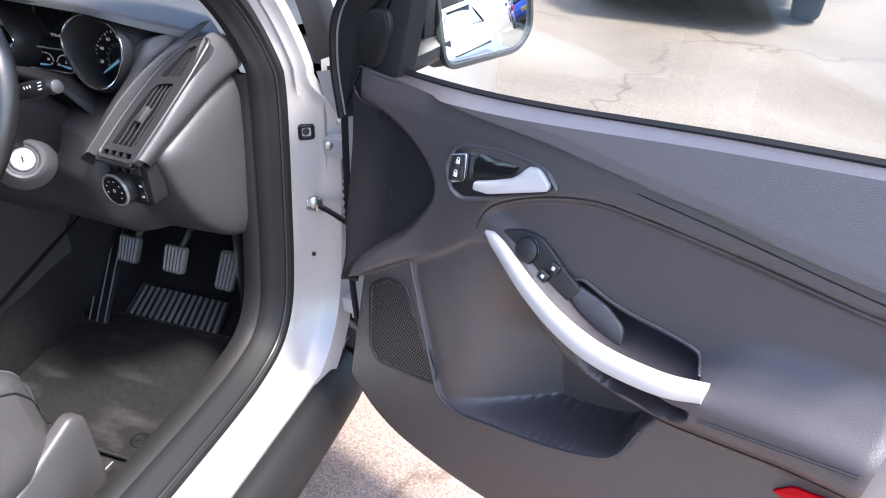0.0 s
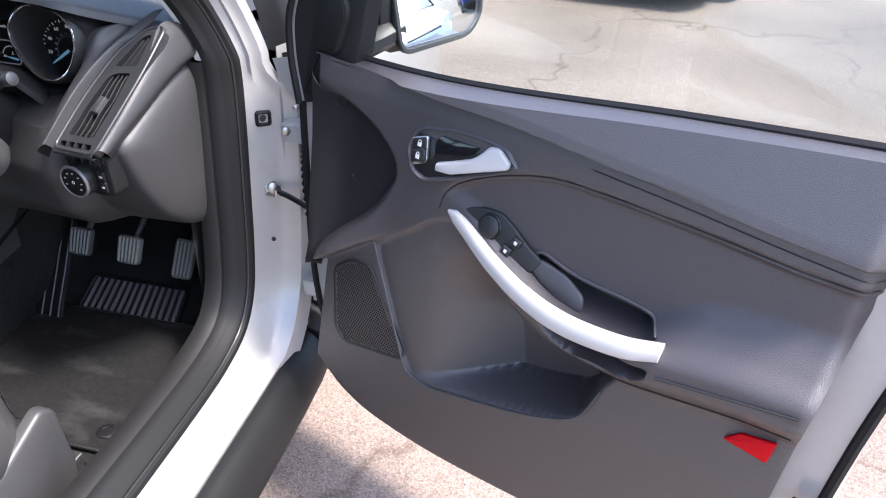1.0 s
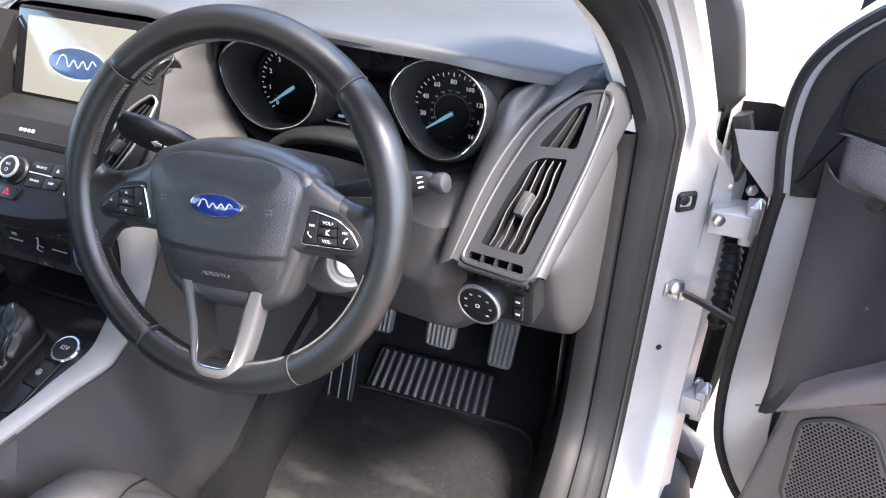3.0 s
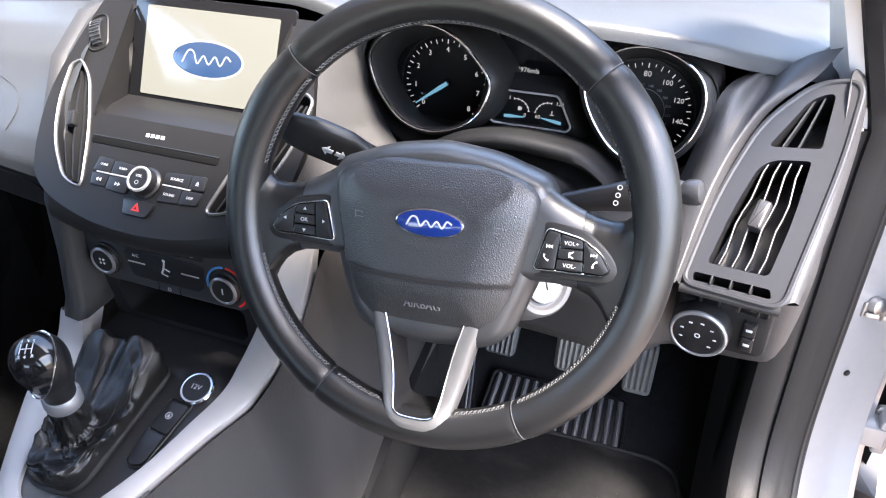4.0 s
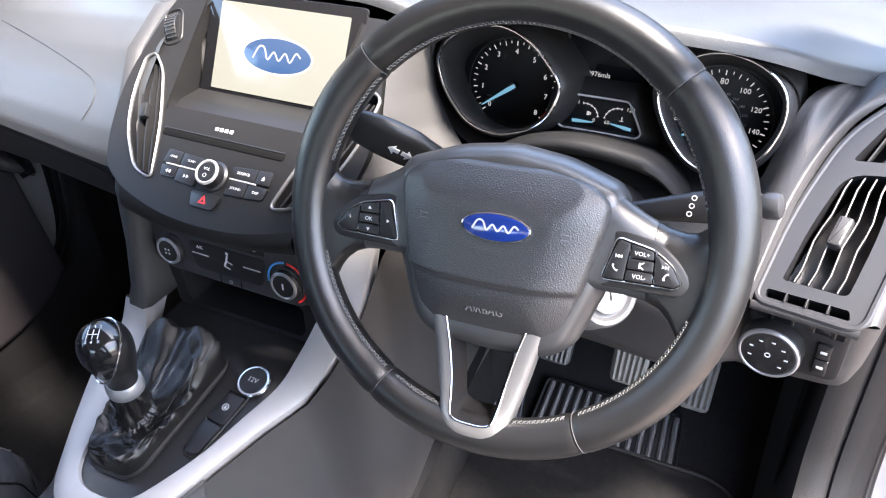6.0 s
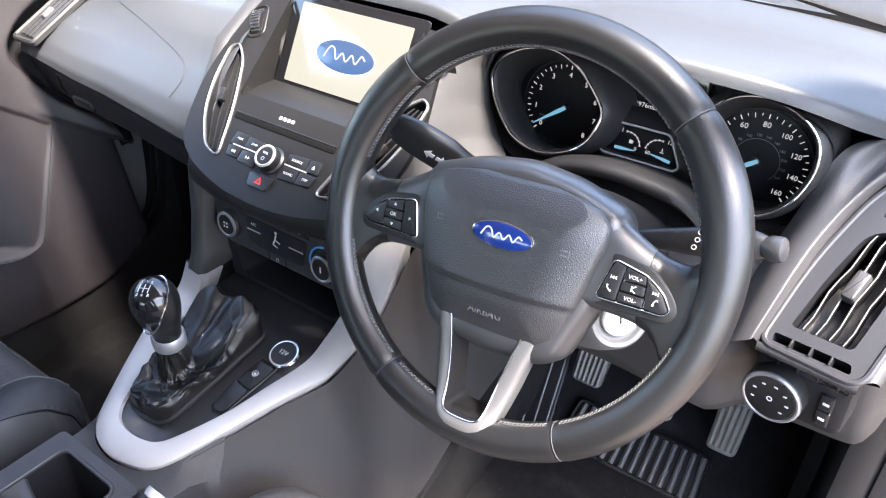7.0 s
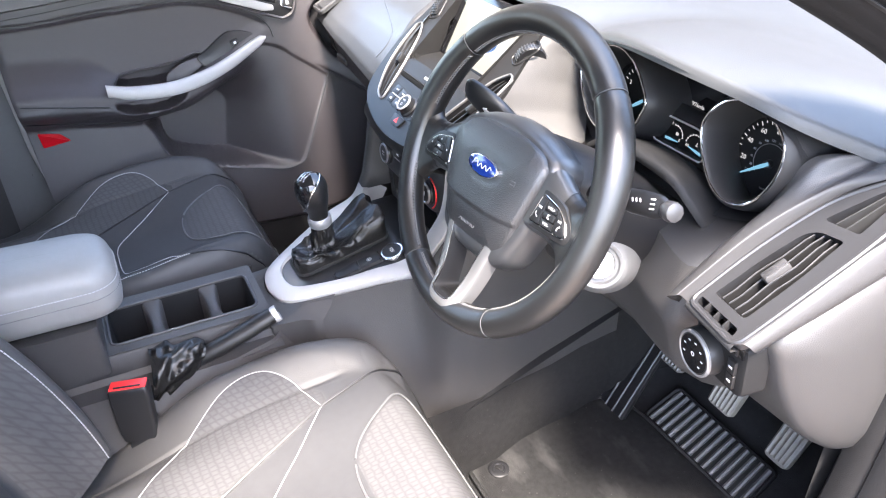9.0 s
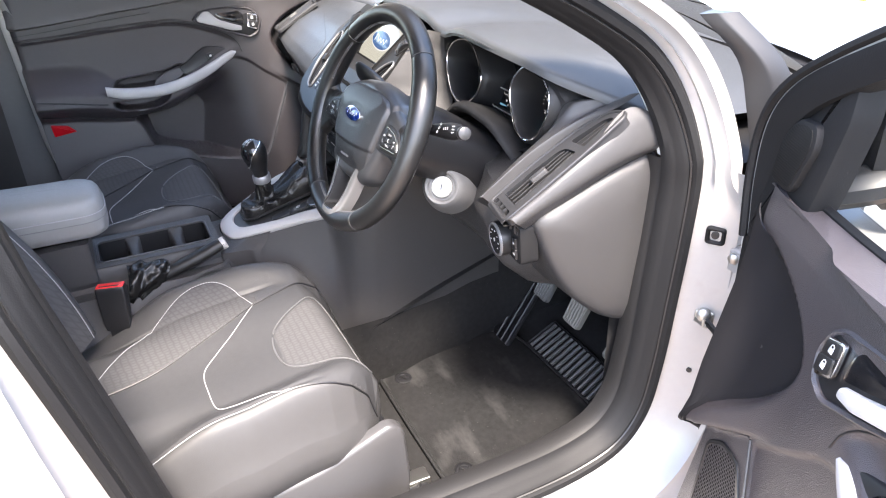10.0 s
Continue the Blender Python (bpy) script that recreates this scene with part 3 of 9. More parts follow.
# cable conduit between pillar and door
part("cable_conduit", tube(cr([(0.842, 0.45, 0.775), (0.846, 0.43, 0.745), (0.848, 0.425, 0.69), (0.85, 0.43, 0.62)], 12), lambda t: 0.013 + 0.0022 * math.sin(t * 75), 12), RUBBER, body, "ribbed black cable conduit")
# black filler strip and wing edge above the hinges
fl_ = cr([(0.700, 0.385, 1.150), (0.735, 0.432, 1.090), (0.757, 0.444, 1.020), (0.774, 0.452, 0.945)], 6)
fr_ = cr([(0.722, 0.400, 1.152), (0.775, 0.448, 1.085), (0.797, 0.462, 1.015), (0.813, 0.475, 0.938)], 6)
part("filler_strip", loft([[p + Vector((-0.01, 0.03, 0)), p, p + Vector((0.004, -0.006, 0)), q + Vector((-0.004, -0.006, 0)), q, q + Vector((0.004, 0.03, 0))] for p, q in zip(fl_, fr_)]), PLASTIC_DARK, body, "black filler strip beside the windscreen pillar", sharp=50)
part("inner_wing", grid(lambda a, b: (0.79 + 0.10 * a, 0.535 + 0.03 * a, 0.3 + 0.62 * b), 4, 4), JAMB, body, "silver inner wing")
# dark sheet in place of the shaded gap behind hinges and conduit
part("hinge_shade_sheet", loft([[(0.792, 0.452, z), (0.806, 0.470, z), (0.850, 0.476, z), (0.868, 0.462, z)] for z in (0.27, 0.50, 0.75, 0.90, 0.955)], closed=False), RUBBER, body, "dark sheet standing in for the shade behind the door hinges", sharp=30)
part("drain_tube", tube(cr([(0.812, 0.452, 0.945), (0.822, 0.446, 0.915), (0.826, 0.446, 0.885), (0.822, 0.450, 0.855)], 6), lambda t: 0.016 - 0.006 * t, 12), PLASTIC_DARK, body, "black drain grommet above the hinge")
for z in (0.845, 0.490):
    for dx in (0.0, 0.026):
        part("hinge_screw", xf(lathe([(0.008, 0), (0.008, 0.005), (0.005, 0.007)], 6), pose(0.822 + dx, 0.444, z, 90, 0, 20)), STEEL, body, "bright hinge screw")
part("sill_end", loft([[(0.80, 0.42, 0.26), (0.885, 0.42, 0.26), (0.885, 0.42, 0.33), (0.80, 0.42, 0.36)], [(0.80, 0.50, 0.26), (0.89, 0.50, 0.26), (0.89, 0.50, 0.36), (0.80, 0.50, 0.40)]]), PLASTIC_DARK, body)

# ---- cabin floor, toe board, tunnel ----
def floor_fn(a, b):
    x = 0.15 + 0.50 * a
    y = -0.70 + 1.40 * b
    z = 0.280 + 0.40 * max(0.0, (y - 0.44)) * 1.6
    z += 0.10 * ease(x, 0.60, 0.66) * 0.8 + 0.08 * ease(-x, -0.20, -0.14)
    return x, y, z


for side in (1, -1):
    fl = part("floor_carpet", grid(lambda a, b: (lambda p: (side * p[0], p[1], p[2]))(floor_fn(a, b)), 40, 60), CARPET, None)
    tagged(fl, "black carpet on the cabin floor and toe board", "carpet", kind="structure")
part("firewall", grid(lambda a, b: (-0.72 + 1.44 * a, 0.70 + 0.05 * b, 0.3 + 0.7 * b), 6, 6), PLASTIC_DARK, body)
for side in (1, -1):
    part("kick_panel", grid(lambda a, b: (side * (0.641 + 0.006 * a), 0.33 + 0.42 * a, 0.20 + 0.77 * b), 6, 6), CARPET, body, "dark kick panel")
# added blocker: keeps outside light off the front of the passenger door
part("side_light_block", grid(lambda a, b: (-0.625 - 0.18 * a, 0.405, 0.22 + 0.76 * b), 4, 4), RUBBER, body, "dark panel added to block light behind the passenger door hinge")
# added blockers over the gaps between dash top and windscreen pillars
for side in (1, -1):
    part("dash_gap_block", grid(lambda a, b: (side * (0.66 + 0.10 * a), (0.42 if side > 0 else 0.30) + (0.36 if side > 0 else 0.48) * b, 0.955 - 0.02 * a), 4, 4), RUBBER, body)
PB = cr([(-0.726, -0.575, 1.06), (-0.722, -0.566, 0.93), (-0.720, -0.556, 0.77), (-0.718, -0.545, 0.63), (-0.716, -0.510, 0.53), (-0.712, -0.44, 0.47), (-0.705, -0.34, 0.43)], 6)
part("pillar_flange", loft([[p, p + Vector((0.004, 0.006, 0.004)), p + Vector((0.002, 0.014, 0.006)), p + Vector((-0.03, 0.018, 0.004))] for p in PB], closed=False), JAMB, body, "painted flange of the rear door pillar", sharp=60)
part("pillar_cover", loft([[p + Vector((-0.002, 0.0, 0.0)), p + Vector((0.006, -0.010, -0.004)), p + Vector((0.012, -0.06, -0.02)), p + Vector((0.006, -0.20, -0.06))] for p in PB], closed=False), GREY_LIGHT, body, "grey centre pillar cover", sharp=60)
part("tunnel_top", grid(lambda a, b: (-0.21 + 0.42 * a, 0.02 + 0.75 * b, 0.42 + 0.25 * b), 4, 4), PLASTIC_DARK, body)
part("tunnel_base", grid(lambda a, b: (-0.20 + 0.40 * a, -0.75 + 1.5 * b, 0.275), 4, 6), PLASTIC_DARK, body)
part("bulkhead_top", grid(lambda a, b: (-0.72 + 1.44 * a, 0.60 + 0.15 * b, 0.93), 4, 4), PLASTIC_DARK, body)
part("rear_floor", grid(lambda a, b: (-0.70 + 1.4 * a, -0.69 - 1.5 * b, 0.32 + 0.25 * ease(b, 0.3, 0.5)), 6, 10), CARPET, body)

# ---- steering wheel ----
RAKE = radians(25.0)
WX, WN = Vector((1, 0, 0)), Vector((0, -math.cos(RAKE), math.sin(RAKE)))
WV = Vector((0, math.sin(RAKE), math.cos(RAKE)))
WC = Vector((0.35, 0.0, 0.963)) - WN * 0.010
# the wheel is turned a little to the left and stands slightly askew
TURNED = radians(3.5)
ex_ = (WX - WN * 0.04).normalized()
ey_ = (WV - ex_ * ex_.dot(WV)).normalized()
ez_ = ex_.cross(ey_)
EX, EY = ex_ * math.cos(TURNED) + ey_ * math.sin(TURNED), ey_ * math.cos(TURNED) - ex_ * math.sin(TURNED)
HC = WC - ex_ * 0.002 - ey_ * 0.002
WM = Matrix(((EX.x, EY.x, ez_.x, HC.x), (EX.y, EY.y, ez_.y, HC.y), (EX.z, EY.z, ez_.z, HC.z), (0, 0, 0, 1)))
wheel = thing("steering_wheel", WC, "black leather steering wheel with silver lower spoke", "steering wheel", m=WM)
RR, FAT = 0.1774, 0.0172


def rim_fat(deg):
    """Radius of the rim's section: thumb rests swell beside the side spokes."""
    f = FAT
    for c in (24, 156):
        f += 0.0020 * math.exp(-((deg - c) / 18) ** 2)
    return f


def rim_seg(a0, a1, n=40, grow=0.0):
    rings = []
    for i in range(n + 1):
        a = radians(a0 + (a1 - a0) * i / n)
        fat = rim_fat(math.degrees(a) % 360) + grow
        # each leather panel is drawn in at its ends
        e = min(i, n - i) * abs(a1 - a0) / n
        fat -= 0.0009 * (1 - ease(e, 0.0, 1.6)) if n > 4 else 0.0
        d = Vector((math.cos(a), math.sin(a), 0))
        rings.append([d * (RR + fat * math.cos(2 * math.pi * k / 24)) + Vector((0, 0, fat * 1.04 * math.sin(2 * math.pi * k / 24))) for k in range(24)])
    return loft(rings)


SEAMS = [45.0, 135.0, 239.5, 299.5]
for k, (a0, a1) in enumerate(((45.0, 135.0), (135.0, 239.5), (239.5, 299.5), (299.5, 405.0))):
    part("rim", rim_seg(a0 + 0.22, a1 - 0.22, 60), LEATHER, wheel, "black leather rim cover" if k == 0 else "")
for a in SEAMS:
    part("rim_seam", rim_seg(a - 0.4, a + 0.4, 2, -0.0016), PLASTIC_DARK, wheel)
    part("seam_thread", rim_seg(a + 0.24, a + 0.42, 2, -0.0003), DARK_THREAD, wheel)


def on_rim(deg, q, lift=0.0):
    """A place on the rim: degrees round it, and degrees round its section from the inside to the front."""
    f = rim_fat(deg % 360) + lift
    d = Vector((math.cos(radians(deg)), math.sin(radians(deg)), 0))
    return d * (RR - f * math.cos(radians(q))) + Vector((0, 0, f * 1.04 * math.sin(radians(q))))


# cross stitching along a groove round the inside of the rim
for a0, a1 in ((47, 133), (137, 166), (196, 237), (242, 258), (282, 297), (302, 344), (14, 43)):
    st = []
    k = a0
    while k < a1:
        st.append(tube([on_rim(k, 14, 0.0002), on_rim(k + 0.55, 20, 0.0009), on_rim(k + 1.1, 26, 0.0002)], 0.00058, 5))
        st.append(tube([on_rim(k + 0.1, 26, 0.0002), on_rim(k + 0.65, 20, 0.0009), on_rim(k + 1.2, 14, 0.0002)], 0.00058, 5))
        k += 1.45
    part("stitching", join(*st), DARK_THREAD, wheel, "grey cross stitching")
    part("stitch_groove", tube([on_rim(a0 + (a1 - a0) * j / 30, 20, -0.0004) for j in range(31)], 0.0008, 5), PLASTIC_DARK, wheel)


# spokes and hub
def wplate(name, pts, r, z0, thick, mat, parent, bev=0.004, label="", seg=5):
    return part(name, xf(plate(rpoly(pts, r, seg), thick, bev), pose(0, 0, z0)), mat, parent, label)


SPOKE_TOP = [(0.070, 0.0510), (0.085, 0.0450), (0.100, 0.0345), (0.115, 0.0265), (0.130, 0.0205), (0.143, 0.0185), (0.152, 0.0200), (0.159, 0.0260), (0.166, 0.0400), (0.174, 0.0600)]
SPOKE_LOW = [(0.070, -0.036), (0.085, -0.0365), (0.105, -0.0368), (0.120, -0.0385), (0.132, -0.0430), (0.141, -0.0510), (0.149, -0.0640), (0.156, -0.0820), (0.164, -0.1020), (0.174, -0.120)]


def spoke(sx, x0, x1, n=20, grow=0.0):
    """A side spoke that runs from the hub and flares into the rim."""
    rings = []
    for i in range(n + 1):
        x = x0 + (x1 - x0) * i / n
        top, bot = interp(x, SPOKE_TOP) + grow, interp(x, SPOKE_LOW) - grow
        # inside the rim the flare keeps to its tube
        lim = math.sqrt(max(0.0004, RR * RR - x * x))
        top, bot = min(top, lim), max(bot, -lim)
        zf = interp(x, [(0.070, 0.006), (0.100, 0.004), (0.130, 0.001), (0.150, 0.004), (0.174, 0.010)]) + grow
        zb = interp(x, [(0.070, -0.024), (0.130, -0.020), (0.174, -0.012)])
        rs = min(0.022, (top - bot) * 0.32)
        sec = []
        # rounded front, upper shelf falling back to the dash
        for k in range(7):
            a = radians(90 * k / 6)
            sec.append((top - rs + rs * math.sin(a) * 1.0, zf - 0.016 + 0.016 * math.cos(a)))
        sec += [(top - 0.002, zb), (bot + 0.004, zb)]
        for k in range(7):
            a = radians(90 - 90 * k / 6)
            sec.append((bot + 0.010 - 0.010 * math.sin(a), zf - 0.012 + 0.012 * math.cos(a)))
        rings.append([(sx * x, y, z) for y, z in sec])
    return loft(rings)


for sx in (-1, 1):
    part("spoke", spoke(sx, 0.070, 0.1215), SPOKE_SATIN, wheel, "satin black spoke cover", sharp=55)
    part("spoke_leather", spoke(sx, 0.1222, 0.172, 26), LEATHER, wheel, "black leather spoke end", sharp=55)
    part("spoke_joint", spoke(sx, 0.1210, 0.1226, 2, -0.0007), PLASTIC_DARK, wheel)
    # switch block: a dark panel, a chrome frame and five keys
    o = [(0.0905, 0.0165), (0.128, 0.0090), (0.146, -0.0060), (0.1545, -0.0190), (0.146, -0.0295), (0.080, -0.0310)]
    blk = wplate("switch_block", [(sx * x, y) for x, y in o], 0.007, -0.003, 0.0075, SATIN_BLACK, wheel, 0.002)
    i_ = [(0.0945, 0.0105), (0.124, 0.0045), (0.1395, -0.0060), (0.1475, -0.0185), (0.1420, -0.0238), (0.0855, -0.0250)]
    ou = rpoly([(sx * x, y) for x, y in i_], 0.0055, 5)
    part("switch_surround", xf(ring_plate(ou, offset(ou, 0.0014), 0.0024, 0.0006), pose(0, 0, 0.0040)), CHROME, blk, "thin chrome surround")
    part("switch_well", xf(plate(offset(ou, 0.0012), 0.0012, 0.0003), pose(0, 0, 0.0041)), GLOSS, blk)
    keys = [[(0.0965, 0.0080), (0.1055, 0.0060), (0.1035, -0.0225), (0.0880, -0.0228)],
            [(0.1065, 0.0058), (0.1230, 0.0024), (0.1240, -0.0040), (0.1060, -0.0040)],
            [(0.1058, -0.0052), (0.1242, -0.0052), (0.1245, -0.0130), (0.1052, -0.0130)],
            [(0.1050, -0.0142), (0.1245, -0.0142), (0.1250, -0.0215), (0.1046, -0.0222)],
            [(0.1245, 0.0016), (0.1375, -0.0070), (0.1450, -0.0185), (0.1410, -0.0218), (0.1265, -0.0215)]]
    for j, pts in enumerate(keys):
        wplate("key", [(sx * x, y) for x, y in pts], 0.0014, 0.0048, 0.0030 if j != 2 else 0.0036, PLASTIC_DARK, blk, 0.0008, seg=3)
    mk = lambda x, y, h=0.0079: pose(sx * x, y, h)
    for x in (0.1062, 0.1252):
        part("key_line", join(*[xf(box(0.0004, 0.0055, 0.0003, 0.0001), mk(x + d, y, 0.0056)) for d in (-0.0006, 0.0006) for y in (0.0005, -0.0185)]), CHROME, blk)
    if sx < 0:
        text("mark", "OK", 0.0048, WHITE_INK, blk, mk(0.115, -0.0092, 0.0086))
        for x, y, rot in ((0.115, 0.0002, 0), (0.115, -0.0182, 180), (0.0970, -0.0090, -90), (0.1335, -0.0095, 90)):
            part("mark", plate([(-0.0016, -0.001), (0.0016, -0.001), (0, 0.0016)], 0.0003, 0.0001), WHITE_INK, blk, m=mk(x, y) @ pose(0, 0, 0, 0, 0, rot))
    else:
        text("mark", "VOL+", 0.0046, WHITE_INK, blk, mk(0.1150, -0.0005))
        text("mark", "VOL-", 0.0046, WHITE_INK, blk, mk(0.1150, -0.0182))
        part("mark", join(xf(box(0.0012, 0.0046, 0.0003, 0.0001), pose(-0.0008, 0, 0)), xf(box(0.0034, 0.0009, 0.0003, 0.0001), pose(0.001, 0.0018, 0, 0, 0, 35)), xf(box(0.0034, 0.0009, 0.0003, 0.0001), pose(0.001, -0.0018, 0, 0, 0, -35))), WHITE_INK, blk, m=mk(0.115, -0.0092, 0.0086))
        fwd = join(plate([(-0.0022, -0.0015), (0.0, 0), (-0.0022, 0.0015)], 0.0003, 0.0001), plate([(0.0, -0.0015), (0.0022, 0), (0.0, 0.0015)], 0.0003, 0.0001), xf(box(0.0006, 0.003, 0.0003, 0.0001), pose(0.0026, 0, 0)))
        for x, y, turn in ((0.0985, -0.0045, 180), (0.1325, -0.0075, 0)):
            part("mark", fwd, WHITE_INK, blk, m=mk(x, y) @ pose(0, 0, 0, 0, 0, turn))
        for x, y, turn in ((0.0968, -0.0135, 0), (0.1345, -0.0150, -70)):
            part("mark", tube(cr([(-0.002, 0.0024, 0), (-0.0022, 0.0008, 0), (-0.0006, -0.0014, 0), (0.0016, -0.0024, 0)], 4), lambda q: 0.0005 + 0.0005 * abs(2 * q - 1) ** 2, 5, 0.4), WHITE_INK, blk, m=mk(x, y) @ pose(0, 0, 0, 0, 0, turn))

# lower V spoke in satin silver with a dark well
V_ROWS = [((0.0375, -0.070), (0.0530, -0.070), 0.006), ((0.0295, -0.100), (0.0445, -0.100), 0.0065), ((0.0245, -0.125), (0.0385, -0.128), 0.0070), ((0.0215, -0.145), (0.0330, -0.152), 0.0098), ((0.0200, -0.1555), (0.0288, -0.1665), 0.0135), ((0.0175, -0.1608), (0.0230, -0.1745), 0.0160), ((0.0125, -0.1632), (0.0150, -0.1785), 0.0172), ((0.0060, -0.1640), (0.0070, -0.1798), 0.0176)]
v_in = cr([(-p[0], p[1], z) for p, q, z in V_ROWS] + [(p[0], p[1], z) for p, q, z in reversed(V_ROWS)], 5)
v_out = cr([(-q[0], q[1], z) for p, q, z in V_ROWS] + [(q[0], q[1], z) for p, q, z in reversed(V_ROWS)], 5)
rings = []
for p, q in zip(v_in, v_out):
    e = (q - p)
    rings.append([p + e * f + Vector((0, 0, h)) for f, h in ((0.0, -0.020), (0.0, -0.002), (0.06, -0.0002), (0.3, 0.0006), (0.65, 0.0002), (0.88, -0.0016), (0.97, -0.0040), (1.0, -0.0085), (1.0, -0.022))])
part("lower_spoke", loft(rings, closed=False), SPOKE_SILVER, wheel, "satin silver lower spoke", sharp=50)
edge = [p + Vector((0, 0, 0.0002)) for p in v_in]
part("spoke_edge", tube(edge, 0.0008, 6), CHROME, wheel, "bright edge of the lower spoke")
part("spoke_well", loft([[p + Vector((0, 0, -0.001)) for p in edge], [Vector((p.x * 0.86, -0.07 + (p.y + 0.07) * 0.93, -0.020)) for p in edge]], closed=False), PLASTIC_DARK, wheel, "black plastic well")

# hub moulding behind the airbag cover: a smooth brow that runs out into the spokes
brow = rpoly([(-0.096, 0.034), (-0.088, 0.046), (-0.046, 0.0605), (0.0, 0.0665), (0.046, 0.0605), (0.088, 0.046), (0.096, 0.034), (0.088, -0.034), (0.068, -0.088), (0.050, -0.1005), (0.0, -0.104), (-0.050, -0.1005), (-0.068, -0.088), (-0.088, -0.034)], 0.012, 5)
rings = []
for d, z in ((0.0, -0.040), (-0.003, -0.024), (-0.002, -0.012), (0.001, -0.004), (0.005, 0.0015), (0.010, 0.0045), (0.016, 0.005)):
    rings.append([(x, y, z) for x, y in offset(brow, d)])
part("hub", loft(rings), SPOKE_SATIN, wheel, "satin black hub moulding", sharp=70)

# airbag cover: a domed, grained shield
cover = rpoly([(-0.0890, 0.0335), (-0.073, 0.0450), (-0.038, 0.0525), (0.0, 0.0552), (0.038, 0.0525), (0.073, 0.0450), (0.0890, 0.0335), (0.0865, 0.012), (0.0765, -0.035), (0.0640, -0.078), (0.0490, -0.0925), (0.0, -0.0970), (-0.0490, -0.0925), (-0.0640, -0.078), (-0.0765, -0.035), (-0.0865, 0.012)], [0.010, 0.02, 0.03, 0.03, 0.03, 0.02, 0.010, 0.02, 0.03, 0.012, 0.014, 0.03, 0.014, 0.012, 0.03, 0.02], 5)


def cover_half(y):
    """Half width of the cover at a height."""
    xs = [abs(x0 + (x1 - x0) * (y - y0) / (y1 - y0)) for (x0, y0), (x1, y1) in zip(cover, cover[1:] + cover[:1]) if (y0 - y) * (y1 - y) <= 0 and abs(y1 - y0) > 1e-9]
    return max(xs)


CY0, CY1 = min(q[1] for q in cover) + 0.0004, max(q[1] for q in cover) - 0.0004


def cover_fn(a, b):
    k = 0.5 - 0.5 * math.cos(math.pi * b)
    y = CY0 + (CY1 - CY0) * (0.55 * k + 0.45 * b)
    t = -math.cos(math.pi * a)
    t = 0.6 * t + 0.4 * (2 * a - 1)
    w = cover_half(y)
    x = t * w
    d = min((1 - abs(t)) * w, CY1 - y, y - CY0)
    if a in (0.0, 1.0) or b in (0.0, 1.0):
        return x, y, -0.006
    z = 0.0035 + 0.0065 * (1 - (1 - min(d / 0.006, 1.0)) ** 2.0) + 0.012 * (1 - (1 - min(d / 0.045, 1.0)) ** 2)
    z += 0.003 * (1 - (x / 0.09) ** 2)
    # a soft crease below the badge; the lower part falls back
    cr_y = -0.042 - 0.010 * (x / 0.08) ** 2 * -0.3
    z -= 0.0040 * ease(cr_y - y, -0.0015, 0.0045) + 0.016 * ease(-y, 0.042, 0.115) + 0.006 * ease(y, 0.01, 0.055)
    # dish round the badge
    z -= 0.0012 * (1 - ease(math.hypot((x - 0.004) / 1.9, y - 0.004), 0.014, 0.022))
    return x, y, z


def cover_z(x, y):
    """Height of the cover's skin."""
    w = cover_half(y)
    d = min(w - abs(x), CY1 - y, y - CY0)
    z = 0.0100 + 0.012 * (1 - (1 - min(d / 0.045, 1.0)) ** 2) + 0.003 * (1 - (x / 0.09) ** 2)
    return z - 0.0040 * ease(-0.042 - y, -0.0015, 0.0045) - 0.016 * ease(-y, 0.042, 0.115) - 0.006 * ease(y, 0.01, 0.055)


part("airbag_cover", grid(cover_fn, 71, 101), AIRBAG, wheel, "grained black airbag cover", sharp=60)
bz = cover_z(0.004, 0.004) - 0.0022
bd = part("badge", xf(plate(circle(0.0287, 48, 0.004, 0.004, 0.0118), 0.0035, 0.001), pose(0, 0.0, bz)), CHROME, wheel, "oval badge with bright rim")
part("badge_field", xf(plate(circle(0.0272, 48, 0.004, 0.004, 0.0104), 0.001, 0.0003), pose(0, 0.0, bz + 0.0031)), BLUE_BADGE, bd, "deep blue enamel oval")
# pale flourish on the badge
sq = cr([(-0.0190, -0.0030, 0), (-0.0150, 0.0040, 0), (-0.0105, 0.0036, 0), (-0.0070, -0.0028, 0), (-0.0025, 0.0020, 0), (0.0020, -0.0026, 0), (0.0065, 0.0022, 0), (0.0110, -0.0026, 0), (0.0150, 0.0030, 0), (0.0190, 0.0008, 0)], 5)
part("badge_mark", xf(tube(sq, 0.0008, 5, 0.4), pose(0.004, 0.004, bz + 0.0042)), WHITE_INK, bd)
text("raised_word", "AIRBAG", 0.0092, GREY_INK, wheel, pose(0, -0.066, cover_z(0, -0.066) + 0.0002, -13), 0.0006)
for sx in (-1, 1):
    part("horn_mark", join(xf(box(0.0065, 0.001, 0.0004, 0.0001), pose(0, 0.002, 0)), xf(box(0.0065, 0.001, 0.0004, 0.0001), pose(0, -0.002, 0)), xf(box(0.001, 0.006, 0.0004, 0.0001), pose(sx * 0.004, 0, 0))), GREY_INK, wheel, m=pose(sx * 0.058, 0.004, cover_z(sx * 0.058, 0.004) + 0.0002, 0, sx * 13, 0))

# ---- steering column, ignition and stalks ----
column = thing("steering_column", (0.35, 0.12, 0.88), "dark plastic steering column shroud", "steering column")


def along(d, x=0.0, v=0.0):
    return WC - WN * d + WX * x + WV * v


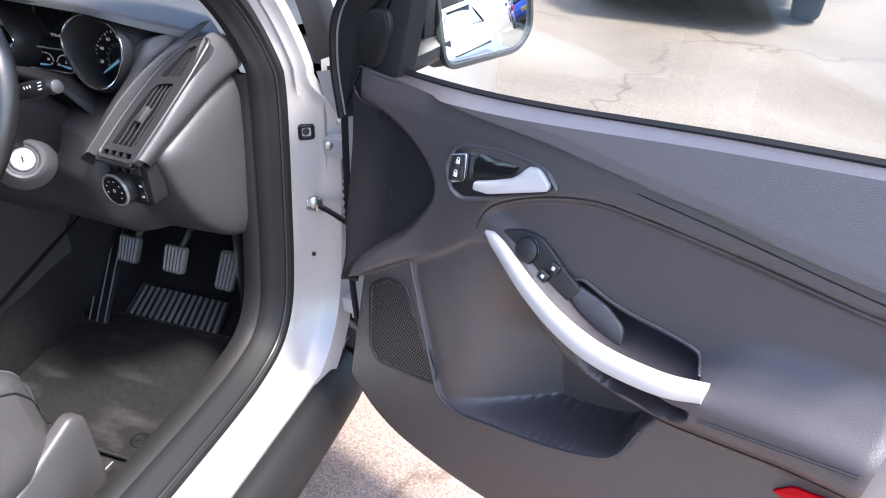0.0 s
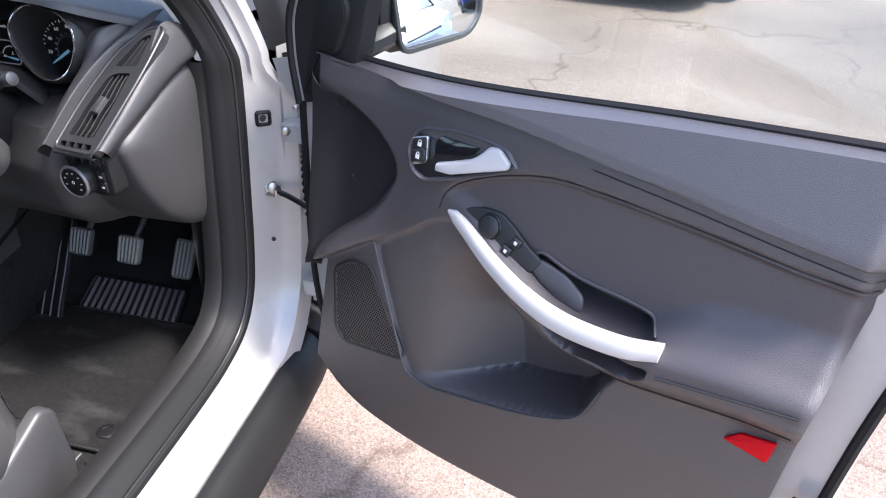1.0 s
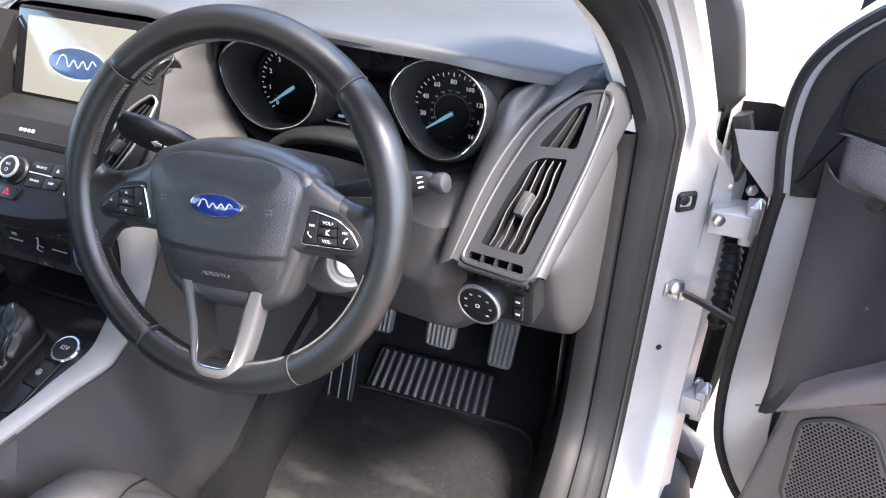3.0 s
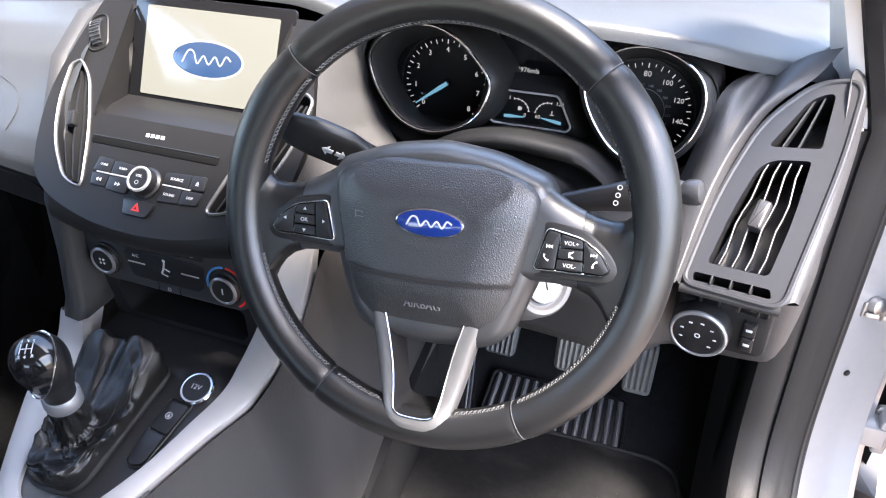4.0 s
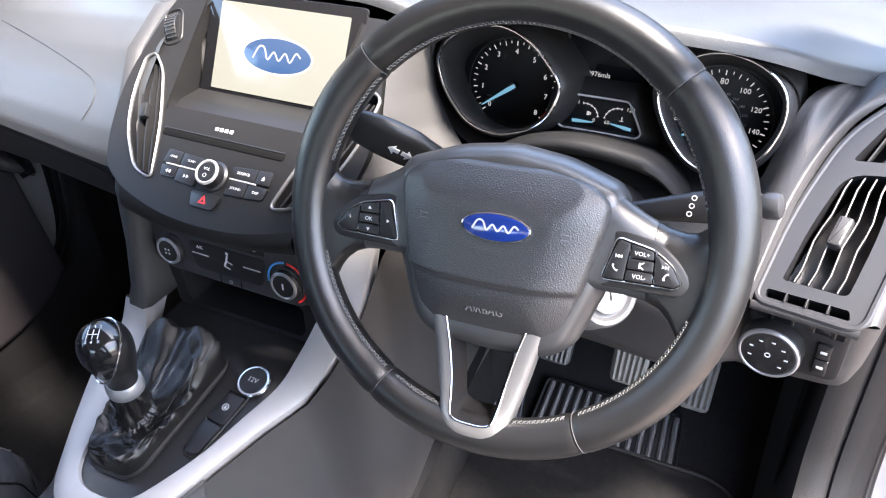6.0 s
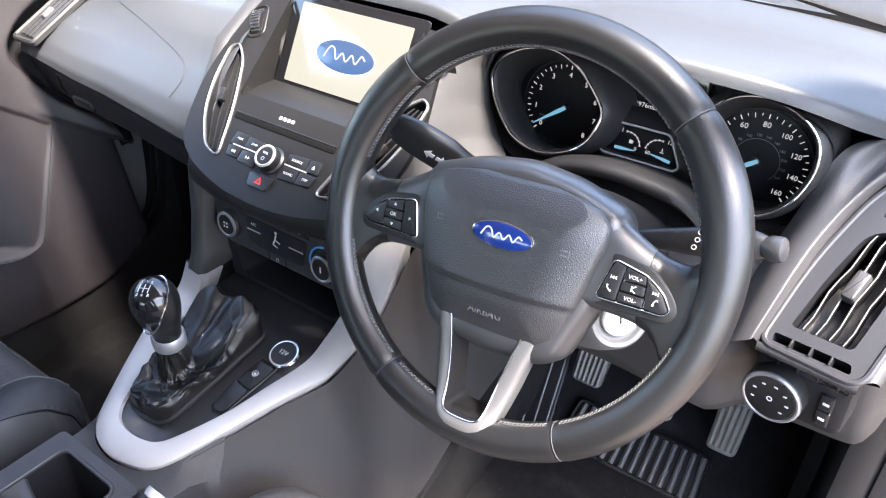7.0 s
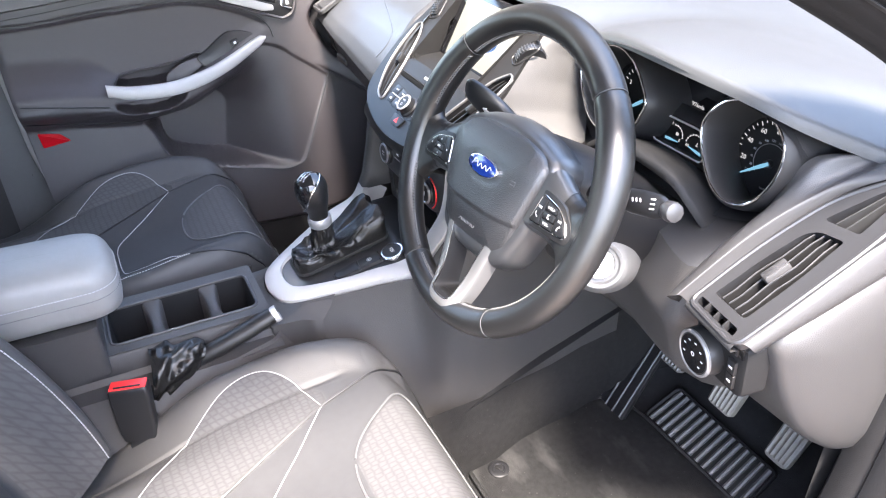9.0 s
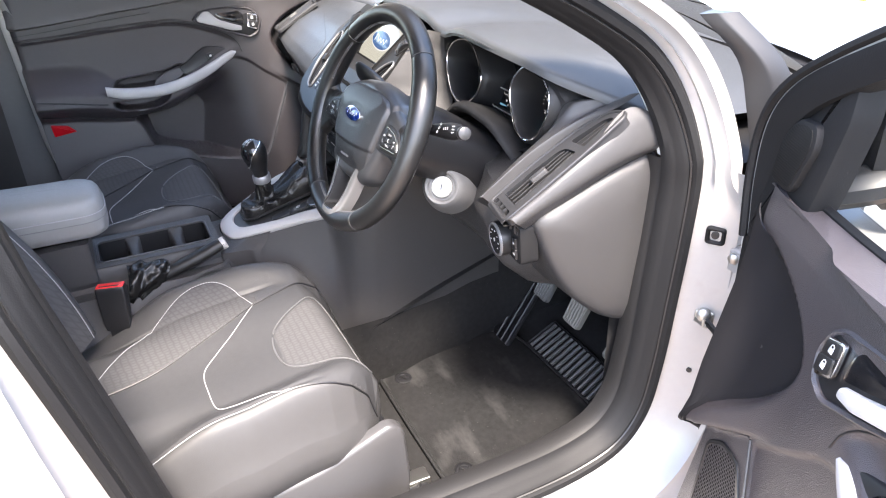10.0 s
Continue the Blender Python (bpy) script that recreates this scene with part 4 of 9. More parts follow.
rings = []
for d, w, top, bot in ((0.030, 0.060, 0.048, -0.050), (0.045, 0.066, 0.052, -0.058), (0.09, 0.070, 0.054, -0.066), (0.15, 0.074, 0.050, -0.070), (0.22, 0.080, 0.040, -0.070), (0.30, 0.085, 0.03, -0.06)):
    ol = rpoly([(-w, bot * 0.55), (-w * 0.7, bot), (w * 0.7, bot), (w, bot * 0.55), (w, top * 0.5), (w * 0.6, top), (-w * 0.6, top), (-w, top * 0.5)], 0.018, 3)
    rings.append([along(d, x, v) for x, v in ol])
part("shroud", loft(rings), PLASTIC_DARK, column, "black column shroud")
IGNITION = material("pale_lock_metal", (0.72, 0.71, 0.68), 0.35, 0.4, None, vary=0.05)
# ignition boss on the side of the shroud, its sheen put into a paler grey
IG = Vector((0.422, 0.114, 0.836))
im = basis(IG, (0.67, 0.74, 0.0), (-0.27, 0.25, 0.93))
part("ignition_boss", xf(lathe([(0.052, -0.060), (0.044, -0.030), (0.037, -0.012), (0.0335, -0.002), (0.030, 0.0015), (0.026, 0.0005), (0.0235, -0.003), (0.0195, -0.004), (0.0190, -0.008)], 36), im), GREY_LIGHT, column, "grey ignition surround, its sheen put into a paler colour")
ig = part("ignition_lock", xf(lathe([(0.0185, -0.010), (0.0185, 0.001), (0.0165, 0.003), (0.013, 0.003), (0.012, 0.0024), (0.004, 0.0026)], 28), im), IGNITION, column, "chrome ignition lock")
part("key_slot", xf(box(0.0022, 0.010, 0.0008, 0.0002), im @ pose(0, 0, 0.0025)), PLASTIC_DARK, ig)


def stalk(name, pts, label, size):
    p = cr(pts, 6)
    rings = []
    for i, q in enumerate(p):
        t = i / (len(p) - 1)
        w = size * interp(t, [(0, 0.45), (0.3, 0.62), (0.55, 0.80), (0.85, 0.75), (1, 0.45)])
        h = size * interp(t, [(0, 0.4), (0.5, 0.42), (0.9, 0.36), (1, 0.22)])
        rings.append([q + WV * (w * (abs(math.sin(a)) ** 0.7) * math.copysign(1, math.sin(a))) + WN * (h * math.cos(a)) for a in [2 * math.pi * k / 14 for k in range(14)]])
    return part(name, loft(rings), PLASTIC_DARK, column, label)


def paddle(path, half, thick, wide):
    """A flat moulded stalk: half widths and thicknesses along a path."""
    p = cr(path, 6)
    rings = []
    for i, q in enumerate(p):
        t = i / (len(p) - 1)
        tan = (p[min(i + 1, len(p) - 1)] - p[max(i - 1, 0)]).normalized()
        wv = (Vector(wide) - tan * tan.dot(Vector(wide))).normalized()
        nv = tan.cross(wv)
        w, h = interp(t, half), interp(t, thick)
        rings.append([q + wv * (w * (abs(math.cos(a)) ** 0.7) * math.copysign(1, math.cos(a))) + nv * (h * (abs(math.sin(a)) ** 0.8) * math.copysign(1, math.sin(a))) for a in [2 * math.pi * k / 18 for k in range(18)]])
    return loft(rings)


S1P = [(0.176, 0.0610, 0.9955), (0.198, 0.0690, 0.9860), (0.220, 0.0800, 0.9725), (0.246, 0.0970, 0.9530), (0.290, 0.1200, 0.930)]
s1 = part("indicator_stalk", paddle(S1P, [(0, 0.012), (0.06, 0.0185), (0.3, 0.0225), (0.55, 0.0225), (0.75, 0.016), (1, 0.012)], [(0, 0.003), (0.08, 0.0065), (0.4, 0.0095), (0.8, 0.010), (1, 0.009)], (0.70, 0.0, 0.71)), SATIN_BLACK, column, "black indicator stalk with white symbols", sharp=60)
TIP_GREY = material("worn_tip", (0.028, 0.028, 0.03), 0.35, 0.1, ("noise", 0.002), 0.2)
s2 = stalk("wiper_stalk", [(0.43, 0.085, 0.950), (0.470, 0.092, 0.960), (0.508, 0.096, 0.969), (0.538, 0.097, 0.976)], "black wiper stalk with white symbols", 0.018)
part("stalk_tip", xf(lathe([(0.0085, -0.010), (0.0108, -0.005), (0.0110, 0.003), (0.0100, 0.006), (0.005, 0.008)], 10), basis((0.543, 0.0965, 0.9775), (-0.3, -0.05, 0.95), (-0.15, -0.98, 0.0))), TIP_GREY, s2, "worn grey twist end")
st_t = (Vector(S1P[3]) - Vector(S1P[1])).normalized()
st_w = (Vector((0.70, 0, 0.71)) - st_t * st_t.dot(Vector((0.70, 0, 0.71)))).normalized()
st_n = st_t.cross(st_w)
if st_n.y > 0:
    st_n = -st_n
sm = basis(Vector((0.219, 0.0795, 0.9735)) + st_n * 0.0104, st_t, st_w) @ Matrix.Scale(1.25, 4)
arrow = [(-0.009, 0), (-0.004, 0.005), (-0.004, 0.002), (0, 0.002), (0, -0.002), (-0.004, -0.002), (-0.004, -0.005)]
part("symbol", join(xf(plate(arrow, 0.0004, 0.0001), pose(-0.001, 0, 0)), xf(plate([(-x, y) for x, y in arrow], 0.0004, 0.0001), pose(0.001, 0, 0))), WHITE_INK, s1, m=sm)
part("symbol", join(*[xf(box(0.008, 0.001, 0.0004, 0.0001), pose(0.0, 0.0025 * k, 0)) for k in (-1, 0, 1)]), WHITE_INK, s1, m=sm @ pose(0.022, 0.001, 0.0002))
part("symbol", join(*[xf(box(0.0016, 0.0045, 0.0004, 0.0001), pose(0.005 * k, 0.0, 0, 0, 0, 20)) for k in (-1, 0, 1)]), WHITE_INK, s2, m=basis((0.502, 0.0862, 0.974), (0.9, 0.2, 0.3), (0.0, 0.5, 0.85)))
part("symbol", join(*[xf(ring_plate(circle(0.0023, 10), circle(0.0015, 10), 0.0004, 0.0001), pose(0.003 * k, 0.006 * k, 0)) for k in (-1, 0, 1)]), WHITE_INK, s2, m=basis((0.484, 0.0835, 0.970), (0.9, 0.2, 0.3), (0.0, 0.5, 0.85)))
part("symbol", join(*[xf(box(0.006, 0.0016, 0.0004, 0.0001), pose(0.0, 0.005 * k, 0)) for k in (-1, 0, 1)]), WHITE_INK, s2, m=basis((0.524, 0.0880, 0.979), (0.9, 0.2, 0.3), (0.0, 0.5, 0.85)))

# ---- front doors ----
def inside(p, poly):
    c, j = False, len(poly) - 1
    for i in range(len(poly)):
        (xi, yi), (xj, yj) = poly[i], poly[j]
        if (yi > p[1]) != (yj > p[1]) and p[0] < (xj - xi) * (p[1] - yi) / (yj - yi) + xi:
            c = not c
        j = i
    return c


def seg_dist(p, a, b):
    ax, ay, bx, by = a[0], a[1], b[0], b[1]
    dx, dy = bx - ax, by - ay
    t = max(0.0, min(1.0, ((p[0] - ax) * dx + (p[1] - ay) * dy) / (dx * dx + dy * dy + 1e-12)))
    return math.hypot(p[0] - ax - t * dx, p[1] - ay - t * dy)


def sdf(p, poly):
    """Distance to an outline, positive inside."""
    d = min(seg_dist(p, poly[i - 1], poly[i]) for i in range(len(poly)))
    return d if inside(p, poly) else -d


BOXES = {}


def near(p, poly):
    """The same, but only told apart close to the outline's box."""
    b = BOXES.get(id(poly))
    if b is None:
        b = BOXES[id(poly)] = (min(q[0] for q in poly) - 0.01, max(q[0] for q in poly) + 0.01, min(q[1] for q in poly) - 0.01, max(q[1] for q in poly) + 0.01)
    if not (b[0] < p[0] < b[1] and b[2] < p[1] < b[3]):
        return -1.0
    return sdf(p, poly)


def c2(pts, n=5, closed=False):
    return [(p.x, p.y) for p in cr([(x, y, 0) for x, y in pts], n, closed)]


class Line:
    """A smooth height along the door, read by distance from the hinge."""

    def __init__(self, pts):
        c = c2(pts, 16)
        self.pts = c
        self.y = [interp(k * 0.002, c) for k in range(560)]

    def __call__(self, u):
        q = min(max(u * 500, 0.0), 558.0)
        i = int(q)
        return self.y[i] + (self.y[i + 1] - self.y[i]) * (q - i)


CREASE = c2([(0.10, 0.992), (0.203, 0.990), (0.348, 0.979), (0.481, 0.976), (0.617, 0.966), (0.722, 0.959), (0.855, 0.948), (0.955, 0.942)], 12)
CREASE_Z = Line(CREASE[::12])
INSERT = c2([(0.380, 0.822), (0.388, 0.848), (0.413, 0.872), (0.475, 0.902), (0.555, 0.924), (0.65, 0.926), (0.75, 0.923), (0.86, 0.917), (0.952, 0.916)], 8)
INSERT_Z = Line(INSERT[::8])
TRIANGLE = c2([(0.075, 0.952), (0.13, 0.947), (0.19, 0.932), (0.245, 0.907), (0.280, 0.877), (0.292, 0.848), (0.281, 0.812), (0.243, 0.757), (0.195, 0.713), (0.150, 0.668), (0.118, 0.640), (0.06, 0.645)], 6, True)
POCKET = c2([(0.280, 0.728), (0.268, 0.705), (0.300, 0.630), (0.352, 0.522), (0.385, 0.508), (0.45, 0.520), (0.55, 0.545), (0.63, 0.572), (0.668, 0.60), (0.690, 0.655), (0.705, 0.688), (0.66, 0.695), (0.60, 0.705), (0.54, 0.735), (0.48, 0.775), (0.42, 0.808), (0.375, 0.80), (0.33, 0.765)], 6, True)
ARM = c2([(0.395, 0.835), (0.45, 0.815), (0.52, 0.780), (0.60, 0.755), (0.70, 0.748), (0.78, 0.758), (0.86, 0.770), (0.955, 0.776)])
ARM_Z = Line(ARM[::5])
BAND_LOW = c2([(0.60, 0.700), (0.66, 0.692), (0.72, 0.690), (0.82, 0.705), (0.93, 0.728)])
PULL = c2([(0.540, 0.797), (0.560, 0.806), (0.60, 0.796), (0.64, 0.791), (0.69, 0.789), (0.725, 0.783), (0.744, 0.770), (0.73, 0.758), (0.66, 0.752), (0.60, 0.758), (0.56, 0.775)], 5, True)
SCOOP = c2([(0.60, 0.745), (0.64, 0.748), (0.72, 0.742), (0.752, 0.742), (0.735, 0.720), (0.68, 0.712), (0.63, 0.718)], 4, True)
SPEAKER = [(0.181, 0.640), (0.215, 0.668), (0.257, 0.672), (0.345, 0.545), (0.340, 0.530), (0.215, 0.505), (0.192, 0.525)]


def trim_n(u, z):
    """How far the lining stands into the cabin."""
    p = (u, z)
    n = 0.045 + (0.92 - z) * 0.13
    n -= 0.10 * max(0.0, z - 0.955)
    if u < 0.14:
        n -= 0.10 * (0.14 - u)
    cz = CREASE_Z(u)
    # the upper roll overhangs the crease
    if z > cz:
        n += 0.017 * ease(z - cz, 0.0, 0.006) - 0.10 * max(0.0, z - cz - 0.02)
    # armrest ridge
    az = ARM_Z(u)
    if u > 0.36:
        k = ease(u, 0.40, 0.62)
        up, dn = z - az, az - z
        w = 0.042 * k
        if up > 0:
            n += w * (1 - ease(up, 0.002, 0.018 + 0.065 * ease(u, 0.68, 0.80)))
        else:
            n += w * (1 - ease(dn, 0.02, 0.075))
    # padded insert sits in a shallow hollow
    if u > 0.37:
        iz = INSERT_Z(u)
        if z < iz and z > az:
            n -= 0.010 * ease(iz - z, 0.0, 0.012) * ease(u, 0.37, 0.40) * ease(z - az, 0.0, 0.035)
        d = abs(z - iz)
        n -= 0.0030 * (1 - ease(d, 0.0008, 0.004)) * ease(u, 0.375, 0.40)
    s = near(p, TRIANGLE)
    n -= 0.024 * ease(s, -0.002, 0.014) * ease(u, 0.10, 0.19)
    # the corner swells to a lip above the loudspeaker
    n += 0.030 * ease(0.31 - u, 0.0, 0.17) * ease(0.92 - z, 0.0, 0.26) * ease(z - (0.618 + (u - 0.112) * 0.70), 0.0, 0.008)
    s = near(p, POCKET)
    if s > -0.004:
        deep = 0.125 * ease(u, 0.36, 0.60) * ease(0.80 - z, 0.0, 0.14)
        n = max(n - 0.005 * ease(s, -0.002, 0.004) - deep * ease(s, 0.0, 0.016 + 0.022 * ease(z, 0.58, 0.66)), -0.008)
    s = near(p, PULL)
    e_ = ease(s, -0.004, 0.010)
    n = n * (1 - e_) + 0.010 * e_
    s = near(p, SCOOP)
    n -= 0.040 * ease(s, -0.002, 0.010)
    # lower edge tucks under
    n -= 0.045 * (1 - ease(z - LOWER_Z(u), 0.0, 0.035)) ** 2
    n -= 0.030 * ease(u, 0.925, 0.962) ** 2
    return n


LOWER = c2([(0.06, 0.50), (0.10, 0.455), (0.139, 0.425), (0.18, 0.395), (0.226, 0.371), (0.30, 0.355), (0.442, 0.352), (0.656, 0.372), (0.80, 0.395), (0.97, 0.42)])
LOWER_Z = Line(LOWER[::5])
UPPER = c2([(0.06, 0.982), (0.12, 0.990), (0.16, 0.985), (0.30, 0.988), (0.449, 1.001), (0.688, 1.032), (0.907, 1.056), (0.97, 1.061)])
UPPER_Z = Line(UPPER[::5])
FRONT = [(0.35, 0.145), (0.45, 0.135), (0.62, 0.148), (0.645, 0.130), (0.68, 0.128), (0.80, 0.112), (0.93, 0.095), (0.99, 0.088)]
REAR = [(0.35, 0.92), (0.55, 0.928), (0.75, 0.940), (0.92, 0.957), (1.06, 0.965)]


def make_door(name, m, s, label, window=True):
    """A front door. Local x runs back from the hinge, z up; s = 1 for the right-hand door, -1 for the left."""
    door = thing(name, None, label, "car door", m=m)

    def L(vf):
        """(back, inward, up) to the door's own axes."""
        v = [(x, -y * s, z) for x, y, z in vf[0]]
        return v, vf[1]

    def P(nm, vf, mat, parent=door, lab="", **k):
        return part(nm, L(vf), mat, parent, lab, **k)
    NU, NV = 230, 201

    def pt(a, b):
        u = 0.10 + a * 0.86
        lo, hi = LOWER_Z(u), UPPER_Z(u)
        z = lo + (hi - lo) * b
        ue, us = interp(z, REAR), interp(z, FRONT)
        u = us + a * (ue - us)
        lo, cz, hi = LOWER_Z(u), CREASE_Z(u), UPPER_Z(u)
        # a row of the mesh follows the crease below the upper roll
        if b < 0.80:
            z = lo + (cz - lo) * b / 0.80
        else:
            z = cz + 0.0002 + (hi - cz) * min(1.0, (b - 0.80) / 0.16)
        n0 = trim_n(u, z)
        # the top rolls over to the glass, the front edge to the sheet metal
        if b > 0.96:
            k = (b - 0.96) / 0.04
            n0 = n0 * (1 - k) - 0.006 * k
            z += 0.006 * math.sin(1.57 * k)
        if a < 0.016:
            k = 1 - a / 0.016
            n0 = n0 * (1 - k * k) + 0.012 * k * k
        return u, n0, z
    vf = grid(pt, NU, NV)
    slots = []
    for f in vf[1]:
        u = sum(vf[0][i][0] for i in f) / 4
        z = sum(vf[0][i][2] for i in f) / 4
        k = 0
        if z > CREASE_Z(u):
            k = 1
        elif u > 0.378 and z < INSERT_Z(u) and z > ARM_Z(u) - 0.012:
            k = 2
        slots.append(k)
    P("lining", vf, [PLASTIC_DOOR, DOOR_TOP, DOOR_PAD], slots=slots, lab="dark grey moulded door lining", sharp=50)

    def flat(vf2, n0, tilt=0.0, u0=0.0, z0=0.0):
        """Lay a plate drawn in (back, up) on the lining at depth n0."""
        return [(x, n0 + h - tilt * (y - z0), y) for x, y, h in vf2[0]], vf2[1]
    # silver pull grip: a tapering blade
    gp = cr([(0.398, 0.052, 0.824), (0.430, 0.062, 0.812), (0.49, 0.083, 0.788), (0.56, 0.102, 0.769), (0.63, 0.111, 0.760), (0.71, 0.110, 0.764), (0.762, 0.100, 0.774)], 8)
    rings = []
    for i, p in enumerate(gp):
        t = i / (len(gp) - 1)
        w = interp(t, [(0, 0.003), (0.08, 0.011), (0.3, 0.0135), (0.6, 0.0145), (0.9, 0.0135), (1, 0.012)])
        th = 0.009
        ring = []
        for k in range(16):
            a = 2 * math.pi * k / 16
            c, q = math.cos(a), math.sin(a)
            ring.append((p.x, p.y + th * (abs(q) ** 0.8) * (1 if q > 0 else -1) - 0.25 * w * c, p.z + w * (abs(c) ** 0.7) * (1 if c > 0 else -1)))
        rings.append(ring)
    P("pull_grip", loft(rings), SILVER, lab="satin silver pull grip")
    # switch panel beside the grip
    pan = rpoly([(0.408, 0.826), (0.428, 0.838), (0.455, 0.846), (0.484, 0.847), (0.508, 0.834), (0.535, 0.815), (0.562, 0.802), (0.548, 0.780), (0.515, 0.782), (0.475, 0.800), (0.437, 0.816)], 0.008, 4)

    def pan_at(vf2, lift):
        out = []
        for x, y, h in vf2[0]:
            n0 = interp(x, [(0.40, 0.053), (0.47, 0.055), (0.52, 0.056), (0.60, 0.058)]) - 0.35 * (y - interp(x, [(0.40, 0.832), (0.47, 0.824), (0.52, 0.812), (0.60, 0.785)]))
            out.append((x, n0 + lift + h, y))
        return out, vf2[1]
    sp = P("switch_panel", pan_at(plate(pan, 0.006, 0.002), -0.003), SATIN_BLACK, lab="black window switch panel")
    if s > 0:
        P("mirror_switch", pan_at(xf(lathe([(0.0165, 0), (0.0165, 0.004), (0.013, 0.006), (0.004, 0.0065)], 28), pose(0.471, 0.825, 0)), 0.003), PLASTIC_DARK, sp, "round mirror switch")
        P("switch_ring", pan_at(xf(ring_plate(circle(0.0185, 28), circle(0.017, 28), 0.0025, 0.0005), pose(0.471, 0.825, 0)), 0.003), GLOSS, sp)
        P("mark", pan_at(xf(join(xf(box(0.003, 0.003, 0.0004, 0.0001), pose(0, 0.010, 0)), xf(box(0.003, 0.003, 0.0004, 0.0001), pose(0, -0.010, 0)), xf(box(0.003, 0.003, 0.0004, 0.0001), pose(0.010, 0, 0)), xf(box(0.003, 0.003, 0.0004, 0.0001), pose(-0.010, 0, 0))), pose(0.471, 0.825, 0)), 0.0085), GREY_INK, sp)
        for kx, kz in ((0.519, 0.818), (0.507, 0.803)):
            P("window_switch", pan_at(xf(box(0.016, 0.011, 0.006, 0.002), pose(kx, kz, 0, 0, 0, -18)), 0.003), SATIN_BLACK, sp)
            P("mark", pan_at(xf(box(0.005, 0.0045, 0.0004, 0.0002), pose(kx, kz, 0, 0, 0, -18)), 0.0092), WHITE_INK, sp)
    else:
        P("window_switch", pan_at(xf(box(0.018, 0.012, 0.006, 0.002), pose(0.471, 0.824, 0, 0, 0, -18)), 0.003), SATIN_BLACK, sp)
        P("mark", pan_at(xf(box(0.006, 0.005, 0.0004, 0.0002), pose(0.471, 0.824, 0, 0, 0, -18)), 0.0092), WHITE_INK, sp)
    lid = rpoly([(0.540, 0.794), (0.556, 0.804), (0.598, 0.794), (0.632, 0.776), (0.637, 0.754), (0.60, 0.758), (0.562, 0.776)], 0.008, 4)
    P("grip_lid", pan_at(plate(lid, 0.005, 0.002), -0.004), PLASTIC_DOOR, sp)
    # bright upper lip of the pull pocket
    P("pocket_rim", tube([(x, trim_n(x, z + 0.006) + 0.001, z + 0.004) for x, z in c2([(0.545, 0.802), (0.560, 0.808), (0.60, 0.797), (0.64, 0.792), (0.69, 0.790), (0.725, 0.785), (0.745, 0.772)], 5)], 0.0028, 6), PLASTIC_DOOR)
    # release handle: bezel, well, lever and lock buttons
    bez_o = rpoly([(0.312, 0.898), (0.318, 0.925), (0.338, 0.938), (0.395, 0.948), (0.450, 0.948), (0.480, 0.944), (0.504, 0.922), (0.490, 0.912), (0.420, 0.882), (0.352, 0.858), (0.326, 0.868)], 0.010, 5)
    bez_i = offset(bez_o, 0.006)
    hn, ht = 0.052, 0.26

    def hp(vf2, lift):
        return [(x, hn + lift + h - ht * (y - 0.899), y) for x, y, h in vf2[0]], vf2[1]
    hd = P("release_bezel", hp(ring_plate(bez_o, bez_i, 0.007, 0.003), -0.003), PLASTIC_DOOR, lab="black bezel of the door release")
    P("release_well", hp(plate(bez_i, 0.003, 0.001), -0.004), PLASTIC_DARK, hd)
    lev = rpoly([(0.370, 0.893), (0.371, 0.882), (0.398, 0.884), (0.488, 0.917), (0.490, 0.925), (0.468, 0.942), (0.452, 0.939), (0.440, 0.925), (0.428, 0.915), (0.396, 0.902)], 0.004, 4)
    P("release_lever", hp(plate(lev, 0.007, 0.003), 0.0), SILVER, hd, "silver door release lever")
    P("release_hollow", hp(plate(rpoly([(0.360, 0.922), (0.372, 0.934), (0.440, 0.936), (0.428, 0.920), (0.396, 0.906), (0.361, 0.894)], 0.008, 4), 0.002, 0.0005), -0.002), GLOSS, hd)
    lk = P("lock_switch", hp(plate(rpoly([(0.321, 0.918), (0.349, 0.927), (0.355, 0.889), (0.329, 0.878)], 0.006, 4), 0.005, 0.001), 0.001), CHROME, hd, "chrome framed lock switch")
    for z0, z1 in ((0.9035, 0.918), (0.884, 0.9015)):
        P("lock_button", hp(plate(rpoly([(0.3245, z1), (0.3475, z1 + 0.006), (0.3505, z0 + 0.006), (0.3275, z0 - 0.001)], 0.003, 3), 0.003, 0.001), 0.0048), SATIN_BLACK, lk)
        P("mark", hp(join(xf(box(0.007, 0.006, 0.0004, 0.0002), pose(0.338, (z0 + z1) / 2 + 0.0015, 0)), xf(ring_plate(circle(0.003, 10), circle(0.002, 10), 0.0004, 0.0001), pose(0.338, (z0 + z1) / 2 + 0.0055, 0))), 0.0078), WHITE_INK, lk)
    # loudspeaker grille with its frame
    so = rpoly(SPEAKER, 0.012, 4)

    def spk(vf2, lift):
        return [(x, trim_n(x, y) + lift + h, y) for x, y, h in vf2[0]], vf2[1]
    if s > 0:
        gr_ = P("speaker_frame", spk(ring_plate(offset(so, -0.004) if s else so, offset(so, 0.002), 0.003, 0.001), -0.0005), SATIN_BLACK, lab="black speaker frame")
        holes, pitch = [], 0.0052
        row = 0
        zz = 0.503
        vv, ff = [], []
        while zz < 0.675:
            xx = 0.178 + (pitch / 2 if row % 2 else 0)
            while xx < 0.350:
                if sdf((xx, zz), SPEAKER) > 0.004:
                    k = len(vv)
                    n0 = trim_n(xx, zz) + 0.0008
                    r = 0.0019
                    for q in range(6):
                        aa = q * math.pi / 3
                        vv.append((xx + r * math.cos(aa), n0 + 0.0004, zz + r * math.sin(aa)))
                    ff.append(tuple(range(k, k + 6)))
                xx += pitch
            zz += pitch * 0.866
            row += 1
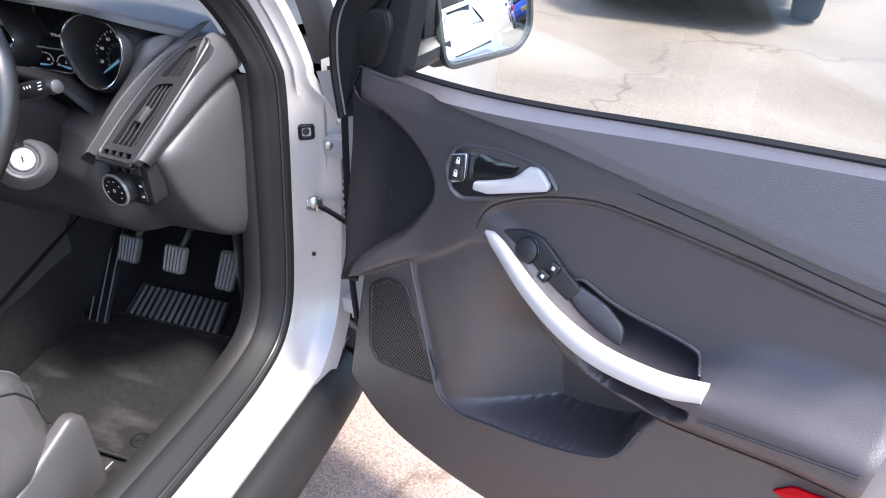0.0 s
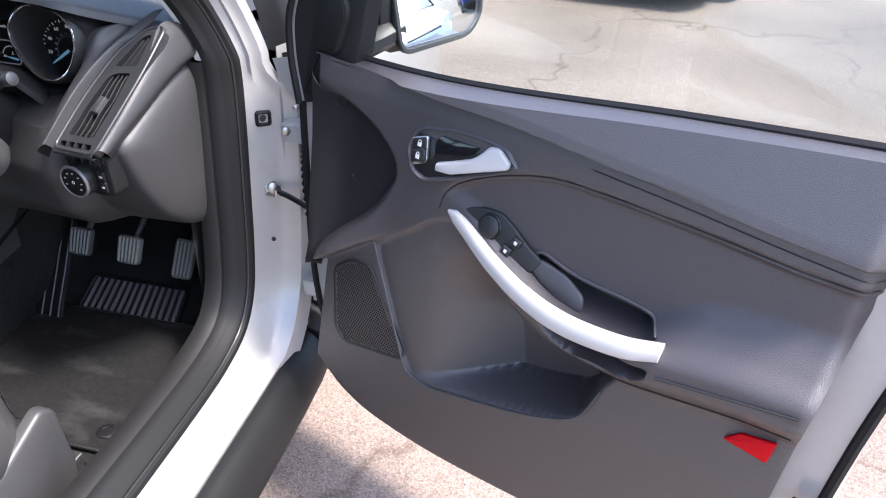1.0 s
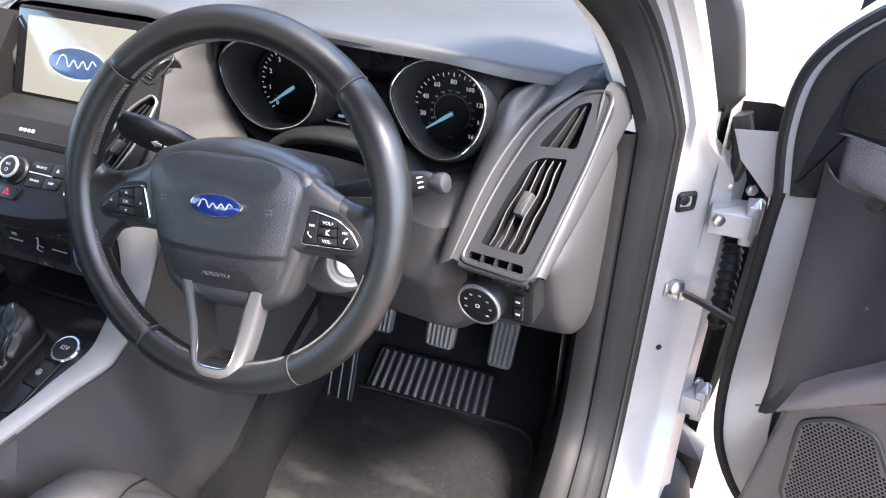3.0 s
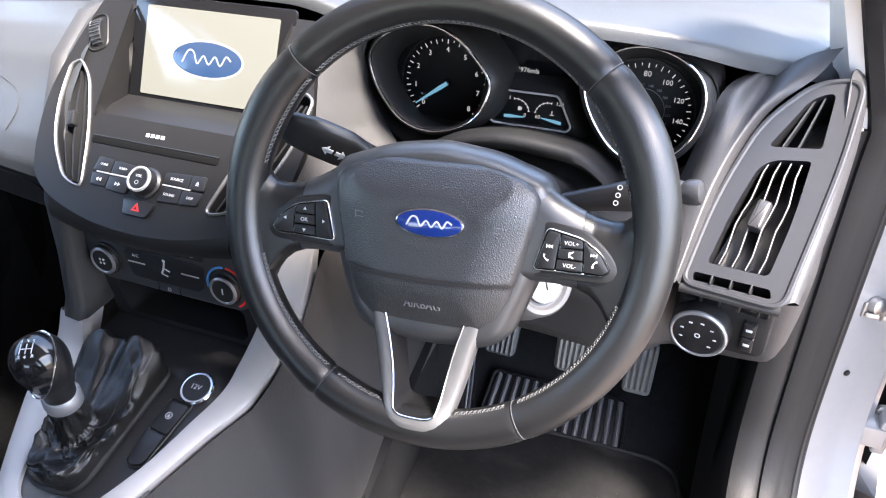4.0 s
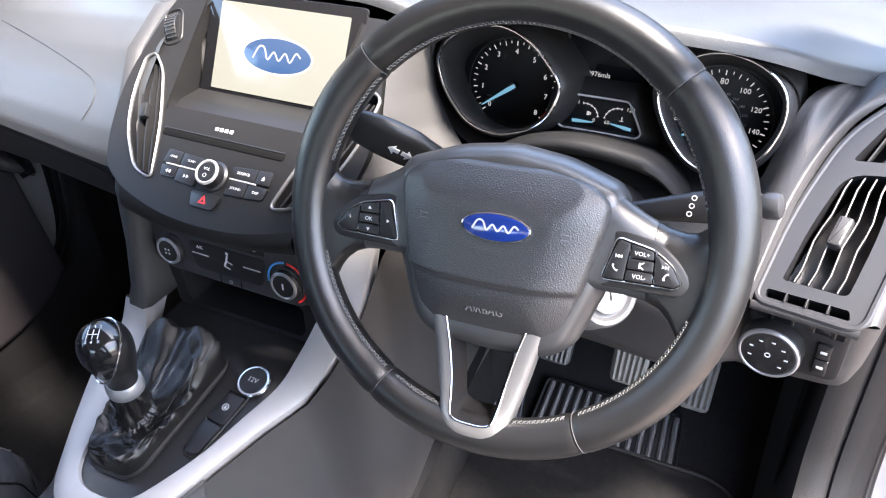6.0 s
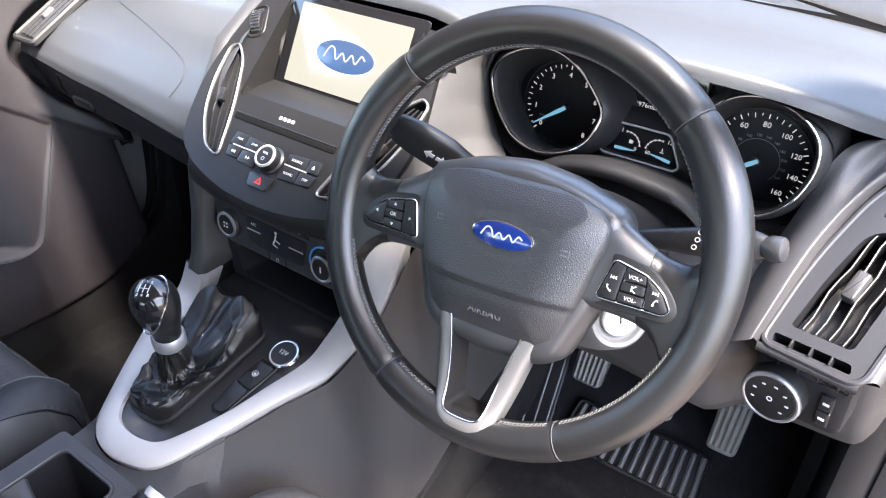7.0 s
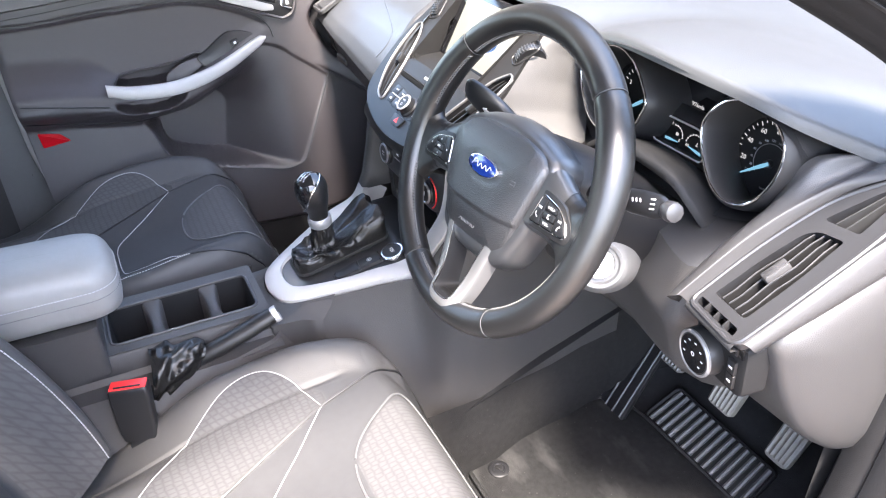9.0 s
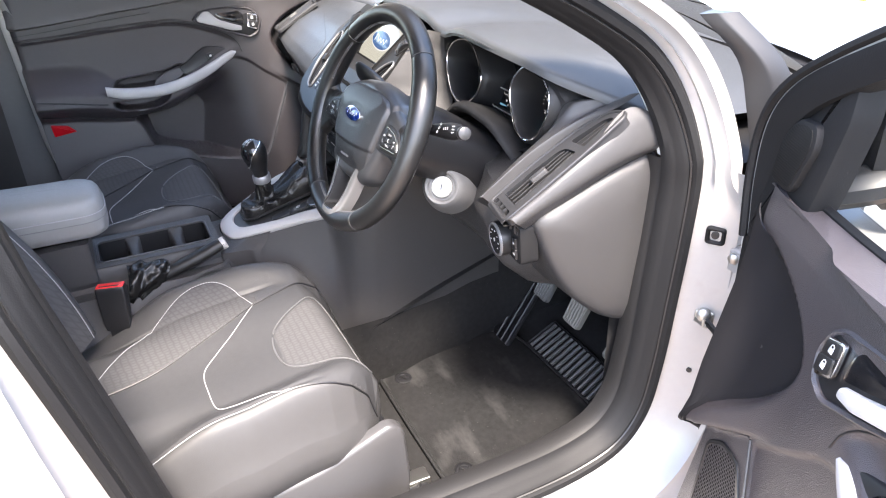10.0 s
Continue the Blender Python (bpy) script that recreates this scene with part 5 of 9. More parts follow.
        sz = [p[1] for p in so]

        def grille(a, b):
            z = min(sz) + 0.0015 + (max(sz) - min(sz) - 0.003) * b
            xs = []
            for i in range(len(so)):
                (x0, z0), (x1, z1) = so[i - 1], so[i]
                if (z0 - z) * (z1 - z) <= 0 and abs(z1 - z0) > 1e-9:
                    xs.append(x0 + (x1 - x0) * (z - z0) / (z1 - z0))
            x = min(xs) + (max(xs) - min(xs)) * a
            return x, trim_n(x, z) + 0.0008, z
        P("speaker_grille", grid(grille, 28, 28), PLASTIC_DOOR, gr_, "black perforated grille", sharp=80)
        P("perforations", (vv, ff), PERFORATION, gr_, smooth=False)
    # bright line from the triangle down the front of the pocket
    P("insert_seam", tube([(x, trim_n(x, z) + 0.0004, z) for x, z in c2(INSERT[::2], 3)], 0.0013, 6), PLASTIC_DARK, lab="dark seam round the padded insert")
    P("pad_joint", tube([(x, trim_n(x, z) + 0.0014, z) for x, z in [(0.765 + 0.166 * k / 14, 0.742 + 0.03 * k / 14) for k in range(15)]], 0.0018, 6), PLASTIC_DARK)
    P("band_joint", tube([(x, trim_n(x, z) + 0.0012, z) for x, z in BAND_LOW[4:]], 0.0012, 6), PLASTIC_DARK)
    P("crease_seam", tube([(x, trim_n(x, z - 0.001) + 0.0002, z) for x, z in [(q[0], q[1] - 0.013) for q in CREASE if q[0] > 0.60]], 0.0009, 6), PLASTIC_DARK)
    P("pocket_lip", tube([(x, trim_n(x - (0.006 if x < 0.36 else 0.0), z - (0.0 if x < 0.36 else 0.010)) + 0.0008, z) for x, z in c2([(0.262, 0.720), (0.270, 0.700), (0.305, 0.620), (0.345, 0.530), (0.362, 0.512), (0.40, 0.505), (0.45, 0.516), (0.55, 0.541), (0.625, 0.568), (0.668, 0.597), (0.69, 0.652)])], 0.0018, 6), PLASTIC_TOP, lab="raised lip of the door pocket")
    # darker panel let into the front corner
    tri_o = [(max(x, interp(z, FRONT) + 0.006), z) for x, z in offset(TRIANGLE, 0.010)]
    tx, tz = sum(q[0] for q in tri_o) / len(tri_o), sum(q[1] for q in tri_o) / len(tri_o)
    P("corner_panel", loft([[(tx + (x - tx) * k, trim_n(tx + (x - tx) * k, tz + (z - tz) * k) + (0.0014 if k < 0.999 else -0.0004), tz + (z - tz) * k) for x, z in tri_o] for k in [1.0, 0.985] + [0.93 - 0.07 * i for i in range(14)]], caps=(False, False)), CORNER_DARK, lab="smooth dark panel in the door corner")
    P("triangle_fold", tube([(x, trim_n(x, z) + 0.001, z) for x, z in [(0.125 + 0.012 * k, 0.628 + 0.0084 * k) for k in range(12)]], 0.0016, 6), PLASTIC_DOOR)
    # red reflector
    P("reflector", [(x, trim_n(x, y) + h + 0.001, y) for x, y, h in plate(rpoly([(0.858, 0.674), (0.876, 0.692), (0.918, 0.700), (0.914, 0.668)], 0.003, 3), 0.004, 0.001)[0]] and ([(x, trim_n(0.88, y) + h + 0.001, y) for x, y, h in plate(rpoly([(0.858, 0.674), (0.876, 0.692), (0.918, 0.700), (0.914, 0.668)], 0.003, 3), 0.004, 0.001)[0]], plate(rpoly([(0.858, 0.674), (0.876, 0.692), (0.918, 0.700), (0.914, 0.668)], 0.003, 3), 0.004, 0.001)[1]), RED_LENS, lab="red safety reflector")
    # painted door shell: inner sheet, edges, outer skin
    rim = c2([(0.055, 0.97), (0.050, 0.80), (0.055, 0.55), (0.085, 0.43), (0.15, 0.355), (0.25, 0.325), (0.60, 0.33), (0.90, 0.345), (0.975, 0.37), (0.99, 0.45), (1.00, 0.70), (1.03, 0.95), (1.035, 1.01), (0.70, 0.98), (0.40, 0.95), (0.10, 0.945)], 5, True)
    rings = [[(x, 0.017, z) for x, z in offset(rim, 0.078)], [(x, 0.020, z) for x, z in offset(rim, 0.030)], [(x, 0.018, z) for x, z in offset(rim, 0.008)], [(x, 0.010, z) for x, z in rim], [(x, -0.03, z) for x, z in offset(rim, -0.004)], [(x, -0.050, z) for x, z in offset(rim, -0.010)], [(x, -0.080, z) for x, z in offset(rim, -0.014)]]
    P("door_shell", loft(rings, caps=(False, False)), JAMB, lab="silver painted door frame")
    P("inner_sheet", flat(plate(offset(rim, 0.029), 0.002, 0.0005), -0.014), JAMB)
    P("outer_skin", flat(plate(offset(rim, -0.014), 0.002, 0.0005), -0.08), PAINT, lab="silver outer door skin")
    ds = cr([(x, 0.019, z) for x, z in offset(rim, 0.006)][::3], 3, True)
    P("door_seal", tube(ds + ds[:1], 0.0075, 7), RUBBER, lab="black door seal")
    P("striker_slot", flat(plate(rpoly([(0.955, 0.60), (0.985, 0.602), (0.982, 0.575), (0.957, 0.575)], 0.003, 3), 0.004, 0.001), 0.040), PLASTIC_DARK)
    # window frame, glass and belt seal
    fr = cr([(0.075, 0.0, 0.90), (0.062, 0.0, 0.98), (0.068, 0.0, 1.05), (0.105, 0.0, 1.105), (0.17, -0.008, 1.155), (0.28, -0.03, 1.22), (0.45, -0.065, 1.31), (0.65, -0.09, 1.375), (0.85, -0.095, 1.395), (0.98, -0.09, 1.365), (1.03, -0.06, 1.25), (1.04, -0.02, 1.05)], 8)
    rings = []
    rings2 = []
    for p, (t, n_, b_) in zip(fr, frames(fr)):
        side_ = Vector((0, 1, 0))
        out_ = t.cross(side_).normalized()
        if (p - Vector((0.55, 0, 1.1))).dot(out_) < 0:
            out_ = -out_
        rings.append([p + out_ * o + side_ * q for o, q in ((0.0, 0.028), (0.016, 0.026), (0.024, 0.012), (0.026, -0.02), (0.022, -0.04), (0.0, -0.04))])
        rings2.append([p + out_ * o + side_ * q for o, q in ((0.004, 0.030), (-0.004, 0.030), (-0.030, 0.020), (-0.034, 0.005), (-0.03, -0.02), (0.0, -0.035), (0.004, -0.02))])
    P("window_frame", loft(rings), JAMB, lab="silver painted window frame")
    P("frame_trim", loft(rings2), RUBBER, lab="black window frame lining")
    P("frame_seal", tube([p + Vector((0, 0.03, 0)) + (p - Vector((0.55, p.y, 1.1))).normalized() * 0.018 for p in fr], 0.006, 6), RUBBER)

    def pane(a, b):
        u = 0.10 + 0.93 * a
        top = interp(u, [(p.x, p.z) for p in fr if p.x > 0.10 and p.x < 1.03 and p.z > 1.08])
        lo_ = interp(u, UPPER) - 0.02
        z = lo_ + (max(top, lo_ + 0.02) - lo_) * b
        return u, -0.012 - 0.23 * max(0.0, z - 1.02), z
    g = P("window_glass", grid(pane, 24, 10), GLASS, lab="clear side window")
    g.visible_shadow = False
    P("belt_seal", tube([(u, interp(u, [(0.1, 0.012), (1.0, 0.012)]) - 0.012, interp(u, UPPER) + 0.004) for u in [0.16 + 0.84 * k / 30 for k in range(31)]], 0.007, 6, 1.2), RUBBER, lab="black rubber belt seal")
    # mirror sail with tweeter
    sail = rpoly([(0.066, 0.912), (0.168, 0.912), (0.19, 1.02), (0.20, 1.10), (0.19, 1.165), (0.12, 1.115), (0.085, 1.07)], 0.012, 4)
    sl = P("mirror_sail", flat(plate(sail, 0.035, 0.010), -0.012, 0.12, 0, 1.0), RUBBER, lab="black mirror sail")
    tw = rpoly([(0.096, 0.995), (0.150, 0.995), (0.170, 1.06), (0.160, 1.085), (0.118, 1.080), (0.098, 1.05)], 0.014, 4)
    t1 = P("tweeter", flat(plate(tw, 0.016, 0.006), 0.016, 0.12, 0, 1.0), RUBBER, sl, "black tweeter pod")
    P("tweeter_grille", flat(plate(offset(tw, 0.006), 0.0015, 0.0005), 0.0315, 0.12, 0, 1.0), material("tweeter_mesh", (0.008, 0.008, 0.008), 0.6, 0, ("cell", 0.003), 0.4, spec=0.15), t1)
    # outside mirror
    mir = P("outside_mirror", loft([[(u0 + du - 0.024, n0 + 0.014, 1.072 + hh * q) for du, q in ((0.03, -1), (0.04, -0.7), (0.04, 0.7), (0.03, 1), (-0.03, 0.95), (-0.07, 0.6), (-0.07, -0.6), (-0.03, -0.95))] for n0, hh, u0 in ((-0.062, 0.070, 0.155), (-0.085, 0.090, 0.165), (-0.17, 0.098, 0.168), (-0.26, 0.088, 0.165), (-0.298, 0.065, 0.155), (-0.31, 0.03, 0.145))]), PLASTIC_DARK, lab="black outside mirror housing")
    mg = rpoly([(-0.088, 0.992), (-0.255, 0.992), (-0.292, 1.02), (-0.297, 1.09), (-0.275, 1.145), (-0.11, 1.150), (-0.088, 1.12)], 0.02, 5)
    yaw = MIRROR_YAW
    mm = [(0.184 + h + yaw * (y + 0.19) + MIRROR_TIP * (z - 1.07), y + 0.014, z) for y, z, h in plate(mg, 0.004, 0.001)[0]]
    P("mirror_glass", (mm, plate(mg, 0.004, 0.001)[1]), MIRROR, mir, "mirror glass")
    P("mirror_rim", ([(0.182 + h * 1.5 + yaw * (y + 0.19) + MIRROR_TIP * (z - 1.07), y + 0.014, z) for y, z, h in ring_plate(offset(mg, -0.010), offset(mg, 0.0), 0.006, 0.002)[0]], ring_plate(offset(mg, -0.010), offset(mg, 0.0), 0.006, 0.002)[1]), SATIN_BLACK, mir)
    P("mirror_arm", tube(cr([(0.15, -0.01, 1.0), (0.16, -0.05, 1.01), (0.165, -0.09, 1.02)], 4), 0.03, 10, 0.8), PLASTIC_DARK, mir)
    P("mirror_cap", loft([[(u0 + du - 0.024, n0 + 0.014, 1.072 + hh * q) for du, q in ((0.0, -1.02), (-0.035, -0.98), (-0.074, -0.62), (-0.074, 0.62), (-0.035, 0.98), (0.02, 1.03))] for n0, hh, u0 in ((-0.085, 0.088, 0.163), (-0.17, 0.1, 0.166), (-0.26, 0.09, 0.163), (-0.298, 0.066, 0.153))], closed=False), PAINT, mir, "silver mirror cap")
    return door


PERFORATION = material("matt_hole", (0.004, 0.004, 0.004), 0.9, 0, None, spec=0.1)
MIRROR_YAW, MIRROR_TIP = -0.06, -0.20
OPEN = radians(23.5)
du_, dn_ = Vector((math.cos(OPEN), -math.sin(OPEN), 0)), Vector((-math.sin(OPEN), -math.cos(OPEN), 0))
make_door("driver_door", Matrix(((du_.x, -dn_.x, 0, 0.83), (du_.y, -dn_.y, 0, 0.40), (0, 0, 1, 0), (0, 0, 0, 1))), 1, "open driver door with dark grey lining and silver grip")
make_door("passenger_door", Matrix(((0, 1, 0, -0.755), (-1, 0, 0, 0.397), (0, 0, 1, 0.016), (0, 0, 0, 1))), -1, "closed passenger door with dark grey lining and silver grip")

# ---- dashboard ----
dash = thing("dashboard", (0, 0.4, 0.7), "dark grey soft touch dashboard with a domed top", "dashboard")


def bump(x, c, w):
    return math.exp(-((x - c) / w) ** 2)


def front_edge(x):
    """Where the dash top rolls over: y and z."""
    y = interp(x, [(-0.74, 0.33), (-0.5, 0.30), (-0.22, 0.27), (-0.12, 0.238), (0.10, 0.238), (0.17, 0.242), (0.20, 0.238), (0.26, 0.224), (0.36, 0.214), (0.46, 0.226), (0.52, 0.240), (0.548, 0.258), (0.575, 0.298), (0.60, 0.332), (0.66, 0.36), (0.70, 0.385), (0.74, 0.42)])
    z = interp(x, [(-0.74, 0.965), (-0.5, 0.985), (-0.22, 1.02), (-0.12, 1.062), (0.10, 1.062), (0.15, 1.046), (0.17, 1.040), (0.20, 1.047), (0.254, 1.064), (0.30, 1.070), (0.36, 1.071), (0.43, 1.066), (0.47, 1.063), (0.518, 1.055), (0.548, 1.042), (0.565, 1.030), (0.585, 1.018), (0.61, 1.008), (0.66, 0.997), (0.70, 0.985), (0.74, 0.975)])
    return y, z


def smooth_edge(x):
    ys, zs = zip(*[front_edge(x + d) for d in (-0.024, -0.016, -0.008, 0, 0.008, 0.016, 0.024)])
    return sum(ys) / 7, sum(zs) / 7


def top_fn(a, b):
    x = -0.70 + 1.40 * a
    y0, z0 = smooth_edge(x)
    if b < 0.12:
        k = b / 0.12
        ang = (1 - k) * 1.5
        return x, y0 + 0.012 - 0.012 * math.sin(ang), z0 - 0.012 + 0.012 * math.cos(ang) - 0.003 * (ang > 1.2)
    k = (b - 0.12) / 0.88
    y = y0 + 0.012 + (0.82 - 0.08 * (2 * a - 1) ** 2 - y0) * k
    zf = 0.995 - 0.035 * (2 * a - 1) ** 4
    e = ease(k, 0.0, 0.75)
    crown = 0.012 * math.sin(math.pi * k)
    return x, y, z0 * (1 - e) + zf * e + crown


part("dash_top", grid(top_fn, 110, 44), PLASTIC_TOP, dash, "grained dark grey dash top", sharp=70)


# passenger side: a smooth swelling face over the glovebox, down to a sharp lower edge
PASS_L, PASS_R = -0.702, -0.140


def low_edge(x):
    return interp(x, [(-0.70, 0.128), (-0.50, 0.100), (-0.30, 0.082), (-0.14, 0.068)]), interp(x, [(-0.70, 0.866), (-0.40, 0.872), (-0.14, 0.862)])


def pass_fn(a, b):
    x = PASS_L + (PASS_R - PASS_L) * a
    (y0, z0), (y1, z1) = smooth_edge(x), low_edge(x)
    f, g = interp(b, [(0, -0.02), (0.2, 0.26), (0.4, 0.52), (0.6, 0.74), (0.8, 0.91), (0.92, 0.985), (1, 1.0)]), interp(b, [(0, 0.04), (0.2, 0.13), (0.4, 0.29), (0.6, 0.49), (0.8, 0.73), (0.92, 0.90), (1, 1.0)])
    return x, y0 + (y1 - y0) * f, z0 + (z1 - z0) * g


part("passenger_fascia", grid(pass_fn, 40, 40), PLASTIC_TOP, dash, "smooth dark grey passenger fascia", sharp=80)
part("fascia_crease", tube(cr([Vector(pass_fn(u, v)) + Vector((0, -0.0004, 0.0004)) for u, v in ((0.30, 0.30), (0.5, 0.40), (0.68, 0.50), (0.80, 0.58), (0.83, 0.68), (0.815, 0.80))], 6), 0.0007, 5), PLASTIC_TOP, dash)


# below it the glovebox falls back into the footwell, its shade put into the colour
def glove_fn(a, b):
    x = PASS_L + (PASS_R - PASS_L) * a
    y1, z1 = low_edge(x)
    return x, y1 + interp(b, [(0, 0.0), (0.05, 0.004), (0.10, 0.012), (0.45, 0.030), (0.75, 0.085), (1, 0.30)]), z1 - interp(b, [(0, 0.0), (0.05, 0.005), (0.10, 0.010), (0.45, 0.072), (0.75, 0.120), (1, 0.17)])


part("glovebox", grid(glove_fn, 40, 30), CORNER_DARK, dash, "glovebox under the passenger fascia, shade put into its dark colour", sharp=70)
glove_lid = [Vector(glove_fn(u, v)) + Vector((0, -0.0006, 0)) for u, v in ((0.16, 0.18), (0.155, 0.4), (0.16, 0.62), (0.5, 0.64), (0.84, 0.62), (0.845, 0.4), (0.84, 0.18), (0.5, 0.16), (0.16, 0.18))]
part("glovebox_joint", tube(cr(glove_lid, 6), 0.0012, 5), PLASTIC_DARK, dash)
part("glovebox_latch", xf(plate(rpoly([(-0.030, -0.009), (0.030, -0.009), (0.026, 0.010), (-0.026, 0.010)], 0.006, 4), 0.006, 0.002), basis(Vector(glove_fn(0.30, 0.36)) + Vector((0, -0.002, 0)), (1, 0, 0), (0, -0.24, 0.97))), SATIN_BLACK, dash, "dark glovebox latch")
# the end of the dash towards the passenger door, carried into it to block light
end_o = [Vector(pass_fn(0.0, k / 12)) for k in range(13)] + [Vector(glove_fn(0.0, k / 8)) for k in range(1, 9)]
part("dash_end_cap", loft([end_o, [Vector((p.x - 0.012, p.y + 0.006, p.z)) for p in end_o], [Vector((p.x - 0.05, min(p.y + 0.05, 0.44), p.z)) for p in end_o]], closed=False), CORNER_DARK, dash, "dark flank of the dashboard, run out to the door to block light", sharp=60)

# passenger end vent
pc, px_, py_ = Vector(pass_fn(0.085, 0.58)) + Vector((0, -0.002, 0.002)), Vector(pass_fn(0.16, 0.58)) - Vector(pass_fn(0.02, 0.58)), Vector(pass_fn(0.085, 0.30)) - Vector(pass_fn(0.085, 0.86))
pv = basis(pc, px_, py_)
pvo = rpoly([(-0.043, -0.070), (0.038, -0.066), (0.041, 0.070), (-0.039, 0.076)], 0.010, 5)
pvi = offset(pvo, 0.0075)
part("vent_frame", xf(ring_plate(pvo, pvi, 0.010, 0.003), pose(0, 0, -0.003)), VENT_EDGE, dash, "grey frame of the passenger end vent", m=pv)
part("vent_liner", loft([[(x, y, 0.004) for x, y in pvi], [(x, y, 0.0005) for x, y in offset(pvi, 0.001)]], caps=(False, True)), PLASTIC_DARK, dash, m=pv)
for k in range(4):
    part("vent_slat", xf(box(0.007, 0.116, 0.005, 0.001), pose(-0.022 + 0.015 * k, 0.003, 0.002, 0, 18, 0)), VENT_EDGE, dash, m=pv)
part("vent_tab", xf(box(0.012, 0.022, 0.008, 0.002), pose(0.0, -0.004, 0.004)), GREY_LIGHT, dash, "vent tab", m=pv)

# driver side pod: end vent, light switch and side panel
pod = thing("end_pod", (0.6, 0.25, 0.8), "grey dashboard end pod with air vent and light switch", "dashboard end")
pm = basis((0.567, 0.156, 0.872), (0.961, -0.250, 0.119), (0.268, 0.73, 0.63))
po = rpoly([(-0.016, -0.024), (0.074, -0.026), (0.080, 0.06), (0.084, 0.13), (0.082, 0.212), (0.042, 0.204), (0.006, 0.155), (-0.012, 0.07)], [0.012, 0.014, 0.05, 0.05, 0.02, 0.03, 0.05, 0.05], 6)
vi = rpoly([(0.0, 0.0), (0.056, 0.0), (0.061, 0.06), (0.060, 0.121), (0.018, 0.116), (0.006, 0.06)], [0.004, 0.006, 0.03, 0.004, 0.02, 0.04], 6)
slot = rpoly([(-0.009, -0.0115), (0.061, -0.0115), (0.064, -0.0205), (-0.008, -0.0200)], 0.003, 4)
vt = rpoly([(0.018, 0.130), (0.065, 0.135), (0.062, 0.198), (0.042, 0.187)], [0.006, 0.004, 0.012, 0.03], 6)


def panel_with_holes(outer, holes, thick, bev=0.003):
    """A slab on z = 0..thick pierced by outlines, filled by triangulation."""
    bm = bmesh.new()
    edges = []
    for o in [outer] + holes:
        vs = [bm.verts.new((x, y, thick)) for x, y in o]
        edges += [bm.edges.new((vs[i - 1], vs[i])) for i in range(len(vs))]
    bmesh.ops.triangle_fill(bm, use_beauty=True, edges=edges)
    bmesh.ops.dissolve_limit(bm, angle_limit=0.01, verts=bm.verts[:], edges=bm.edges[:])
    ret = bmesh.ops.extrude_face_region(bm, geom=bm.faces[:])
    bmesh.ops.translate(bm, verts=[v for v in ret["geom"] if isinstance(v, bmesh.types.BMVert)], vec=(0, 0, -thick))
    bm.verts.ensure_lookup_table()
    bm.verts.index_update()
    out = [tuple(v.co) for v in bm.verts], [tuple(v.index for v in f.verts) for f in bm.faces]
    bm.free()
    return out


part("pod_face", xf(panel_with_holes(po, [vi, vt, slot], 0.016), pose(0, 0, -0.016)), VENT_SATIN, pod, "dark grey vent surround", m=pm)
for k in range(3):
    part("slot_rib", xf(box(0.0016, 0.009, 0.010, 0.0004), pose(0.009 + 0.018 * k, -0.016, -0.008)), SATIN_BLACK, pod, m=pm)
for o in (vi, vt, slot):
    part("vent_liner", xf(loft([[(x, y, 0.0) for x, y in o], [(x, y, -0.045) for x, y in offset(o, 0.004 if o is not slot else 0.001)]], caps=(False, True)), pose(0, 0, 0.0)), PLASTIC_DARK, pod, m=pm)
for k in range(4):
    t = 0.06 + 0.29 * k
    part("vent_slat", loft([[(x0 - 0.0010, y0, -0.004), (x0 + 0.0010, y0, -0.004), (x0 - 0.0045, y0, -0.030), (x0 - 0.0065, y0, -0.030)] for x0, y0 in [(interp(j / 8, [(0, 0.007 + 0.042 * t), (0.5, 0.012 + 0.042 * t), (1, 0.022 + 0.032 * t)]) + 0.0012 * math.sin(j * 1.57), 0.001 + 0.117 * j / 8) for j in range(9)]]), SATIN_BLACK, pod, m=pm)
    part("slat_edge", tube([(interp(j / 8, [(0, 0.007 + 0.042 * t), (0.5, 0.012 + 0.042 * t), (1, 0.022 + 0.032 * t)]) + 0.0012 * math.sin(j * 1.57), 0.002 + 0.115 * j / 8, -0.0035) for j in range(9)], 0.0009, 6), VENT_EDGE, pod, m=pm)
for k in range(2):
    part("vent_slat", loft([[(x0 - 0.0009, y0, -0.004), (x0 + 0.0009, y0, -0.004), (x0 - 0.003, y0, -0.022), (x0 - 0.0045, y0, -0.022)] for x0, y0 in ((0.030 + 0.014 * k, 0.134), (0.046 + 0.007 * k, 0.192))]), VENT_EDGE, pod, m=pm)
part("vent_tab", xf(box(0.013, 0.030, 0.014, 0.003), pose(0.031, 0.058, -0.010, 0, 0, -6)), PLASTIC, pod, "vent adjuster tab", m=pm)
part("pod_rim", xf(ring_plate(offset(po, -0.004), offset(po, 0.0015), 0.004, 0.0015), pose(0, 0, -0.002)), VENT_SATIN, pod, m=pm)

# flank of the pod, falling away to the column side
def pedge(u, v, w=0.0):
    return pm @ Vector((u, v, w))


out_ = cr([pedge(-0.018, -0.026), pedge(-0.012, 0.08), pedge(0.006, 0.165), pedge(0.040, 0.215), pedge(0.055, 0.25)], 8)
crest = cr([(0.540, 0.125, 0.862), (0.554, 0.200, 0.924), (0.571, 0.258, 0.966), (0.588, 0.312, 0.994), (0.600, 0.340, 1.003)], 8)
inn = cr([(0.512, 0.165, 0.82), (0.515, 0.205, 0.87), (0.530, 0.250, 0.93), (0.549, 0.276, 0.995), (0.575, 0.320, 1.004)], 8)
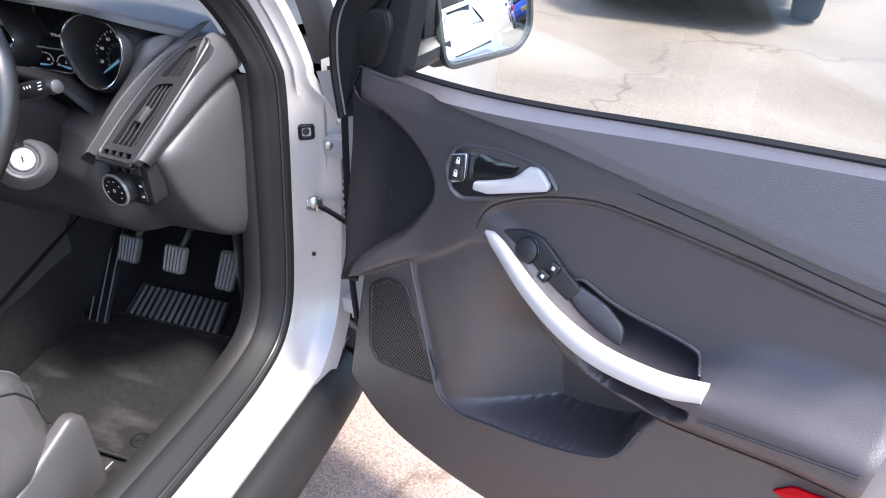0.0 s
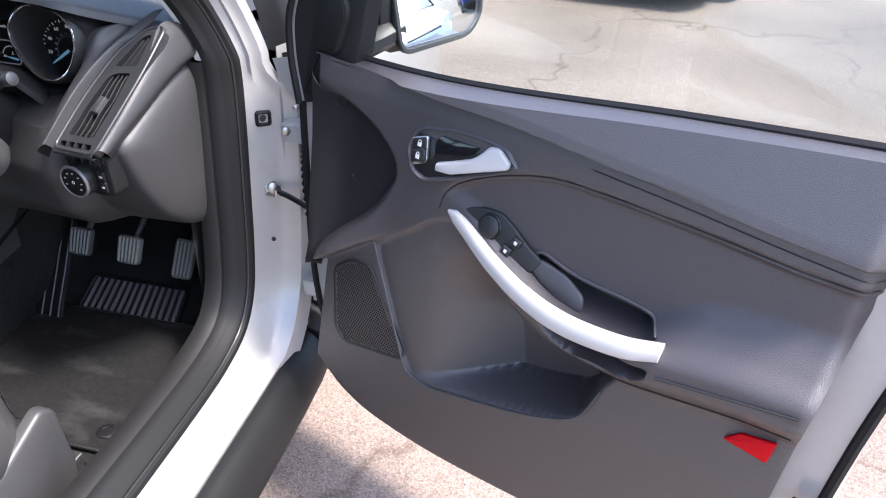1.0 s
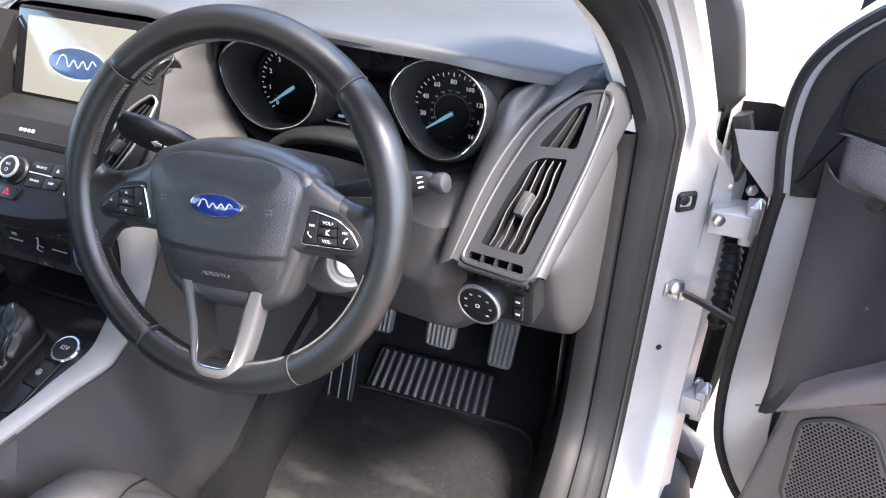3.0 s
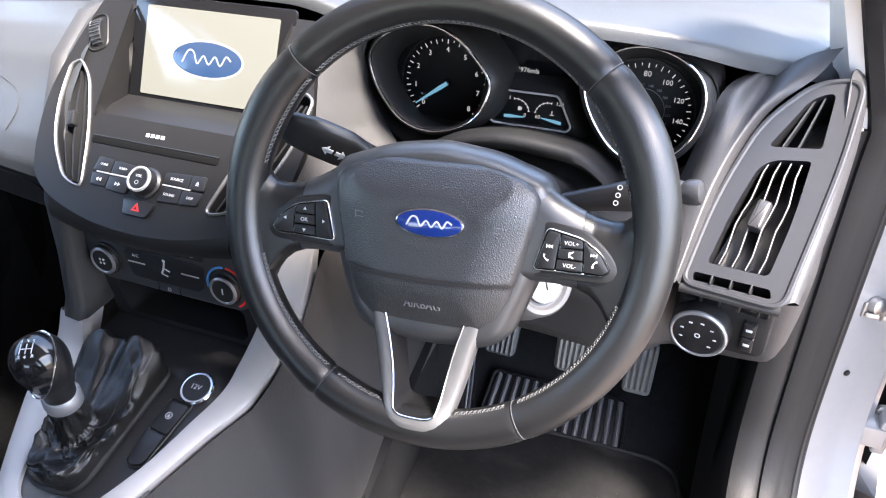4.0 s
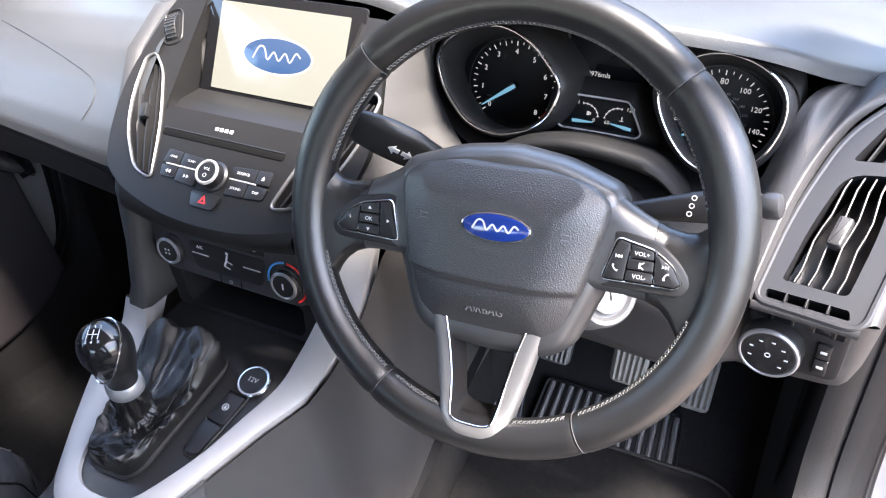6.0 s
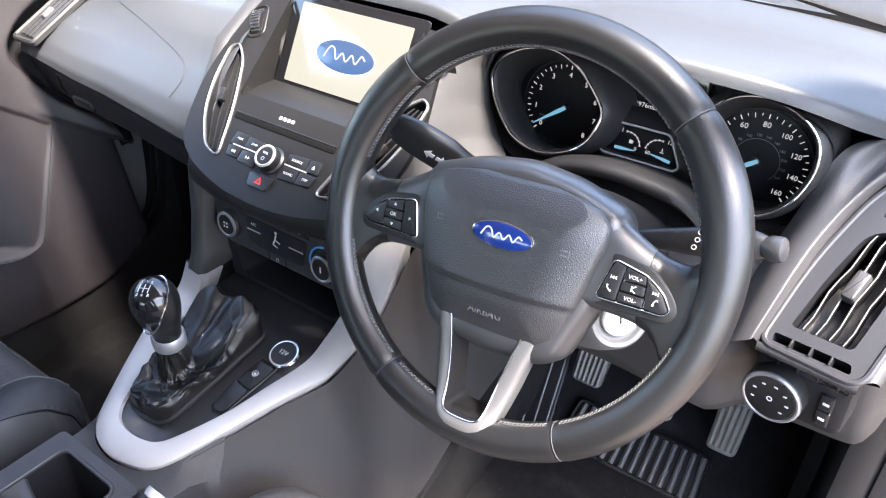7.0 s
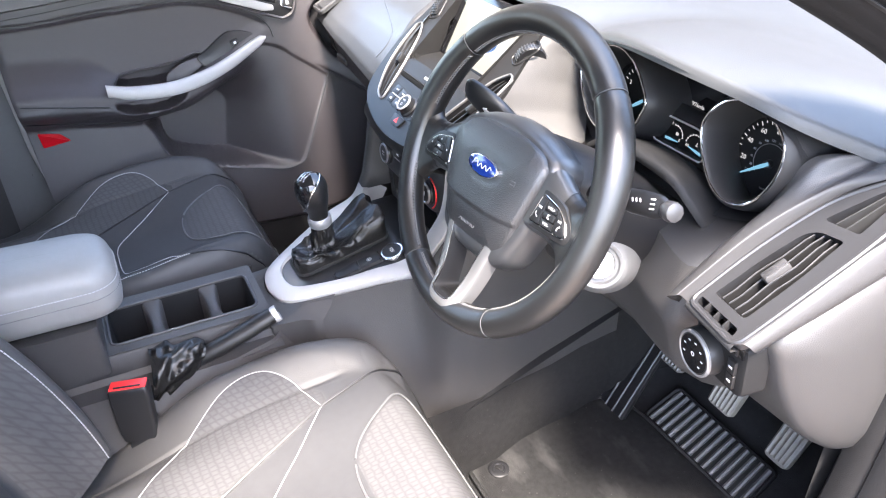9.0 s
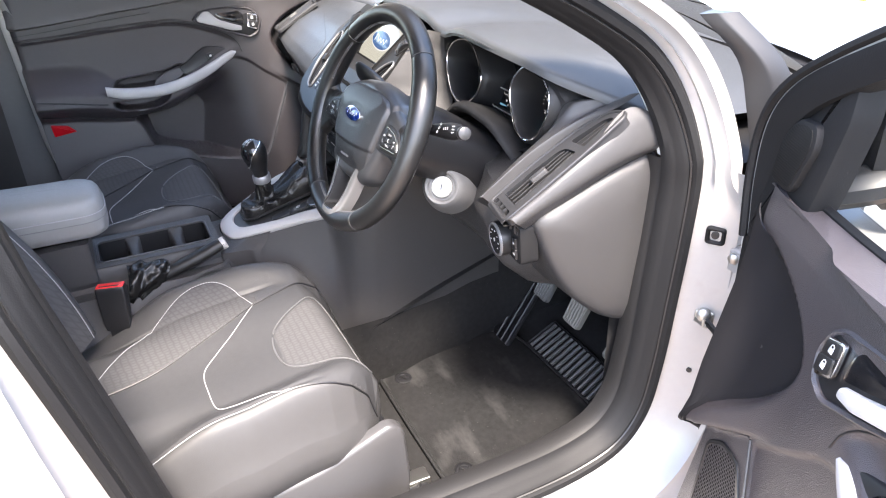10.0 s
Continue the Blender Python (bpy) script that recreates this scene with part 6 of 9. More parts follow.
rings = [cr([p, p * 0.45 + q * 0.55 + Vector((-0.004, -0.012, 0.004)), q, q * 0.5 + r * 0.5 + Vector((0, -0.002, 0.004)), r + Vector((0, 0, -0.002))], 4) for p, q, r in zip(inn, crest, out_)]
part("pod_flank", loft(rings, closed=False), PLASTIC, pod, "grained grey flank of the pod", sharp=75)
# rounded outer rim from the vent face over to the side panel
o1 = cr([pedge(0.072, -0.026, -0.001), pedge(0.080, 0.06, -0.001), pedge(0.078, 0.15, -0.001), pedge(0.070, 0.222, -0.001), (0.690, 0.378, 0.985)], 8)
o2 = cr([(0.650, 0.130, 0.862), (0.668, 0.205, 0.905), (0.682, 0.285, 0.945), (0.690, 0.350, 0.962), (0.700, 0.390, 0.968)], 8)
o3 = cr([(0.640, 0.150, 0.845), (0.655, 0.22, 0.885), (0.668, 0.29, 0.925), (0.675, 0.36, 0.945), (0.68, 0.39, 0.95)], 8)
part("pod_rail", loft([cr([p, p * 0.5 + q * 0.5 + Vector((0.002, -0.002, 0.007)), q, r], 4) for p, q, r in zip(o1, o2, o3)], closed=False), PLASTIC, pod, "rounded grey outer rail", sharp=75)
# front lip below the vent
l1 = [pedge(-0.018 + 0.092 * k / 10, -0.026, 0.0) for k in range(11)]
part("pod_lip", loft([[p, p + Vector((0, -0.004, -0.004)), p + Vector((0, -0.002, -0.009)), p + Vector((0, 0.02, -0.012))] for p in l1], closed=False), PLASTIC, pod, sharp=75)

# side panel towards the door: big, smooth, rounded
sp_pts = [(0.160, 0.858), (0.20, 0.880), (0.28, 0.920), (0.352, 0.945), (0.374, 0.93), (0.370, 0.78), (0.350, 0.628), (0.30, 0.645), (0.24, 0.695), (0.195, 0.765)]
so_ = rpoly(sp_pts, [0.02, 0.05, 0.05, 0.012, 0.03, 0.08, 0.02, 0.06, 0.06, 0.05], 5)
cy, cz = 0.28, 0.82
rings = []
for s, lift in ((1.03, -0.10), (1.01, -0.020), (1.0, -0.006), (0.985, 0.0), (0.93, 0.006), (0.8, 0.012), (0.6, 0.016), (0.4, 0.018), (0.2, 0.019), (0.03, 0.019)):
    rings.append([(0.660 + lift + 0.10 * ((cy + (y - cy) * s) - 0.27), cy + (y - cy) * s, cz + (z - cz) * s) for y, z in so_])
part("fuse_cover", loft(rings), PLASTIC, pod, "smooth grey fuse box cover at the dash end", sharp=60)

# light switch panel
KNOB_RING = material("knob_ring_metal", (0.27, 0.27, 0.275), 0.3, 0.6, None, vary=0.03)
lo = rpoly([(-0.040, -0.004), (0.050, -0.004), (0.050, -0.075), (0.0, -0.080), (-0.036, -0.066)], [0.01, 0.01, 0.012, 0.02, 0.014], 4)
lm = basis((0.586, 0.150, 0.850), (0.985, -0.15, 0.02), (-0.03, -0.05, 0.998))
lp = part("light_panel", xf(plate(lo, 0.03, 0.005), pose(0, 0, -0.03)), RUBBER, pod, "black light switch panel", m=lm)
for k in range(4):
    part("grille_rib", xf(box(0.0025, 0.016, 0.012, 0.001), pose(-0.018 + 0.018 * k, -0.013, -0.008)), PLASTIC_DARK, lp, m=lm)
part("grille_slot", xf(plate(rpoly([(-0.034, -0.004), (0.046, -0.004), (0.046, -0.022), (-0.034, -0.022)], 0.004), 0.0012, 0.0004), pose(0, 0, 0.0)), GLOSS, lp, m=lm)
lk_ = part("light_knob", xf(lathe([(0.0290, 0), (0.0290, 0.014), (0.0275, 0.018), (0.0235, 0.0190)], 40), lm @ pose(-0.012, -0.050, 0.0)), SATIN_BLACK, lp, "chrome ringed rotary light switch")
part("knob_ring", xf(ring_plate(circle(0.0284, 40), circle(0.0238, 40), 0.004, 0.0016), lm @ pose(-0.012, -0.050, 0.0155)), KNOB_RING, lk_, "bright metal ring")
part("knob_face", xf(lathe([(0.0236, 0.0170), (0.0230, 0.0192), (0.004, 0.0196)], 36), lm @ pose(-0.012, -0.050, 0.0)), GLOSS, lk_)
for k in range(7):
    a = radians(200 - 40 * k)
    part("mark", box(0.0036, 0.0016, 0.0003, 0.0001), WHITE_INK, lk_, m=lm @ pose(-0.012 + 0.0165 * math.cos(a), -0.050 + 0.0165 * math.sin(a), 0.0197))
part("mark", xf(ring_plate(circle(0.003, 10), circle(0.0018, 10), 0.0003, 0.0001), pose(-0.012, -0.050, 0.0198)), WHITE_INK, lk_, m=lm)
for k in range(2):
    part("dimmer_key", xf(box(0.012, 0.018, 0.004, 0.001), pose(0.032, -0.039 - 0.019 * k, 0.0)), PLASTIC_DARK, lp, m=lm)
    part("mark", xf(box(0.006, 0.003, 0.0003, 0.0001), pose(0.032, -0.039 - 0.019 * k, 0.0042)), WHITE_INK, lp, m=lm)

# lower driver panel, knee bolster
def knee(a, b):
    x = 0.185 + 0.46 * a
    y = interp(b, [(0, 0.17), (0.3, 0.155), (0.6, 0.19), (0.85, 0.25), (1, 0.36)]) + 0.10 * ease(x, 0.56, 0.66) + 0.045 * ease(x, 0.50, 0.55) + 0.05 * bump(x, 0.36, 0.09) * (1 - b)
    z = interp(b, [(0, 0.865), (0.3, 0.79), (0.6, 0.70), (0.85, 0.645), (1, 0.635)])
    return x, y, z


part("knee_panel", grid(knee, 40, 30), PLASTIC_LOW, dash, "dark lower driver panel", sharp=70)
part("under_tray", grid(lambda a, b: (0.19 + 0.46 * a, 0.34 + 0.3 * b, 0.635 + 0.03 * b), 4, 4), PLASTIC_DARK, dash)
part("under_tray", grid(lambda a, b: (-0.70 + 0.53 * a, 0.40 + 0.28 * b, 0.66 + 0.02 * b), 4, 4), PLASTIC_DARK, dash)

# ---- instrument cluster ----
cluster = thing("instrument_cluster", (0.355, 0.31, 0.87), "instrument cluster with two dials and a centre display", "instrument cluster")
# bezels stand well in front of the dial faces
bz_m = basis((0.35, 0.245, 0.95), (1, 0, 0), (0, 0.18, 1))
cm = basis((0.35, 0.320, 0.95), (1, 0, 0), (0, 0.10, 0.995))
fg_m = basis((0.35, 0.288, 0.95), (1, 0, 0), (0, 0.18, 1))
REV_RIM = c2([(-0.1775, 0.045), (-0.166, 0.066), (-0.138, 0.081), (-0.104, 0.0855), (-0.072, 0.073), (-0.047, 0.050), (-0.0355, 0.033), (-0.0375, 0.016), (-0.047, -0.005), (-0.0685, -0.022), (-0.103, -0.031), (-0.138, -0.0215), (-0.162, 0.003), (-0.174, 0.025)], 5, True)
SPD_RIM = c2([(0.0665, 0.038), (0.074, 0.062), (0.096, 0.082), (0.126, 0.0880), (0.158, 0.079), (0.180, 0.060), (0.1855, 0.032), (0.176, 0.0), (0.158, -0.021), (0.132, -0.0295), (0.104, -0.020), (0.080, 0.007)], 6, True)


def at_rim(q, d=0.0):
    """A point of a bezel outline, pushed d metres towards the screen."""
    return bz_m @ Vector((q[0], q[1], -d))


BARREL = material("binnacle_plastic", (0.016, 0.0155, 0.016), 0.5, 0, ("leather", 0.0014), 0.35, spec=0.4)


def gauge(rim_o, cx, marks, labels, small, name, red=None):
    cyy, r = -0.0052, 0.056
    d = part(name, xf(plate(circle(r * 1.28, 52, cx, cyy), 0.002, 0.0005), pose(0, 0, -0.002)), DIAL_BLACK, cluster, "black dial with white figures", m=cm)
    part("dial_bezel", tube([at_rim(q) for q in rim_o + rim_o[:1]], 0.0016, 8), CHROME, d, "thin chrome bezel")
    back_ = [cm @ Vector((cx + (q[0] - cx) * 0.97, cyy + (q[1] - 0.028) * 0.98, 0.001)) for q in rim_o]
    part("dial_cone", loft([[at_rim(q) for q in offset(rim_o, 0.001)], [at_rim(q, 0.004) for q in offset(rim_o, 0.004)], [at_rim(q, 0.03) * 0.5 + p * 0.5 for q, p in zip(offset(rim_o, 0.006), back_)], back_], caps=(False, False)), BARREL, d, sharp=75)
    part("dial_barrel", loft([[at_rim(q, 0.0) for q in offset(rim_o, -0.001)], [at_rim(q, 0.004) for q in offset(rim_o, -0.0055)], [at_rim(q, 0.018) for q in offset(rim_o, -0.009)], [at_rim(q, 0.05) for q in offset(rim_o, -0.013)], [at_rim(q, 0.085) for q in offset(rim_o, -0.015)]], caps=(False, False)), BARREL, d, "dark barrel round the dial", sharp=75)
    ring_ = [cm @ Vector((cx + r * 1.02 * math.cos(radians(a)), cyy + r * 1.02 * math.sin(radians(a)), 0.0012)) for a in range(0, 361, 8)]
    part("dial_step", tube(ring_, 0.0009, 6), BARREL, d)
    a0, a1 = 222.0, -44.0
    ticks = []
    for k in range(marks * 4 + 1):
        a = radians(a0 + (a1 - a0) * k / (marks * 4))
        ln = 0.0052 if k % 2 == 0 else 0.0030
        ticks.append(xf(box(ln, 0.0012 if k % 4 == 0 else 0.0008, 0.0004, 0.0001), pose(cx + math.cos(a) * (0.0525 - ln / 2), cyy + math.sin(a) * (0.0525 - ln / 2), 0.0005, 0, 0, math.degrees(a))))
    part("ticks", join(*ticks), DIAL, d, m=cm)
    for k, s_ in labels:
        a = radians(a0 + (a1 - a0) * k / marks)
        text("figure", s_, 0.0088 if len(s_) < 3 else 0.0080, DIAL, d, cm @ pose(cx + math.cos(a) * 0.0405, cyy + math.sin(a) * 0.0405, 0.0006))
    if small:
        for k in range(1, 13):
            a = radians(a0 + (a1 - a0) * k / 12.9)
            text("small_figure", str(20 * k), 0.0042, DIAL_DIM, d, cm @ pose(cx + math.cos(a) * 0.0285, cyy + math.sin(a) * 0.0285, 0.0006))
        arc = [(cx + math.cos(radians(a0 + (a1 - a0) * k / 40)) * 0.0245, cyy + math.sin(radians(a0 + (a1 - a0) * k / 40)) * 0.0245, 0.0006) for k in range(41)]
        part("inner_ring", tube(arc, 0.0003, 5), DIAL_DIM, d, m=cm)
    if red:
        arc = [(cx + math.cos(radians(a0 + (a1 - a0) * k)) * 0.0500, cyy + math.sin(radians(a0 + (a1 - a0) * k)) * 0.0500, 0.0008) for k in [red + (1 - red) * j / 12 for j in range(13)]]
        part("red_zone", tube(arc, 0.0014, 5), RED, d, m=cm)
    part("needle", xf(plate([(-0.004, -0.0022), (0.006, -0.0026), (0.046, -0.0006), (0.046, 0.0006), (0.006, 0.0026), (-0.004, 0.0022)], 0.0015, 0.0004), pose(cx, cyy, 0.007, 0, 0, a0 - 6)), NEEDLE, d, "pale blue needle", m=cm)
    part("needle_hub", xf(lathe([(0.0055, 0.000), (0.0055, 0.007), (0.003, 0.008)], 16), pose(cx, cyy, 0)), SATIN_BLACK, d, m=cm)
    return d


DIAL_BLACK = material("dial_black", (0.006, 0.006, 0.0065), 0.5, 0, None, spec=0.25)
DIAL_DIM = material("dim_print", (0.16, 0.16, 0.165), 0.5, 0, None, vary=0.02)
d1 = gauge(REV_RIM, -0.112, 8, [(k, str(k)) for k in range(9)], False, "rev_counter", red=0.83)
text("figure", "rpm", 0.0046, DIAL_DIM, d1, cm @ pose(-0.142, -0.0215, 0.0006))
text("figure", "x1000", 0.0046, DIAL_DIM, d1, cm @ pose(-0.142, -0.0270, 0.0006))
d2 = gauge(SPD_RIM, 0.119, 8, [(k, str(20 * k)) for k in range(1, 9)], True, "speedometer")
text("figure", "MPH", 0.0044, DIAL_DIM, d2, cm @ pose(0.0905, -0.0245, 0.0006))
text("figure", "km/h", 0.0044, DIAL_DIM, d2, cm @ pose(0.119, -0.038, 0.0006))
# the brow of the binnacle and the dark shell behind the dials
hood = [(0.163, 0.262, 0.945), (0.160, 0.255, 0.985), (0.172, 0.246, 1.020), (0.205, 0.236, 1.041), (0.29, 0.216, 1.060), (0.37, 0.214, 1.063), (0.45, 0.230, 1.050), (0.510, 0.247, 1.034), (0.538, 0.264, 1.010), (0.548, 0.274, 0.975), (0.542, 0.276, 0.94), (0.520, 0.262, 0.908), (0.46, 0.240, 0.893), (0.40, 0.225, 0.898), (0.30, 0.220, 0.898), (0.235, 0.240, 0.893), (0.185, 0.258, 0.908)]
ho = cr(hood, 5, True)
back = [Vector((p.x, 0.335 - 0.05 * (p.z - 0.945), 0.950 + (p.z - 0.950) * 0.86)) for p in ho]
part("binnacle", loft([ho, [a_ * 0.5 + b_ * 0.5 for a_, b_ in zip(ho, back)], back], caps=(False, True)), BARREL, cluster, "black binnacle", sharp=70)
# centre display and small gauges
disp = part("display", xf(plate(rpoly([(-0.049, 0.074), (0.052, 0.074), (0.052, 0.0165), (-0.049, 0.0165)], 0.003), 0.002, 0.0005), pose(0, 0, 0.001)), GLOSS, cluster, "dark centre display", m=cm)
part("display_frame", xf(ring_plate(rpoly([(-0.0515, 0.0765), (0.0545, 0.0765), (0.0545, 0.014), (-0.0515, 0.014)], 0.004), rpoly([(-0.049, 0.074), (0.052, 0.074), (0.052, 0.0165), (-0.049, 0.0165)], 0.003), 0.006, 0.001), pose(0, 0, 0.0)), SATIN_BLACK, disp, m=cm)
text("reading", "34976mls", 0.0078, DIAL, disp, cm @ pose(-0.014, 0.0235, 0.0032))
go = rpoly([(-0.0385, 0.0105), (0.0325, 0.0112), (0.0500, -0.0215), (0.0455, -0.0272), (-0.0405, -0.0278), (-0.0455, -0.0225)], 0.005, 5)
part("gauge_panel", loft([[fg_m @ Vector((x, y, 0.002)) for x, y in offset(go, -0.002)], [fg_m @ Vector((x * 1.25, y * 1.5 + 0.004, -0.010)) for x, y in offset(go, -0.006)], [cm @ Vector((x * 1.3, y * 1.7, 0.0)) for x, y in go]], caps=(False, False)), BARREL, cluster, sharp=70)
sg = part("twin_gauge", xf(plate(go, 0.003, 0.0008), pose(0, 0, -0.010)), DIAL_BLACK, cluster, "fuel and temperature gauges", m=fg_m)
part("gauge_bezel", tube([fg_m @ Vector((x, y, 0.003)) for x, y in go + go[:1]], 0.0013, 7), SILVER, sg, "thin chrome bezel")
part("gauge_wall", loft([[fg_m @ Vector((x, y, 0.002)) for x, y in go], [fg_m @ Vector((x, y, -0.009)) for x, y in offset(go, 0.002)]], caps=(False, False)), BARREL, sg)
for cx, lab in ((-0.017, ("0", "1")), (0.021, ("60", "120"))):
    arc = [(cx + 0.0155 * math.cos(radians(a)), -0.0155 + 0.0155 * math.sin(radians(a)), -0.0066) for a in (range(10, 101, 9) if lab[0] == "0" else range(80, 171, 9))]
    part("scale", join(*[xf(box(0.0030, 0.0009, 0.0003, 0.0001), pose(*p, 0, 0, math.degrees(math.atan2(p[1] + 0.0155, p[0] - cx)))) for p in arc[::2]] + [tube(arc, 0.0004, 5)]), DIAL, sg, m=fg_m)
    text("figure", lab[0], 0.0062, DIAL, sg, fg_m @ pose(cx + (0.011 if lab[0] == "0" else -0.012), -0.0175, -0.0066))
    text("figure", lab[1], 0.0062, DIAL, sg, fg_m @ pose(cx + (-0.008 if lab[1] == "1" else 0.012), 0.0, -0.0066))
    part("pointer", xf(plate([(-0.003, -0.0017), (0.004, -0.0019), (0.021, -0.0005), (0.021, 0.0005), (0.004, 0.0019), (-0.003, 0.0017)], 0.001, 0.0003), pose(cx - 0.010 if lab[0] == "0" else cx + 0.013, -0.0205, -0.0050, 0, 0, 3 if lab[0] == "0" else 172)), NEEDLE, sg, m=fg_m)
part("symbol", join(xf(box(0.0034, 0.0044, 0.0003, 0.0001), pose(0, 0, 0)), xf(box(0.0010, 0.0034, 0.0003, 0.0001), pose(0.0026, 0, 0))), DIAL, sg, m=fg_m @ pose(-0.013, -0.0105, -0.0066))
part("symbol", join(xf(box(0.0010, 0.0040, 0.0003, 0.0001), pose(0, 0.001, 0)), xf(box(0.0050, 0.0008, 0.0003, 0.0001), pose(0, -0.0018, 0))), DIAL, sg, m=fg_m @ pose(0.025, -0.0115, -0.0066))
# smooth lip that arches over the steering column below the gauges
lip_t = cr([(0.235, 0.215, 0.893), (0.262, 0.212, 0.917), (0.300, 0.206, 0.939), (0.345, 0.203, 0.949), (0.394, 0.205, 0.946), (0.430, 0.212, 0.935), (0.456, 0.224, 0.908), (0.474, 0.238, 0.880)], 6)
part("column_lip", loft([[p + Vector((0, 0.060, -0.018)), p + Vector((0, 0.012, 0.0008)), p, p + Vector((0, -0.006, -0.003)), p + Vector((0, -0.007, -0.010)), p + Vector((0, 0.004, -0.020)), p + Vector((0, 0.05, -0.030))] for p in lip_t], closed=False), RUBBER, cluster, "smooth dark lip over the column", sharp=60)
# silver-grey shoulder between centre stack and cluster
FACE_EDGE = [(-0.006, 0.120), (0.014, 0.152), (0.045, 0.164), (0.090, 0.170), (0.130, 0.166), (0.195, 0.148), (0.240, 0.134)]


def shoulder(a, b):
    v = -0.006 + 0.244 * a
    p = Vector((0.003, 0.0273, 0.8858)) + Vector((interp(v, FACE_EDGE), v * 0.758, v * 0.652)) - Vector((0, -0.652, 0.758)) * 0.004
    q = Vector((interp(a, [(0, 0.205), (0.25, 0.215), (0.45, 0.180), (0.65, 0.164), (0.85, 0.162), (1, 0.176)]), interp(a, [(0, 0.165), (0.25, 0.235), (0.45, 0.262), (1, 0.258)]), interp(a, [(0, 0.862), (0.25, 0.890), (0.45, 0.912), (0.65, 0.950), (0.85, 0.995), (1, 1.030)])))
    r = p * (1 - b) + q * b
    return r.x, r.y - 0.007 * math.sin(math.pi * b), r.z + 0.005 * math.sin(math.pi * b)


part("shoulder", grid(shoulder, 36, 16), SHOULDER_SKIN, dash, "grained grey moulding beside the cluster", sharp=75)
part("cluster_base", grid(lambda a, b: (lambda p, q: p * (1 - b) + q * b)(Vector(knee((0.155 + 0.39 * a - 0.185) / 0.46, 0.0)), Vector((0.155 + 0.39 * a, 0.262, interp(a, [(0, 0.885), (0.2, 0.893), (0.8, 0.893), (1, 0.90)])))), 30, 8), BARREL, dash, "dark moulding below the cluster", sharp=75)

# ---- centre stack ----
stack = thing("centre_stack", (0, 0.1, 0.75), "black centre stack with screen, radio and heater controls", "centre stack")
sm_ = basis((0.003, 0.0273, 0.8858), (1, 0, 0), (0, 0.758, 0.652))   # sloping face: x across, y up the slope
half_ = [(0.0, -0.027), (0.050, -0.0235), (0.085, -0.0165), (0.118, -0.006), (0.150, 0.014), (0.162, 0.045), (0.168, 0.090), (0.164, 0.130), (0.146, 0.195), (0.132, 0.240)]
left_ = half_[1:5] + [(0.163, 0.045), (0.173, 0.090), (0.174, 0.130), (0.163, 0.195), (0.150, 0.240)]
face_o = rpoly([(x, y) for x, y in half_] + [(-x, y) for x, y in reversed(left_)], [0.02, 0.02, 0.02, 0.03, 0.03, 0.03, 0.03, 0.03, 0.03, 0.004] + [0.004, 0.03, 0.03, 0.03, 0.03, 0.03, 0.03, 0.02, 0.02], 4)
recess = rpoly([(-0.098, 0.0985), (0.098, 0.0985), (0.101, 0.125), (0.106, 0.232), (-0.106, 0.232), (-0.101, 0.125)], [0.02, 0.02, 0.02, 0.008, 0.008, 0.02], 5)
vL = [(-0.108, 0.0175), (-0.0805, 0.0105), (-0.0985, 0.075), (-0.127, 0.138), (-0.148, 0.157), (-0.1585, 0.150), (-0.1550, 0.105), (-0.1400, 0.058)]
vr_ = [0.012, 0.010, 0.05, 0.03, 0.012, 0.012, 0.04, 0.05]
vent_l = rpoly(vL, vr_, 5)
vent_r = rpoly([(-x, y) for x, y in reversed(vL)], vr_[::-1], 5)
part("fascia", xf(panel_with_holes(face_o, [recess, vent_l, vent_r], 0.014), pose(0, 0, -0.014)), FASCIA, stack, "satin black sloping fascia", m=sm_)
# hull that curls under the radio
prof = [(0.0065, 0.8688, 0.118), (0.0035, 0.8610, 0.117), (0.0060, 0.8520, 0.119), (0.020, 0.8440, 0.122), (0.050, 0.8400, 0.126)]
rings = []
for k in range(25):
    t = -1 + 2 * k / 24
    rings.append([(0.003 + t * w, y + 0.0165 * t * t * (1 - j / 6), z + 0.0140 * t * t * (1 - j / 5)) for j, (y, z, w) in enumerate(prof)])
part("fascia_hull", loft(rings, closed=False), FASCIA, stack, sharp=80)
# screen recess: ledge, cheeks and the screen itself
part("ledge", grid(lambda a, b: (0.003 + (-1 + 2 * a) * (0.098 + 0.004 * b), interp(b, [(0, 0.0955), (0.12, 0.100), (1, 0.158)]), interp(b, [(0, 0.9430), (0.12, 0.9475), (0.5, 0.9510), (1, 0.9490)]) - 0.003 * (2 * a - 1) ** 2 * (1 - b)), 24, 12), FASCIA, stack, "curved ledge below the screen", sharp=80)
for s in (-1, 1):
    part("cheek", grid(lambda a, b: (0.003 + s * (0.098 + 0.008 * a), 0.098 + 0.104 * a, (0.944 + 0.006 * a + 0.088 * ease(a, 0.5, 1.0)) * (1 - b) + b * (0.8858 + 0.652 * (0.096 + 0.136 * a) + 0.004)), 10, 8), FASCIA, stack)
scm = basis((0.006, 0.1815, 0.997), (1, 0, 0), (0, 0.47, 0.883))
sc = part("screen_bezel", xf(plate(rpoly([(-0.104, -0.060), (0.104, -0.060), (0.106, 0.062), (-0.106, 0.062)], 0.006), 0.004, 0.001), pose(0, 0, -0.004)), GLOSS, stack, "gloss black screen surround", m=scm)
part("screen", plate(rpoly([(-0.0875, -0.0500), (0.0875, -0.0500), (0.0875, 0.0500), (-0.0875, 0.0500)], 0.002), 0.0012, 0.0003), SCREEN, sc, "lit cream screen", m=scm)
